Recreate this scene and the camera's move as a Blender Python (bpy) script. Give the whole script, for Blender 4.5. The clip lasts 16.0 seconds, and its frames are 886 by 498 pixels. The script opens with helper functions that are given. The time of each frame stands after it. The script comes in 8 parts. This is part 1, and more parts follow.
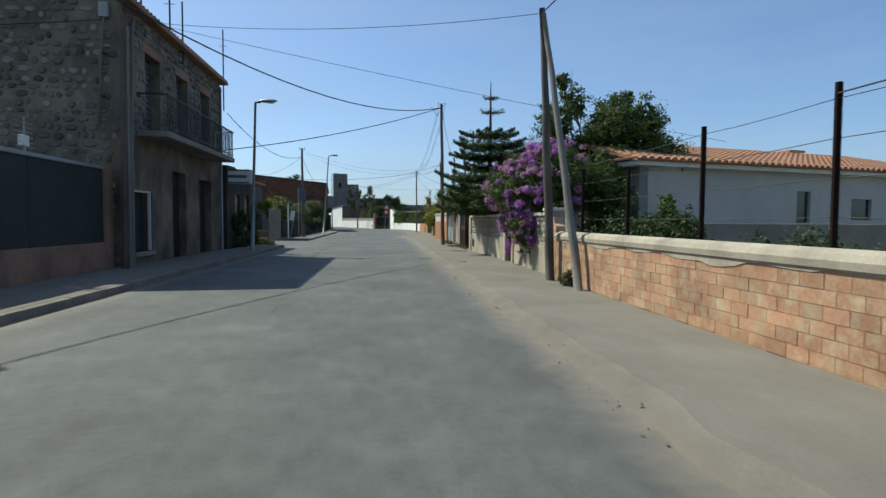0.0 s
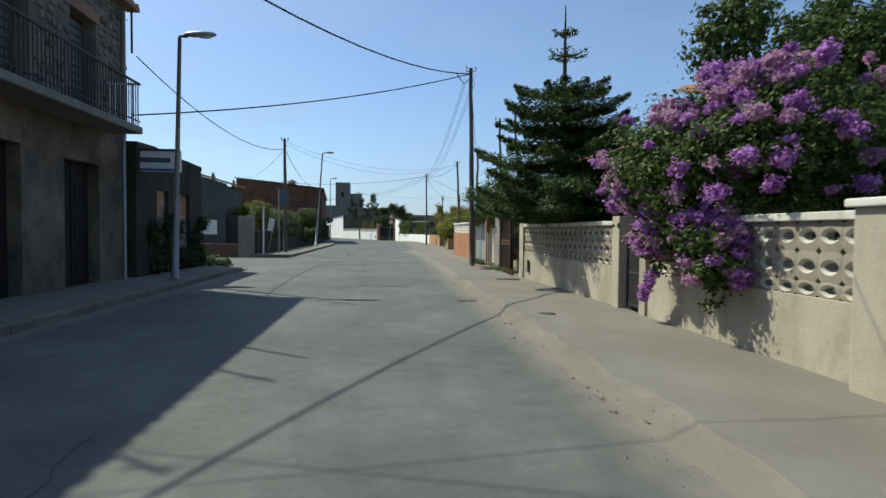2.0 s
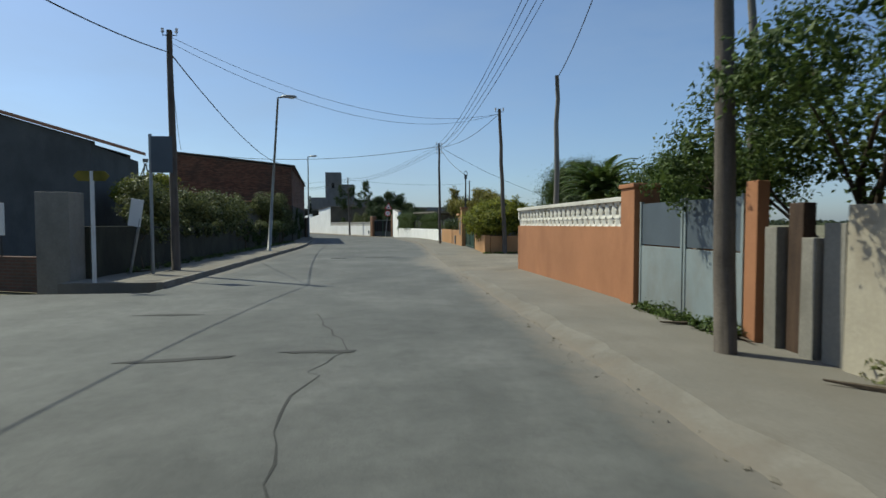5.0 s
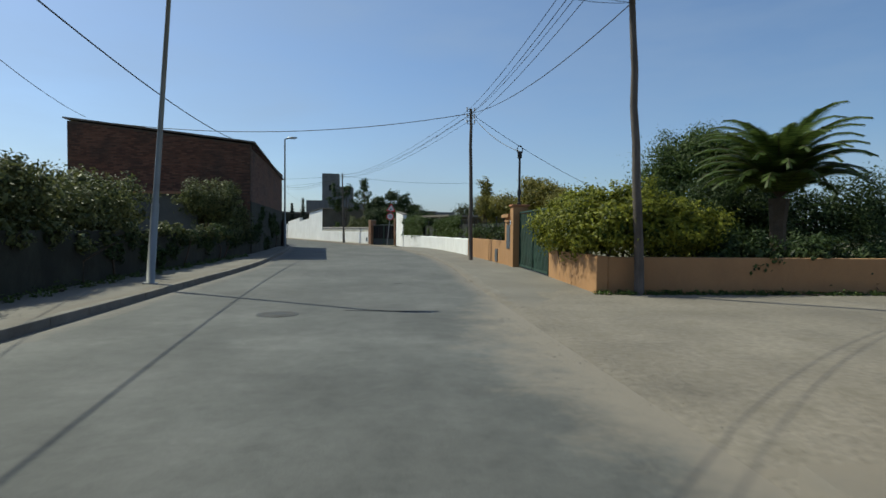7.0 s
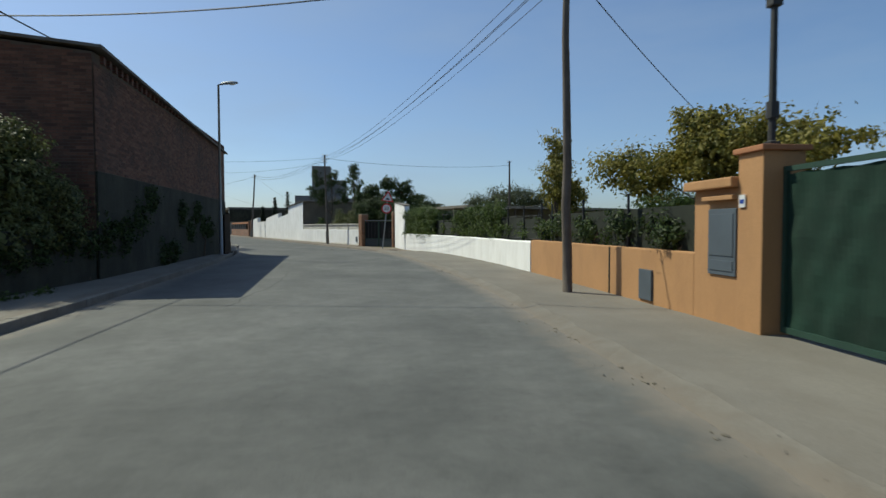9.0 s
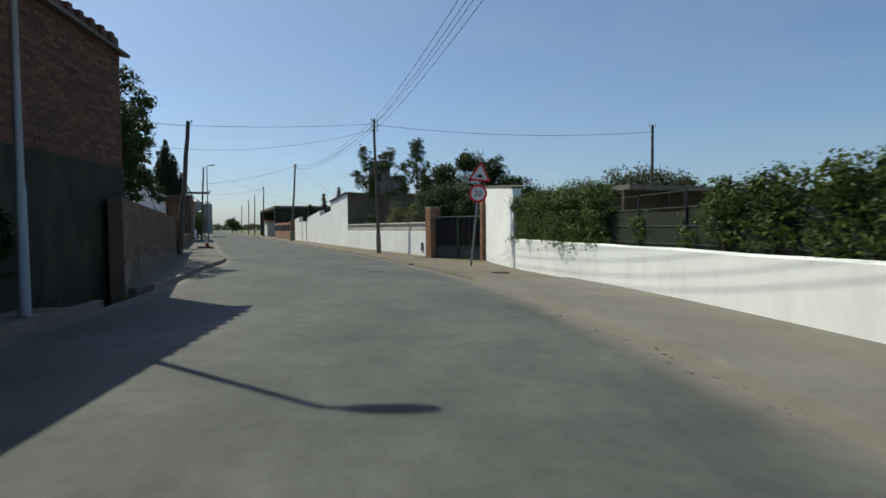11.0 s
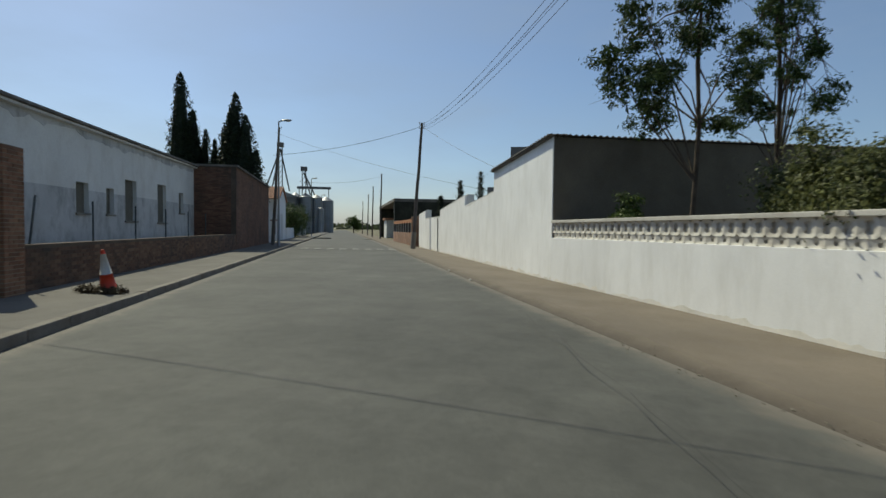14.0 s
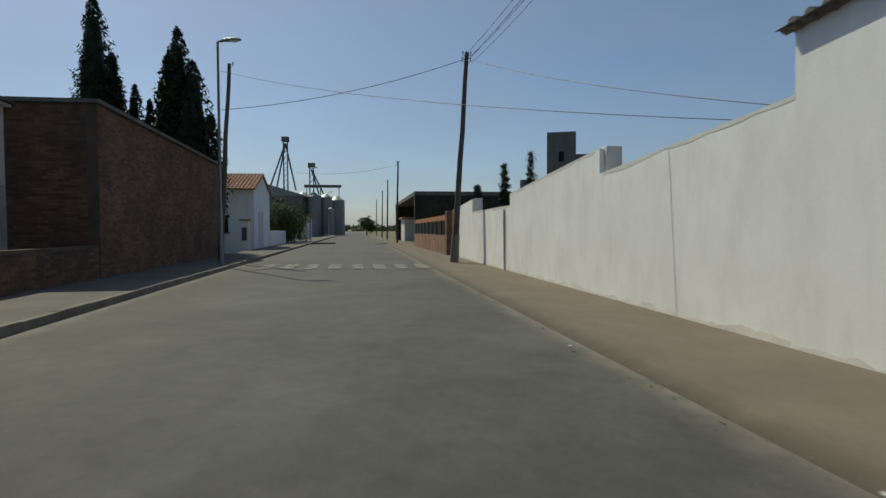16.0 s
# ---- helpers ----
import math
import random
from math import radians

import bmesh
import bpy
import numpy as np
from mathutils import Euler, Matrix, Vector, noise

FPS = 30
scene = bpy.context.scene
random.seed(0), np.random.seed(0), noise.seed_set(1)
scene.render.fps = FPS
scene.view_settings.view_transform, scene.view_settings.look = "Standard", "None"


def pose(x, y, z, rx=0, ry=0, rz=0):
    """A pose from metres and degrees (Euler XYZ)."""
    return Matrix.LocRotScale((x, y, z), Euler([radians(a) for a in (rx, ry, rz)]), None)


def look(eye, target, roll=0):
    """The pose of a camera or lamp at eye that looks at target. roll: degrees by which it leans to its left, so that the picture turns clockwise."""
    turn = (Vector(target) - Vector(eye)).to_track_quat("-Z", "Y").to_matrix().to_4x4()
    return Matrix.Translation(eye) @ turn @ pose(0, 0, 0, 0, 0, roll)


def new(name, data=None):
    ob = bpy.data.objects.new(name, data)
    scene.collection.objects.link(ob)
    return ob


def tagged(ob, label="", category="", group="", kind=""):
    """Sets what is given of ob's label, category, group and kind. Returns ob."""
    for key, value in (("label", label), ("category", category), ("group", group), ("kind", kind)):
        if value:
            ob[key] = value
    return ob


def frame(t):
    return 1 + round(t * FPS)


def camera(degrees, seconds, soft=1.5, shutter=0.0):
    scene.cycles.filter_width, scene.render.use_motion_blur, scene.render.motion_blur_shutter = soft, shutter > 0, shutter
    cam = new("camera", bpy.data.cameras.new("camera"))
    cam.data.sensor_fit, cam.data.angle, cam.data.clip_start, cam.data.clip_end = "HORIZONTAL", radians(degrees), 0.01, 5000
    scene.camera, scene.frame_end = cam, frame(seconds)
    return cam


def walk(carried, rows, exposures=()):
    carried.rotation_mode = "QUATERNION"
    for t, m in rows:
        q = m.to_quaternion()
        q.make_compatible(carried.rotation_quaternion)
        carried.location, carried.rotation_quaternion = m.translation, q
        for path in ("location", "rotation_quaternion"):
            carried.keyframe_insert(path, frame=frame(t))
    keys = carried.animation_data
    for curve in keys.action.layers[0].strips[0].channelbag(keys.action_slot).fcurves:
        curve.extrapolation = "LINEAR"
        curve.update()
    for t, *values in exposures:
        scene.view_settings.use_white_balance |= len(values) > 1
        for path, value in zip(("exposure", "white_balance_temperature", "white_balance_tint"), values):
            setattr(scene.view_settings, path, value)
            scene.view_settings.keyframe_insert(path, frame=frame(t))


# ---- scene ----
cam = camera(76.2, 16.0, 1.5, 0.15)
PATH = [
    (0.0, pose(-0.236, 1.034, 1.311, 87.10, -0.35, -6.14)),
    (0.5, pose(-0.215, 3.050, 1.306, 87.59, -0.30, -5.86)),
    (1.0, pose(-0.210, 5.215, 1.308, 88.00, -0.37, -5.69)),
    (1.5, pose(-0.203, 7.241, 1.301, 88.07, -0.40, -5.81)),
    (2.0, pose(-0.266, 9.650, 1.312, 88.19, -0.52, -5.74)),
    (2.5, pose(-0.279, 11.970, 1.322, 87.75, -0.58, -5.78)),
    (3.0, pose(-0.363, 14.624, 1.287, 87.67, -0.15, -5.85)),
    (3.5, pose(-0.403, 17.187, 1.280, 87.78, -0.14, -5.87)),
    (4.0, pose(-0.440, 19.995, 1.279, 87.32, 0.37, -6.00)),
    (4.5, pose(-0.413, 22.625, 1.281, 87.37, 0.22, -6.19)),
    (7.0, pose(-0.425, 38.403, 1.317, 88.12, -0.53, -6.27)),
    (7.5, pose(-0.348, 41.707, 1.321, 87.99, -0.71, -6.52)),
    (8.0, pose(-0.333, 45.254, 1.311, 87.94, -0.47, -6.88)),
    (8.5, pose(-0.210, 48.684, 1.304, 88.21, 0.01, -6.74)),
    (9.0, pose(-0.202, 52.334, 1.314, 87.76, 0.11, -6.60)),
    (11.5, pose(-1.805, 74.225, 1.306, 87.88, -0.01, 2.43)),
    (12.0, pose(-2.692, 78.837, 1.316, 88.37, -0.83, 5.71)),
    (12.5, pose(-3.802, 83.324, 1.324, 87.60, -1.11, 8.02)),
    (13.0, pose(-5.170, 88.027, 1.313, 87.97, -1.09, 9.39)),
    (13.5, pose(-6.375, 92.266, 1.309, 88.14, -1.01, 10.70)),
    (14.0, pose(-7.739, 96.581, 1.301, 88.02, -0.63, 11.84)),
    (14.5, pose(-8.916, 100.451, 1.310, 87.81, -0.69, 12.63)),
    (15.0, pose(-10.164, 104.233, 1.314, 88.01, -0.37, 12.98)),
    (15.5, pose(-11.479, 107.982, 1.310, 88.04, -0.35, 13.15)),
    (16.0, pose(-12.886, 111.684, 1.297, 88.07, 0.24, 13.37)),
]
walk(cam, PATH, [(0.0, 0.4, 6500, -2), (2.5, 0.5, 6580, -1), (4.5, 0.22, 6600, -2), (7.0, 0.13, 6640, -2), (11.5, 0.06, 6820, -1), (13.5, 0.0, 7080, -1), (15.0, -0.14, 7150, 0), (16.0, -0.3, 7250, 0)])

# ---- world and light ----
SUN_EL, SUN_AZ = radians(50), math.atan2(-0.79, 0.61)
world = bpy.data.worlds.new("sky")
scene.world = world
world.use_nodes = True
wn = world.node_tree.nodes
sky = wn.new("ShaderNodeTexSky")
sky.sky_type = "NISHITA"
sky.sun_disc = False
sky.sun_elevation, sky.sun_rotation = SUN_EL, SUN_AZ
sky.air_density, sky.dust_density, sky.ozone_density = 0.9, 1.1, 5.5
wn["Background"].inputs["Strength"].default_value = 0.11
haze = wn.new("ShaderNodeMix")
haze.data_type, haze.blend_type = "RGBA", "MULTIPLY"
haze.inputs[0].default_value = 1.0
haze.inputs[7].default_value = (0.97, 0.98, 1.06, 1)
world.node_tree.links.new(sky.outputs["Color"], haze.inputs[6])
veil = wn.new("ShaderNodeMix")
veil.data_type = "RGBA"
veil.inputs[7].default_value = (2.85, 3.55, 5.0, 1)
# thin streaks of haze and faint cloud
way = wn.new("ShaderNodeTexCoord")
stretch = wn.new("ShaderNodeMapping")
stretch.inputs["Scale"].default_value = (1.3, 1.3, 4.5)
stretch.inputs["Rotation"].default_value = (0.25, 0.15, 0.4)
wisp = wn.new("ShaderNodeTexNoise")
wisp.inputs["Scale"].default_value, wisp.inputs["Detail"].default_value, wisp.inputs["Roughness"].default_value = 1.6, 6, 0.55
thin = wn.new("ShaderNodeMapRange")
thin.inputs["From Min"].default_value, thin.inputs["From Max"].default_value = 0.38, 0.72
thin.inputs["To Min"].default_value, thin.inputs["To Max"].default_value = 0.1, 0.46
world.node_tree.links.new(way.outputs["Generated"], stretch.inputs["Vector"])
world.node_tree.links.new(stretch.outputs["Vector"], wisp.inputs["Vector"])
world.node_tree.links.new(wisp.outputs["Fac"], thin.inputs["Value"])
world.node_tree.links.new(thin.outputs[0], veil.inputs[0])
world.node_tree.links.new(haze.outputs[2], veil.inputs[6])
world.node_tree.links.new(veil.outputs[2], wn["Background"].inputs["Color"])

sun_data = bpy.data.lights.new("sun", "SUN")
sun_data.energy, sun_data.angle, sun_data.color = 4.0, radians(0.53), (1.0, 0.95, 0.83)
sun = new("sun", sun_data)
sun.matrix_world = look((0, 0, 40), (0.79 * math.cos(SUN_EL), -0.61 * math.cos(SUN_EL), 40 - math.sin(SUN_EL)))
sun.location = (-60, 60, 80)


# ---- materials ----
def nodes_of(name):
    m = bpy.data.materials.new(name)
    m.use_nodes = True
    return m, m.node_tree.nodes, m.node_tree.links, m.node_tree.nodes["Principled BSDF"]


def noise_node(nt, links, vec, scale, detail=4, rough=0.6):
    n = nt.new("ShaderNodeTexNoise")
    n.inputs["Scale"].default_value = scale
    n.inputs["Detail"].default_value = detail
    n.inputs["Roughness"].default_value = rough
    links.new(vec, n.inputs["Vector"])
    return n


def ramp_node(nt, links, fac, stops):
    r = nt.new("ShaderNodeValToRGB")
    links.new(fac, r.inputs["Fac"])
    while len(r.color_ramp.elements) < len(stops):
        r.color_ramp.elements.new(0.5)
    for e, (p, c) in zip(r.color_ramp.elements, stops):
        e.position = p
        e.color = (*c, 1) if len(c) == 3 else c
    return r


def mix_node(nt, links, fac, a, b, mode="MIX"):
    m = nt.new("ShaderNodeMix")
    m.data_type, m.blend_type = "RGBA", mode
    for sock, v in ((m.inputs[0], fac), (m.inputs[6], a), (m.inputs[7], b)):
        if hasattr(v, "links"):
            links.new(v, sock)
        elif isinstance(v, (int, float)):
            sock.default_value = v
        else:
            sock.default_value = (*v, 1)
    return m.outputs[2]


def scaled(c, k):
    return tuple(min(1.0, v * k) for v in c)


def surface(name, base, rough=0.85, big=0.7, var=0.22, fine=30, fvar=0.12, bump=0.25, metal=0.0, stain=None, stain_amt=0.0,
            stain_scale=(1.0, 1.0, 0.55), piece=0.0, spec=0.35):
    """A plain built surface: broad patches, fine grain, optional streaky stains and a change from piece to piece."""
    m, nt, links, bsdf = nodes_of(name)
    pos = nt.new("ShaderNodeNewGeometry").outputs["Position"]
    n1 = noise_node(nt, links, pos, big, 5)
    col = ramp_node(nt, links, n1.outputs["Fac"], [(0.3, scaled(base, 1 - var)), (0.7, scaled(base, 1 + var))]).outputs["Color"]
    n2 = noise_node(nt, links, pos, fine, 6, 0.7)
    g = ramp_node(nt, links, n2.outputs["Fac"], [(0.25, (1 - fvar,) * 3), (0.75, (1 + fvar,) * 3)]).outputs["Color"]
    col = mix_node(nt, links, 1.0, col, g, "MULTIPLY")
    if stain:
        mp = nt.new("ShaderNodeMapping")
        mp.inputs["Scale"].default_value = stain_scale
        links.new(pos, mp.inputs["Vector"])
        n3 = noise_node(nt, links, mp.outputs["Vector"], 1.6, 7, 0.68)
        f = ramp_node(nt, links, n3.outputs["Fac"], [(0.46, (0, 0, 0)), (0.66, (stain_amt,) * 3)]).outputs["Color"]
        col = mix_node(nt, links, f, col, stain)
    if piece:
        rnd = nt.new("ShaderNodeObjectInfo").outputs["Random"]
        k = ramp_node(nt, links, rnd, [(0, (1 - piece,) * 3), (1, (1 + piece,) * 3)]).outputs["Color"]
        col = mix_node(nt, links, 1.0, col, k, "MULTIPLY")
    links.new(col, bsdf.inputs["Base Color"])
    bsdf.inputs["Roughness"].default_value = rough
    bsdf.inputs["Metallic"].default_value = metal
    bsdf.inputs["Specular IOR Level"].default_value = spec
    if bump:
        b = nt.new("ShaderNodeBump")
        b.inputs["Strength"].default_value = bump
        b.inputs["Distance"].default_value = 0.02
        links.new(n2.outputs["Fac"], b.inputs["Height"])
        links.new(b.outputs["Normal"], bsdf.inputs["Normal"])
    return m


def brickwork(name, c1, c2, mortar, along, bw=0.26, bh=0.07, joint=0.012, stain=None, stain_amt=0.0, below=None):
    """Brick courses on a wall that runs in the plan direction 'along'."""
    m, nt, links, bsdf = nodes_of(name)
    pos = nt.new("ShaderNodeNewGeometry").outputs["Position"]
    dot = nt.new("ShaderNodeVectorMath")
    dot.operation = "DOT_PRODUCT"
    dot.inputs[1].default_value = (along[0], along[1], 0)
    links.new(pos, dot.inputs[0])
    sep = nt.new("ShaderNodeSeparateXYZ")
    links.new(pos, sep.inputs[0])
    comb = nt.new("ShaderNodeCombineXYZ")
    links.new(dot.outputs["Value"], comb.inputs[0])
    links.new(sep.outputs["Z"], comb.inputs[1])
    br = nt.new("ShaderNodeTexBrick")
    br.inputs["Scale"].default_value = 1
    br.inputs["Brick Width"].default_value = bw
    br.inputs["Row Height"].default_value = bh
    br.inputs["Mortar Size"].default_value = joint
    br.inputs["Color1"].default_value = (*c1, 1)
    br.inputs["Color2"].default_value = (*c2, 1)
    br.inputs["Mortar"].default_value = (*mortar, 1)
    links.new(comb.outputs[0], br.inputs["Vector"])
    n1 = noise_node(nt, links, pos, 0.8, 6, 0.65)
    k = ramp_node(nt, links, n1.outputs["Fac"], [(0.3, (0.72,) * 3), (0.7, (1.2,) * 3)]).outputs["Color"]
    col = mix_node(nt, links, 1.0, br.outputs["Color"], k, "MULTIPLY")
    if stain:
        mp = nt.new("ShaderNodeMapping")
        mp.inputs["Scale"].default_value = (1.0, 1.0, 0.6)
        links.new(pos, mp.inputs["Vector"])
        n3 = noise_node(nt, links, mp.outputs["Vector"], 1.3, 7, 0.7)
        f = ramp_node(nt, links, n3.outputs["Fac"], [(0.42, (0, 0, 0)), (0.62, (stain_amt,) * 3)]).outputs["Color"]
        col = mix_node(nt, links, f, col, stain)
    links.new(col, bsdf.inputs["Base Color"])
    bsdf.inputs["Roughness"].default_value = 0.9
    b = nt.new("ShaderNodeBump")
    b.inputs["Strength"].default_value = 0.5
    b.inputs["Distance"].default_value = 0.01
    b.invert = True
    links.new(br.outputs["Fac"], b.inputs["Height"])
    links.new(b.outputs["Normal"], bsdf.inputs["Normal"])
    return m


def rubble(name):
    """Rough field stones in pale lime mortar."""
    m, nt, links, bsdf = nodes_of(name)
    pos = nt.new("ShaderNodeNewGeometry").outputs["Position"]
    warp = noise_node(nt, links, pos, 2.5, 3)
    v = nt.new("ShaderNodeVectorMath")
    v.operation = "MULTIPLY_ADD"
    links.new(warp.outputs["Color"], v.inputs[0])
    v.inputs[1].default_value = (0.25, 0.25, 0.25)
    links.new(pos, v.inputs[2])
    vo = nt.new("ShaderNodeTexVoronoi")
    vo.feature = "DISTANCE_TO_EDGE"
    vo.inputs["Scale"].default_value = 4.2
    links.new(v.outputs[0], vo.inputs["Vector"])
    vc = nt.new("ShaderNodeTexVoronoi")
    vc.inputs["Scale"].default_value = 4.2
    links.new(v.outputs[0], vc.inputs["Vector"])
    stone = ramp_node(nt, links, vc.outputs["Color"], [(0.0, (0.045, 0.042, 0.038)), (0.5, (0.11, 0.1, 0.086)), (1.0, (0.21, 0.19, 0.16))]).outputs["Color"]
    edge = ramp_node(nt, links, vo.outputs["Distance"], [(0.02, (1, 1, 1)), (0.09, (0, 0, 0))]).outputs["Color"]
    n = noise_node(nt, links, pos, 0.6, 6, 0.7)
    cover = ramp_node(nt, links, n.outputs["Fac"], [(0.5, (0, 0, 0)), (0.7, (0.55,) * 3)]).outputs["Color"]
    col = mix_node(nt, links, edge, stone, (0.19, 0.172, 0.145))
    col = mix_node(nt, links, cover, col, (0.17, 0.155, 0.13))
    g = noise_node(nt, links, pos, 35, 5, 0.7)
    k = ramp_node(nt, links, g.outputs["Fac"], [(0.3, (0.75,) * 3), (0.7, (1.2,) * 3)]).outputs["Color"]
    col = mix_node(nt, links, 1.0, col, k, "MULTIPLY")
    links.new(col, bsdf.inputs["Base Color"])
    bsdf.inputs["Roughness"].default_value = 0.95
    b = nt.new("ShaderNodeBump")
    b.inputs["Strength"].default_value = 0.8
    b.inputs["Distance"].default_value = 0.05
    links.new(vo.outputs["Distance"], b.inputs["Height"])
    links.new(b.outputs["Normal"], bsdf.inputs["Normal"])
    return m


def stone_mat():
    """Field stones, each of its own grey or brown."""
    m, nt, links, bsdf = nodes_of("field_stone")
    geo = nt.new("ShaderNodeNewGeometry")
    col = ramp_node(nt, links, geo.outputs["Random Per Island"], [(0.0, (0.06, 0.056, 0.05)), (0.3, (0.12, 0.112, 0.1)), (0.6, (0.17, 0.15, 0.12)), (0.85, (0.21, 0.19, 0.165)), (1.0, (0.28, 0.255, 0.22))]).outputs["Color"]
    n = noise_node(nt, links, geo.outputs["Position"], 18, 6, 0.7)
    k = ramp_node(nt, links, n.outputs["Fac"], [(0.3, (0.65,) * 3), (0.7, (1.25,) * 3)]).outputs["Color"]
    links.new(mix_node(nt, links, 1.0, col, k, "MULTIPLY"), bsdf.inputs["Base Color"])
    bsdf.inputs["Roughness"].default_value = 0.93
    b = nt.new("ShaderNodeBump")
    b.inputs["Strength"].default_value = 0.6
    b.inputs["Distance"].default_value = 0.02
    links.new(n.outputs["Fac"], b.inputs["Height"])
    links.new(b.outputs["Normal"], bsdf.inputs["Normal"])
    return m


def brick_mat(name, tones, soot):
    """Single bricks of varied tone under broad sooty stains."""
    m, nt, links, bsdf = nodes_of(name)
    geo = nt.new("ShaderNodeNewGeometry")
    add = nt.new("ShaderNodeMath")
    add.operation = "ADD"
    links.new(geo.outputs["Random Per Island"], add.inputs[0])
    links.new(nt.new("ShaderNodeObjectInfo").outputs["Random"], add.inputs[1])
    fr = nt.new("ShaderNodeMath")
    fr.operation = "FRACT"
    links.new(add.outputs[0], fr.inputs[0])
    col = ramp_node(nt, links, fr.outputs[0], [(0.0, tones[0]), (0.5, tones[1]), (1.0, tones[2])]).outputs["Color"]
    g = noise_node(nt, links, geo.outputs["Position"], 40, 5, 0.7)
    k = ramp_node(nt, links, g.outputs["Fac"], [(0.3, (0.75,) * 3), (0.7, (1.2,) * 3)]).outputs["Color"]
    col = mix_node(nt, links, 1.0, col, k, "MULTIPLY")
    n = noise_node(nt, links, geo.outputs["Position"], 0.7, 6, 0.7)
    f = ramp_node(nt, links, n.outputs["Fac"], [(0.47, (0, 0, 0)), (0.68, (0.75,) * 3)]).outputs["Color"]
    links.new(mix_node(nt, links, f, col, soot), bsdf.inputs["Base Color"])
    bsdf.inputs["Roughness"].default_value = 0.92
    b = nt.new("ShaderNodeBump")
    b.inputs["Strength"].default_value = 0.4
    b.inputs["Distance"].default_value = 0.01
    links.new(g.outputs["Fac"], b.inputs["Height"])
    links.new(b.outputs["Normal"], bsdf.inputs["Normal"])
    return m


def edge_grit_and_shade(m, color, reach, amount, ragged):
    """Lays grit, or painted step shade, over a surface near the road edge, thinning out raggedly."""
    nt, links = m.node_tree.nodes, m.node_tree.links
    base = nt["Principled BSDF"].inputs["Base Color"]
    src = base.links[0].from_socket
    at = nt.new("ShaderNodeAttribute")
    at.attribute_name = "verge"
    pos = nt.new("ShaderNodeNewGeometry").outputs["Position"]
    n = noise_node(nt, links, pos, 2.2, 8, 0.72)
    ma = nt.new("ShaderNodeMath")
    ma.operation = "MULTIPLY_ADD"
    links.new(n.outputs["Fac"], ma.inputs[0])
    ma.inputs[1].default_value = ragged
    links.new(at.outputs["Fac"], ma.inputs[2])
    f = ramp_node(nt, links, ma.outputs[0], [(0.5 * ragged - reach * 0.2, (amount,) * 3), (0.5 * ragged + reach, (0, 0, 0))]).outputs["Color"]
    links.new(mix_node(nt, links, f, src, color), base)
    return m


def track_mouth(m, centre, color, r0, r1):
    """Dirt carried over a surface round a track's mouth."""
    nt, links = m.node_tree.nodes, m.node_tree.links
    base = nt["Principled BSDF"].inputs["Base Color"]
    src = base.links[0].from_socket
    pos = nt.new("ShaderNodeNewGeometry").outputs["Position"]
    d = nt.new("ShaderNodeVectorMath")
    d.operation = "DISTANCE"
    links.new(pos, d.inputs[0])
    d.inputs[1].default_value = centre
    n = noise_node(nt, links, pos, 1.8, 8, 0.75)
    ma = nt.new("ShaderNodeMath")
    ma.operation = "MULTIPLY_ADD"
    links.new(n.outputs["Fac"], ma.inputs[0])
    ma.inputs[1].default_value = 2.4
    links.new(d.outputs["Value"], ma.inputs[2])
    sc = nt.new("ShaderNodeMath")
    sc.operation = "MULTIPLY"
    sc.inputs[1].default_value = 0.05
    links.new(ma.outputs[0], sc.inputs[0])
    f = ramp_node(nt, links, sc.outputs[0], [((r0 + 1.2) * 0.05, (0.95,) * 3), ((r1 + 1.2) * 0.05, (0, 0, 0))]).outputs["Color"]
    links.new(mix_node(nt, links, f, src, color), base)
    return m


def leaf_mat(name, dark, light, trans=0.3):
    """Leaves whose colour drifts from spray to spray and a little from leaf to leaf."""
    m, nt, links, bsdf = nodes_of(name)
    geo = nt.new("ShaderNodeNewGeometry")
    n = noise_node(nt, links, geo.outputs["Position"], 2.6, 2, 0.5)
    mx0 = nt.new("ShaderNodeMix")
    mx0.inputs[0].default_value = 0.45
    links.new(n.outputs["Fac"], mx0.inputs[2])
    links.new(geo.outputs["Random Per Island"], mx0.inputs[3])
    col = ramp_node(nt, links, mx0.outputs[0], [(0.25, dark), (0.55, scaled(light, 0.62)), (0.8, light)]).outputs["Color"]
    links.new(col, bsdf.inputs["Base Color"])
    bsdf.inputs["Roughness"].default_value = 0.5
    bsdf.inputs["Specular IOR Level"].default_value = 0.18
    tr = nt.new("ShaderNodeBsdfTranslucent")
    links.new(col, tr.inputs["Color"])
    mx = nt.new("ShaderNodeMixShader")
    mx.inputs[0].default_value = trans
    links.new(bsdf.outputs[0], mx.inputs[1])
    links.new(tr.outputs[0], mx.inputs[2])
    links.new(mx.outputs[0], nt["Material Output"].inputs["Surface"])
    return m


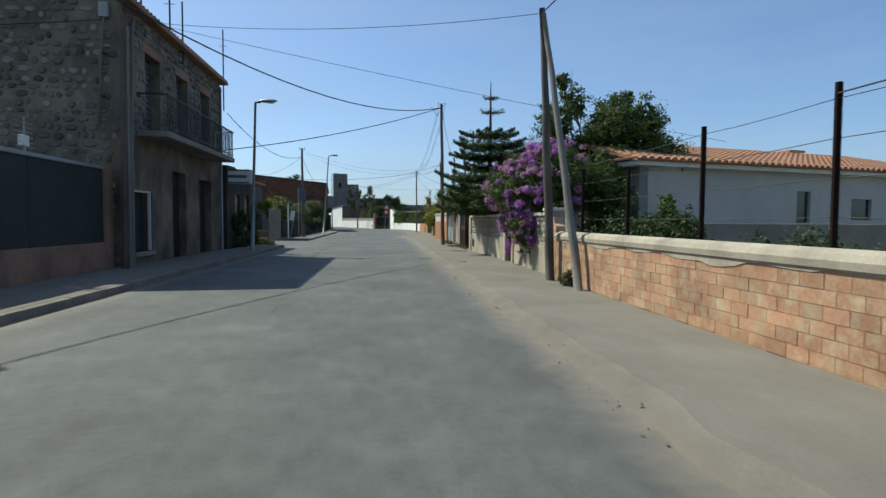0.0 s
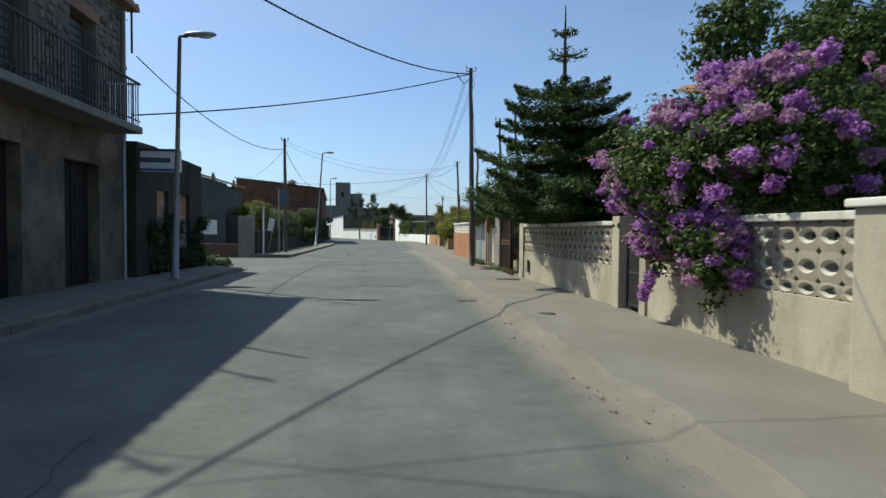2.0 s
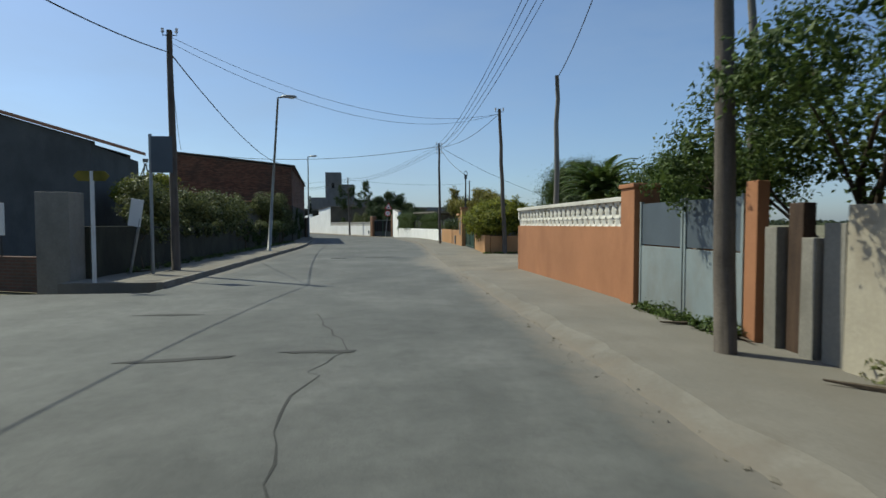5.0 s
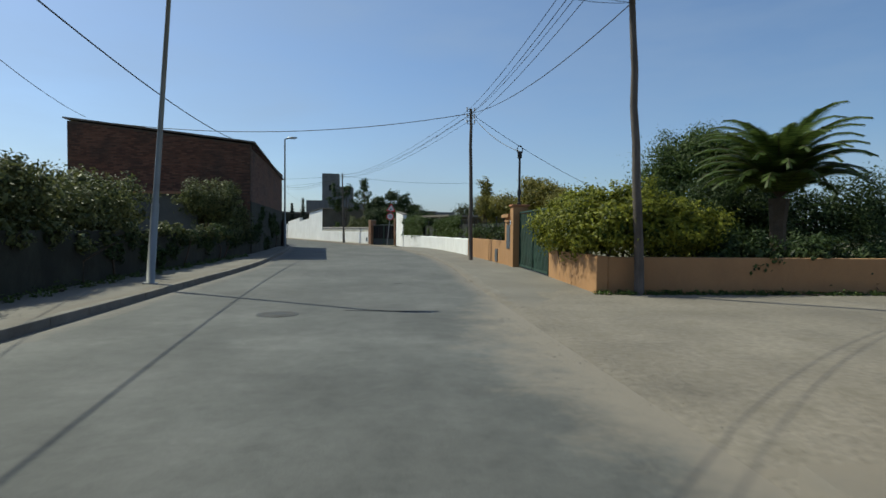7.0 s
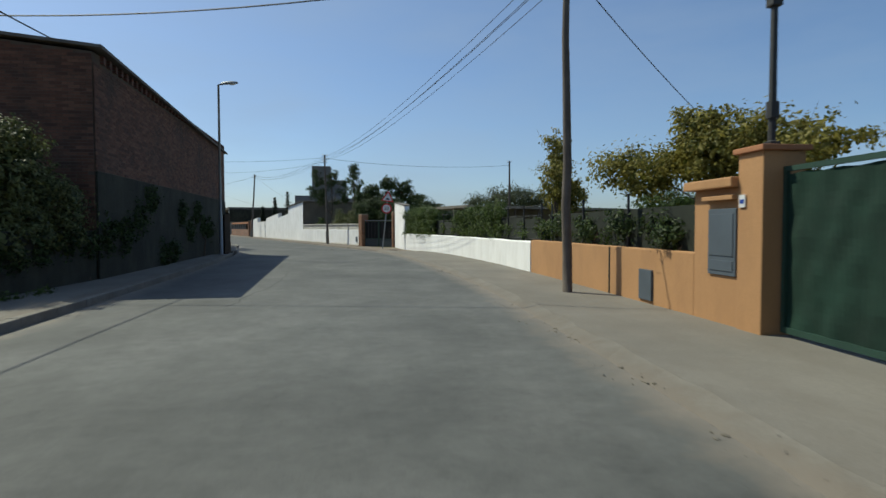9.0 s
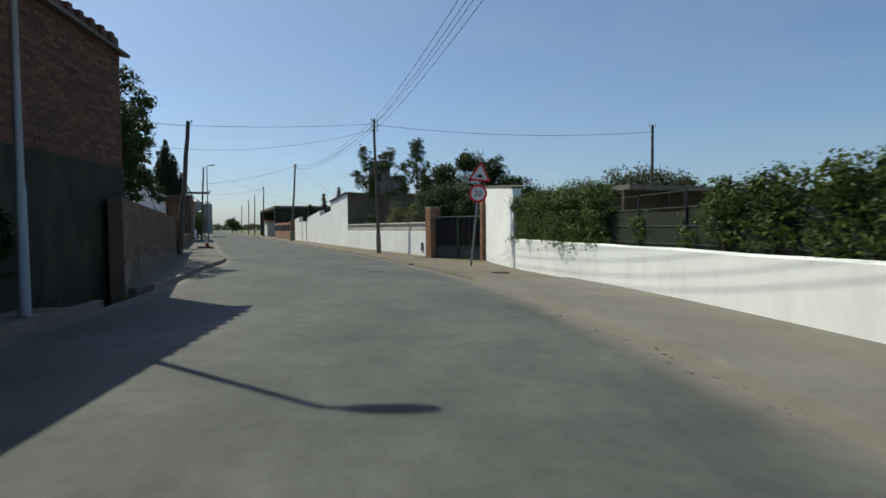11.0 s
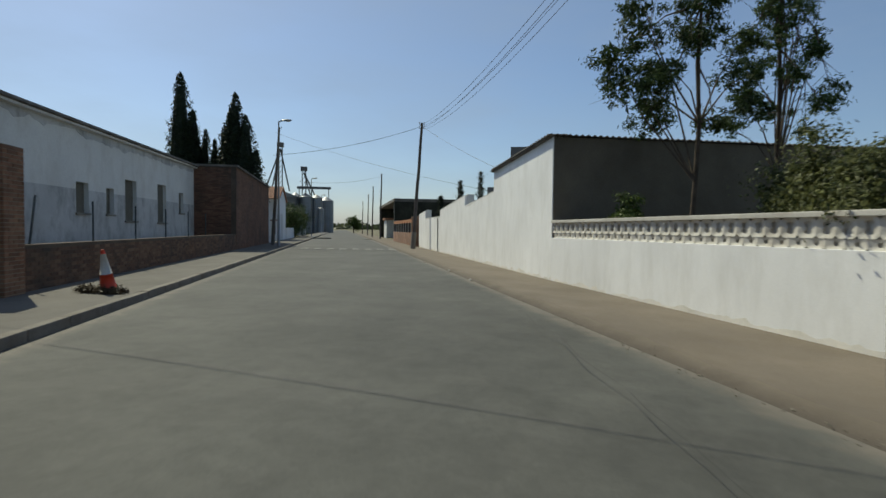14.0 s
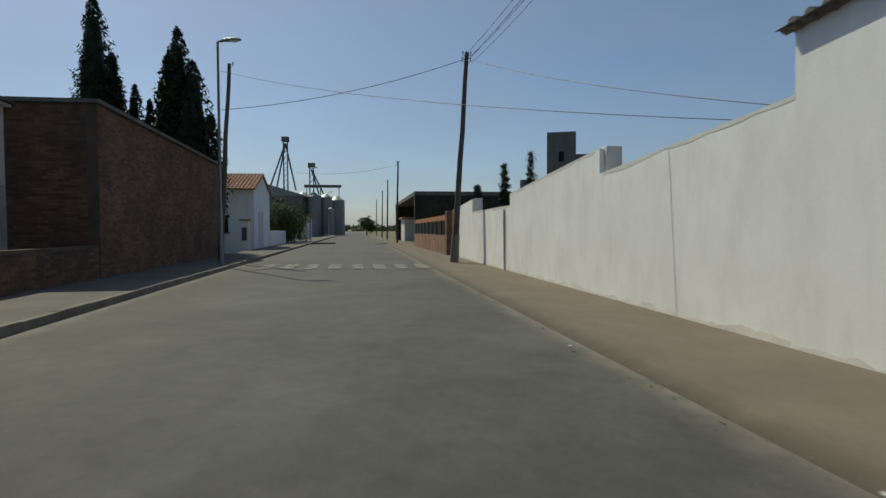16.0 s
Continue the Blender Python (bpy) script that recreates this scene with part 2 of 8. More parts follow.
def asphalt_mat():
    m, nt, links, bsdf = nodes_of("asphalt")
    pos = nt.new("ShaderNodeNewGeometry").outputs["Position"]
    mp = nt.new("ShaderNodeMapping")
    mp.inputs["Scale"].default_value = (0.9, 0.5, 1)
    links.new(pos, mp.inputs["Vector"])
    n1 = noise_node(nt, links, mp.outputs["Vector"], 0.9, 6, 0.62)
    col = ramp_node(nt, links, n1.outputs["Fac"], [(0.3, (0.055, 0.057, 0.05)), (0.5, (0.07, 0.072, 0.063)), (0.7, (0.088, 0.089, 0.078))]).outputs["Color"]
    n4 = noise_node(nt, links, pos, 0.35, 4, 0.5)
    k4 = ramp_node(nt, links, n4.outputs["Fac"], [(0.35, (0.82,) * 3), (0.65, (1.12,) * 3)]).outputs["Color"]
    col = mix_node(nt, links, 1.0, col, k4, "MULTIPLY")
    n5 = noise_node(nt, links, pos, 4.5, 6, 0.75)
    k5 = ramp_node(nt, links, n5.outputs["Fac"], [(0.3, (0.82,) * 3), (0.5, (1.0,) * 3), (0.72, (1.17,) * 3)]).outputs["Color"]
    col = mix_node(nt, links, 1.0, col, k5, "MULTIPLY")
    n6 = noise_node(nt, links, pos, 1.1, 12, 0.85)
    k6 = ramp_node(nt, links, n6.outputs["Fac"], [(0.34, (0.74,) * 3), (0.5, (1.0,) * 3), (0.66, (1.26,) * 3)]).outputs["Color"]
    col = mix_node(nt, links, 1.0, col, k6, "MULTIPLY")
    sep = nt.new("ShaderNodeSeparateXYZ")
    links.new(pos, sep.inputs[0])
    # Asphalt tone falls along y, from 62 to 104.
    y_grade = nt.new("ShaderNodeMapRange")
    y_grade.inputs["From Min"].default_value, y_grade.inputs["From Max"].default_value = 62, 104
    links.new(sep.outputs["Y"], y_grade.inputs["Value"])
    surf = ramp_node(nt, links, y_grade.outputs[0], [(0.0, (1.2, 1.19, 1.27)), (0.55, (1.0, 0.99, 1.02)), (1.0, (0.8, 0.785, 0.79))]).outputs["Color"]
    col = mix_node(nt, links, 1.0, col, surf, "MULTIPLY")
    n2 = noise_node(nt, links, pos, 90, 4, 0.8)
    k = ramp_node(nt, links, n2.outputs["Fac"], [(0.3, (0.7,) * 3), (0.7, (1.3,) * 3)]).outputs["Color"]
    col = mix_node(nt, links, 1.0, col, k, "MULTIPLY")
    vo = nt.new("ShaderNodeTexVoronoi")
    vo.feature = "DISTANCE_TO_EDGE"
    vo.inputs["Scale"].default_value = 0.3
    w = noise_node(nt, links, pos, 1.3, 5)
    v = nt.new("ShaderNodeVectorMath")
    v.operation = "MULTIPLY_ADD"
    links.new(w.outputs["Color"], v.inputs[0])
    v.inputs[1].default_value = (0.9, 0.9, 0)
    links.new(pos, v.inputs[2])
    links.new(v.outputs[0], vo.inputs["Vector"])
    crack = ramp_node(nt, links, vo.outputs["Distance"], [(0.0, (0.35,) * 3), (0.005, (0, 0, 0))]).outputs["Color"]
    gate = noise_node(nt, links, pos, 0.25, 2)
    gk = ramp_node(nt, links, gate.outputs["Fac"], [(0.5, (0, 0, 0)), (0.6, (1, 1, 1))]).outputs["Color"]
    f = mix_node(nt, links, 1.0, crack, gk, "MULTIPLY")
    col = mix_node(nt, links, f, col, (0.06, 0.058, 0.055))
    links.new(col, bsdf.inputs["Base Color"])
    bsdf.inputs["Roughness"].default_value = 0.82
    b = nt.new("ShaderNodeBump")
    b.inputs["Strength"].default_value = 0.35
    b.inputs["Distance"].default_value = 0.01
    links.new(n2.outputs["Fac"], b.inputs["Height"])
    links.new(b.outputs["Normal"], bsdf.inputs["Normal"])
    return m


MAT = {
    "asphalt": asphalt_mat(),
    "patch": surface("asphalt_patch", (0.036, 0.036, 0.034), 0.85, 1.2, 0.2, 80, 0.25),
    "concrete": surface("concrete", (0.223, 0.208, 0.18), 0.9, 0.8, 0.2, 25, 0.14, 0.3, stain=(0.124, 0.112, 0.093), stain_amt=0.5),
    "pavement": surface("pavement_concrete", (0.175, 0.161, 0.137), 0.92, 0.5, 0.18, 40, 0.18, 0.35, stain=(0.149, 0.13, 0.105), stain_amt=0.5, stain_scale=(1, 0.5, 1)),
    "pavement_grey": surface("grey_street_concrete", (0.128, 0.12, 0.105), 0.92, 0.5, 0.2, 40, 0.18, 0.35, stain=(0.1, 0.092, 0.078), stain_amt=0.6, stain_scale=(1, 0.5, 1)),
    "pavement_brown": surface("brown_dusty_concrete", (0.155, 0.13, 0.102), 0.92, 0.5, 0.16, 40, 0.18, 0.35, stain=(0.13, 0.105, 0.075), stain_amt=0.5, stain_scale=(1, 0.5, 1)),
    "kerb": surface("kerb_concrete", (0.185, 0.171, 0.147), 0.9, 1.4, 0.22, 30, 0.2, 0.4, stain=(0.118, 0.099, 0.077), stain_amt=0.6),
    "dirt": surface("dry_dirt", (0.2, 0.176, 0.142), 0.95, 0.8, 0.3, 12, 0.3, 0.9, stain=(0.135, 0.118, 0.09), stain_amt=0.75, stain_scale=(1, 1, 1)),
    "earth": surface("field_earth", (0.136, 0.124, 0.074), 0.95, 0.15, 0.35, 6, 0.25, 0.5),
    "plaster_old": surface("old_plaster", (0.165, 0.128, 0.092), 0.92, 0.9, 0.45, 22, 0.2, 0.45, stain=(0.062, 0.052, 0.042), stain_amt=0.85),
    "plaster_pink": surface("pink_render", (0.267, 0.155, 0.108), 0.9, 0.9, 0.25, 22, 0.15, 0.3, stain=(0.124, 0.081, 0.062), stain_amt=0.6),
    "plaster_grey": surface("grey_render", (0.1, 0.103, 0.103), 0.92, 0.6, 0.2, 22, 0.12, 0.3, stain=(0.062, 0.062, 0.062), stain_amt=0.5),
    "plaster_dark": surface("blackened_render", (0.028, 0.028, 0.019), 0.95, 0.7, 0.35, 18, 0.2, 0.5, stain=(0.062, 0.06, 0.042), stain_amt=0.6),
    "plaster_cream": surface("cream_render", (0.384, 0.341, 0.267), 0.88, 0.7, 0.12, 25, 0.1, 0.25, stain=(0.236, 0.198, 0.149), stain_amt=0.6),
    "white_wash": surface("whitewash", (0.83, 0.83, 0.82), 0.88, 0.5, 0.07, 45, 0.06, 0.18, stain=(0.64, 0.63, 0.6), stain_amt=0.4, stain_scale=(1.3, 1.3, 0.4)),
    "white_aged": surface("aged_whitewash", (0.67, 0.665, 0.635), 0.9, 0.6, 0.07, 20, 0.1, 0.3, stain=(0.5, 0.47, 0.42), stain_amt=0.4),
    "white_block": surface("white_cast_block", (0.576, 0.552, 0.496), 0.85, 0.8, 0.1, 25, 0.08, 0.2, stain=(0.36, 0.32, 0.264), stain_amt=0.5),
    "orange": surface("orange_render", (0.409, 0.223, 0.102), 0.85, 0.5, 0.08, 30, 0.08, 0.25, stain=(0.31, 0.167, 0.081), stain_amt=0.45),
    "terracotta": surface("terracotta_render", (0.353, 0.158, 0.077), 0.86, 0.6, 0.12, 30, 0.08, 0.25, stain=(0.26, 0.112, 0.056), stain_amt=0.5),
    "brick_piece": surface("hollow_brick", (0.39, 0.215, 0.13), 0.9, 1.6, 0.3, 30, 0.22, 0.5, stain=(0.45, 0.36, 0.24), stain_amt=0.95, stain_scale=(2.6, 2.6, 2.6), piece=0.17),
    "brick_red": surface("red_brick", (0.21, 0.105, 0.061), 0.9, 1.6, 0.25, 30, 0.18, 0.4, stain=(0.279, 0.186, 0.124), stain_amt=0.5, stain_scale=(1, 1, 1), piece=0.28),
    "mortar": surface("mortar", (0.248, 0.217, 0.167), 0.95, 1.5, 0.2, 40, 0.15, 0.4),
    "wood_pole": surface("weathered_pole_wood", (0.124, 0.102, 0.084), 0.85, 2.0, 0.25, 40, 0.2, 0.4, stain=(0.056, 0.046, 0.037), stain_amt=0.6, stain_scale=(8, 8, 0.6)),
    "dark_pole": surface("creosoted_pole_wood", (0.085, 0.07, 0.06), 0.8, 2.0, 0.25, 40, 0.2, 0.4, stain=(0.17, 0.14, 0.11), stain_amt=0.5, stain_scale=(8, 8, 0.6)),
    "concrete_pole": surface("concrete_pole", (0.175, 0.162, 0.142), 0.88, 1.5, 0.15, 30, 0.12, 0.3),
    "galv": surface("galvanised_steel", (0.26, 0.267, 0.267), 0.5, 2.0, 0.12, 40, 0.06, 0.05, metal=0.7),
    "rust": surface("rusty_iron", (0.105, 0.042, 0.021), 0.85, 3.0, 0.3, 40, 0.25, 0.35, stain=(0.056, 0.031, 0.022), stain_amt=0.6),
    "dark_iron": surface("dark_painted_iron", (0.035, 0.035, 0.035), 0.6, 3.0, 0.2, 40, 0.2, 0.1),
    "wire": surface("black_cable", (0.02, 0.02, 0.022), 0.6, 1, 0.1, 20, 0.05, 0),
    "green_paint": surface("green_painted_steel", (0.02, 0.05, 0.036), 0.6, 2.0, 0.15, 30, 0.08, 0.05),
    "green_net": surface("green_shade_net", (0.006, 0.027, 0.017), 0.9, 0.9, 0.45, 60, 0.2, 0.2),
    "grey_gate": surface("grey_painted_sheet", (0.223, 0.26, 0.267), 0.6, 1.2, 0.12, 30, 0.06, 0.05, stain=(0.155, 0.124, 0.093), stain_amt=0.4),
    "dark_sheet": surface("dark_green_sheet", (0.026, 0.032, 0.028), 0.8, 0.8, 0.25, 30, 0.1, 0.1),
    "slate_blue": surface("slate_painted_steel", (0.081, 0.099, 0.118), 0.5, 2.0, 0.1, 30, 0.05, 0.05),
    "wood_door": surface("dark_wood", (0.053, 0.031, 0.02), 0.75, 2.0, 0.3, 20, 0.2, 0.3, stain=(0.099, 0.062, 0.037), stain_amt=0.5, stain_scale=(6, 6, 0.5)),
    "slate_dark": surface("dark_grey_sheet", (0.05, 0.062, 0.066), 0.7, 0.8, 0.2, 30, 0.1, 0.1),
    "black": surface("unlit_inside", (0.012, 0.012, 0.012), 0.95, 1, 0.1, 10, 0.05, 0),
    "tile": surface("clay_roof_tile", (0.31, 0.155, 0.096), 0.85, 0.8, 0.22, 20, 0.15, 0.3, stain=(0.186, 0.124, 0.087), stain_amt=0.6, stain_scale=(1, 1, 1), piece=0.2),
    "fibro": surface("fibre_cement_sheet", (0.149, 0.136, 0.118), 0.92, 0.7, 0.25, 20, 0.15, 0.3, stain=(0.074, 0.062, 0.05), stain_amt=0.6),
    "white_paint": surface("white_paint", (0.624, 0.624, 0.616), 0.5, 1.5, 0.05, 20, 0.03, 0.02),
    "red_paint": surface("red_sign_paint", (0.55, 0.025, 0.03), 0.45, 2, 0.1, 20, 0.03, 0.02),
    "black_paint": surface("black_sign_paint", (0.015, 0.015, 0.015), 0.5, 2, 0.1, 20, 0.03, 0.02),
    "blue_paint": surface("blue_sign_paint", (0.02, 0.06, 0.3), 0.5, 2, 0.1, 20, 0.03, 0.02),
    "bark": surface("bark", (0.087, 0.065, 0.046), 0.95, 2.5, 0.3, 25, 0.3, 0.8),
    "silver": surface("weathered_zinc", (0.223, 0.236, 0.248), 0.5, 0.5, 0.12, 10, 0.06, 0.1, metal=0.5),
    "far_grey": surface("far_concrete", (0.155, 0.155, 0.155), 0.9, 0.2, 0.12, 3, 0.08, 0.1, stain=(0.093, 0.093, 0.093), stain_amt=0.5, stain_scale=(0.5, 0.5, 0.2)),
    "zebra": surface("worn_road_paint", (0.085, 0.086, 0.077), 0.8, 1.0, 0.2, 40, 0.3, 0.2, stain=(0.36, 0.36, 0.335), stain_amt=0.85, stain_scale=(2.4, 2.4, 1)),
    # White bungalow walls toned to grey: their shade is in the colour.
    "shaded_render": surface("shaded_white_render", (0.43, 0.42, 0.4), 0.9, 0.6, 0.06, 25, 0.06, 0.2, stain=(0.34, 0.32, 0.29), stain_amt=0.4),
    "shutter": surface("faded_shutter", (0.125, 0.115, 0.09), 0.75, 2.0, 0.2, 20, 0.15, 0.15),
    "litter": surface("crumpled_paper", (0.465, 0.459, 0.434), 0.8, 3, 0.1, 20, 0.1, 0.1),
    "cone_red": surface("cone_orange_red", (0.5, 0.05, 0.025), 0.55, 2, 0.12, 20, 0.06, 0.05),
    "iron_cover": surface("cast_iron", (0.05, 0.048, 0.045), 0.7, 3, 0.2, 50, 0.3, 0.5),
    "block_rim": surface("pale_block_rim", (0.46, 0.43, 0.365), 0.9, 0.8, 0.16, 25, 0.12, 0.25, stain=(0.26, 0.235, 0.19), stain_amt=0.5),
    "block_aged": surface("aged_cast_block", (0.27, 0.235, 0.185), 0.9, 0.8, 0.16, 25, 0.12, 0.25, stain=(0.2, 0.175, 0.135), stain_amt=0.6),
    "wh_brick": brick_mat("warehouse_brick", [(0.08, 0.037, 0.024), (0.135, 0.06, 0.036), (0.185, 0.09, 0.055)], (0.045, 0.032, 0.024)),
    "store_brick": brick_mat("store_brick", [(0.115, 0.056, 0.036), (0.17, 0.083, 0.051), (0.225, 0.12, 0.074)], (0.05, 0.036, 0.027)),
    "wall_brick": brick_mat("old_wall_brick", [(0.085, 0.046, 0.029), (0.135, 0.07, 0.041), (0.19, 0.112, 0.067)], (0.04, 0.034, 0.026)),
    "wh_joint": surface("dark_brick_joint", (0.1, 0.075, 0.056), 0.95, 1.2, 0.3, 40, 0.2, 0.4),
    "cover_rim": surface("black_iron_rim", (0.032, 0.032, 0.03), 0.6, 3, 0.2, 50, 0.2, 0.3),
    "splash": surface("mud_splashed_whitewash", (0.71, 0.68, 0.61), 0.92, 1.2, 0.18, 30, 0.12, 0.2, stain=(0.72, 0.7, 0.66), stain_amt=0.8, stain_scale=(1.5, 1.5, 3)),
    # Door wood with the shade of the recess put into its colour.
    "dark_door": surface("recess_shaded_door_wood", (0.02, 0.015, 0.011), 0.8, 2.0, 0.3, 20, 0.2, 0.2),
    "net_dark": surface("dark_screen_net", (0.014, 0.018, 0.012), 0.9, 0.8, 0.4, 40, 0.3, 0.1),
    "coping": surface("pale_coping", (0.4, 0.35, 0.28), 0.9, 0.9, 0.22, 25, 0.16, 0.35, stain=(0.22, 0.19, 0.15), stain_amt=0.6),
    "old_mortar": surface("old_lime_mortar", (0.18, 0.158, 0.125), 0.95, 1.0, 0.3, 30, 0.25, 0.6, stain=(0.07, 0.062, 0.052), stain_amt=0.7),
    "stone": stone_mat(),
    "rubble": rubble("rubble_stone"),
    "wh_street": brickwork("warehouse_brick_street", (0.155, 0.053, 0.034), (0.118, 0.04, 0.028), (0.124, 0.087, 0.068), (0, 1), stain=(0.05, 0.031, 0.025), stain_amt=0.5),
    "wh_front": brickwork("warehouse_brick_front", (0.155, 0.053, 0.034), (0.118, 0.04, 0.028), (0.124, 0.087, 0.068), (1, 0), stain=(0.05, 0.031, 0.025), stain_amt=0.5),
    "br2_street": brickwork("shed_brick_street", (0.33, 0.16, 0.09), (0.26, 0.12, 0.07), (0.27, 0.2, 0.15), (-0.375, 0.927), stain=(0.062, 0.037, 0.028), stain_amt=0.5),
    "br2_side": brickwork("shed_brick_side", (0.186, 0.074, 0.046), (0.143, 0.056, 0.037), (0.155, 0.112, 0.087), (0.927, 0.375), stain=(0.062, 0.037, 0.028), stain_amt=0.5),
    "plot_brick": brickwork("plot_wall_brick", (0.13, 0.056, 0.036), (0.1, 0.045, 0.03), (0.1, 0.08, 0.062), (0.915, -0.404), 0.28, 0.075, 0.012, stain=(0.05, 0.04, 0.03), stain_amt=0.6),
    "brick_mortar": surface("tinted_mortar", (0.41, 0.27, 0.18), 0.95, 1.5, 0.2, 40, 0.15, 0.4),
    # Dark rust; on the gate, shade behind its mesh is painted near-black.
    "rust_and_shade": surface("dark_rust_and_gap_shade", (0.013, 0.007, 0.005), 0.85, 3.0, 0.3, 60, 0.2, 0.1),
    # Brown render with the shade on sunless walls put into its colour.
    "shade_wall": surface("shaded_brown_render", (0.145, 0.125, 0.095), 0.95, 0.8, 0.2, 20, 0.12, 0.3),
    "dust": surface("gutter_dust", (0.145, 0.129, 0.102), 0.95, 1.2, 0.25, 22, 0.3, 0.4, stain=(0.12, 0.105, 0.085), stain_amt=0.6, stain_scale=(1, 1, 1)),
    "dado": surface("grey_dado_paint", (0.51, 0.51, 0.5), 0.9, 0.6, 0.15, 20, 0.1, 0.3, stain=(0.22, 0.21, 0.2), stain_amt=0.7),
    "leaf_dark": leaf_mat("leaf_dark", (0.011, 0.026, 0.009), (0.085, 0.125, 0.04)),
    "leaf_mid": leaf_mat("leaf_mid", (0.022, 0.045, 0.012), (0.13, 0.185, 0.045)),
    "leaf_bright": leaf_mat("leaf_bright", (0.02, 0.045, 0.009), (0.36, 0.37, 0.05), 0.38),
    "leaf_yellow": leaf_mat("leaf_yellow", (0.07, 0.085, 0.015), (0.38, 0.33, 0.08), 0.4),
    "leaf_olive": leaf_mat("leaf_olive", (0.025, 0.04, 0.014), (0.2, 0.215, 0.08)),
    "leaf_grey": leaf_mat("leaf_grey", (0.04, 0.055, 0.03), (0.14, 0.16, 0.08)),
    "leaf_cypress": leaf_mat("leaf_cypress", (0.008, 0.016, 0.008), (0.03, 0.045, 0.02), 0.15),
    "leaf_pine": leaf_mat("leaf_pine", (0.014, 0.036, 0.012), (0.1, 0.155, 0.045), 0.3),
    "petal": leaf_mat("petal", (0.3, 0.09, 0.38), (0.68, 0.34, 0.76), 0.45),
    "petal_pink": leaf_mat("petal_pink", (0.42, 0.19, 0.36), (0.68, 0.42, 0.58), 0.45),
    "dry_dark": leaf_mat("dead_leaves", (0.03, 0.022, 0.014), (0.12, 0.09, 0.05), 0.1),
}
MAT["rust_and_shade"].node_tree.nodes["Principled BSDF"].inputs["Specular IOR Level"].default_value = 0.1
edge_grit_and_shade(MAT["asphalt"], (0.2, 0.172, 0.138), 0.42, 0.9, 0.95)
track_mouth(MAT["asphalt"], (14.0, 44.5, 0), (0.2, 0.174, 0.138), 12.6, 13.5)
edge_grit_and_shade(MAT["pavement"], (0.118, 0.098, 0.076), 0.6, 0.75, 1.3)
edge_grit_and_shade(MAT["pavement"], (0.178, 0.152, 0.122), 0.2, 0.9, 0.5)
track_mouth(MAT["pavement"], (2.9, 44.5, 0), (0.2, 0.174, 0.138), 3.2, 4.4)
edge_grit_and_shade(MAT["pavement_brown"], (0.11, 0.092, 0.072), 0.7, 0.7, 0.9)
# Dark kerb band: brown dirt, with the step's shadow put into the colour.
edge_grit_and_shade(MAT["pavement_brown"], (0.06, 0.05, 0.04), 0.3, 0.95, 0.25)
gl, gnt, glk, gb = nodes_of("window_glass")
gb.inputs["Base Color"].default_value = (0.03, 0.035, 0.04, 1)
gb.inputs["Roughness"].default_value = 0.08
MAT["glass"] = gl


# ---- mesh helpers ----
def thing(name, m=None, label="", category="", group="", kind=""):
    ob = new(name)
    ob.empty_display_size = 0.2
    if m is not None:
        ob.matrix_world = m
    return tagged(ob, label, category, group, kind)


def part(name, bm, material, parent=None, label="", smooth=False):
    """Links a bmesh as ONE mesh object under a thing or a part."""
    me = bpy.data.meshes.new(name)
    bm.normal_update()
    bm.to_mesh(me)
    bm.free()
    me.materials.append(MAT[material])
    if smooth:
        for p in me.polygons:
            p.use_smooth = True
    ob = new(name, me)
    if parent:
        ob.parent = parent
    if label:
        ob["label"] = label
    return ob


def piece(name, me, m, parent):
    """One repeat of a shared mesh as a part."""
    ob = new(name, me)
    ob.parent = parent
    ob.matrix_basis = m
    return ob


def box(bm, x0, x1, y0, y1, z0, z1, bevel=0.0, m=None):
    v = [bm.verts.new((x, y, z)) for x in (x0, x1) for y in (y0, y1) for z in (z0, z1)]
    f = [bm.faces.new([v[i] for i in q]) for q in ((0, 1, 3, 2), (4, 6, 7, 5), (0, 4, 5, 1), (2, 3, 7, 6), (0, 2, 6, 4), (1, 5, 7, 3))]
    if m is not None:
        bmesh.ops.transform(bm, matrix=m, verts=v)
    if bevel:
        ed = list({e for q in f for e in q.edges})
        bmesh.ops.bevel(bm, geom=ed, offset=bevel, segments=2, affect="EDGES", profile=0.6)
    return bm


def boxm(*a, **k):
    return box(bmesh.new(), *a, **k)


def tube(bm, pts, radii, sides=8, cap=True):
    """A round rod along points, with a radius for each."""
    pts = [Vector(p) for p in pts]
    if isinstance(radii, (int, float)):
        radii = [radii] * len(pts)
    rings = []
    for i, p in enumerate(pts):
        d = (pts[min(i + 1, len(pts) - 1)] - pts[max(i - 1, 0)]).normalized()
        a = d.cross(Vector((0, 0, 1)) if abs(d.z) < 0.9 else Vector((1, 0, 0))).normalized()
        b = d.cross(a)
        rings.append([bm.verts.new(p + (a * math.cos(2 * math.pi * k / sides) + b * math.sin(2 * math.pi * k / sides)) * radii[i]) for k in range(sides)])
    for r0, r1 in zip(rings, rings[1:]):
        for k in range(sides):
            bm.faces.new((r0[k], r0[(k + 1) % sides], r1[(k + 1) % sides], r1[k]))
    if cap:
        bm.faces.new(rings[0])
        bm.faces.new(rings[-1][::-1])
    return bm


def tubem(*a, **k):
    return tube(bmesh.new(), *a, **k)


def extrude_profile(prof, y0, y1):
    """A closed x-z outline carried from y0 to y1."""
    bm = bmesh.new()
    a = [bm.verts.new((x, y0, z)) for x, z in prof]
    b = [bm.verts.new((x, y1, z)) for x, z in prof]
    n = len(prof)
    for i in range(n):
        bm.faces.new((a[i], a[(i + 1) % n], b[(i + 1) % n], b[i]))
    bm.faces.new(a[::-1])
    bm.faces.new(b)
    bmesh.ops.recalc_face_normals(bm, faces=bm.faces)
    return bm


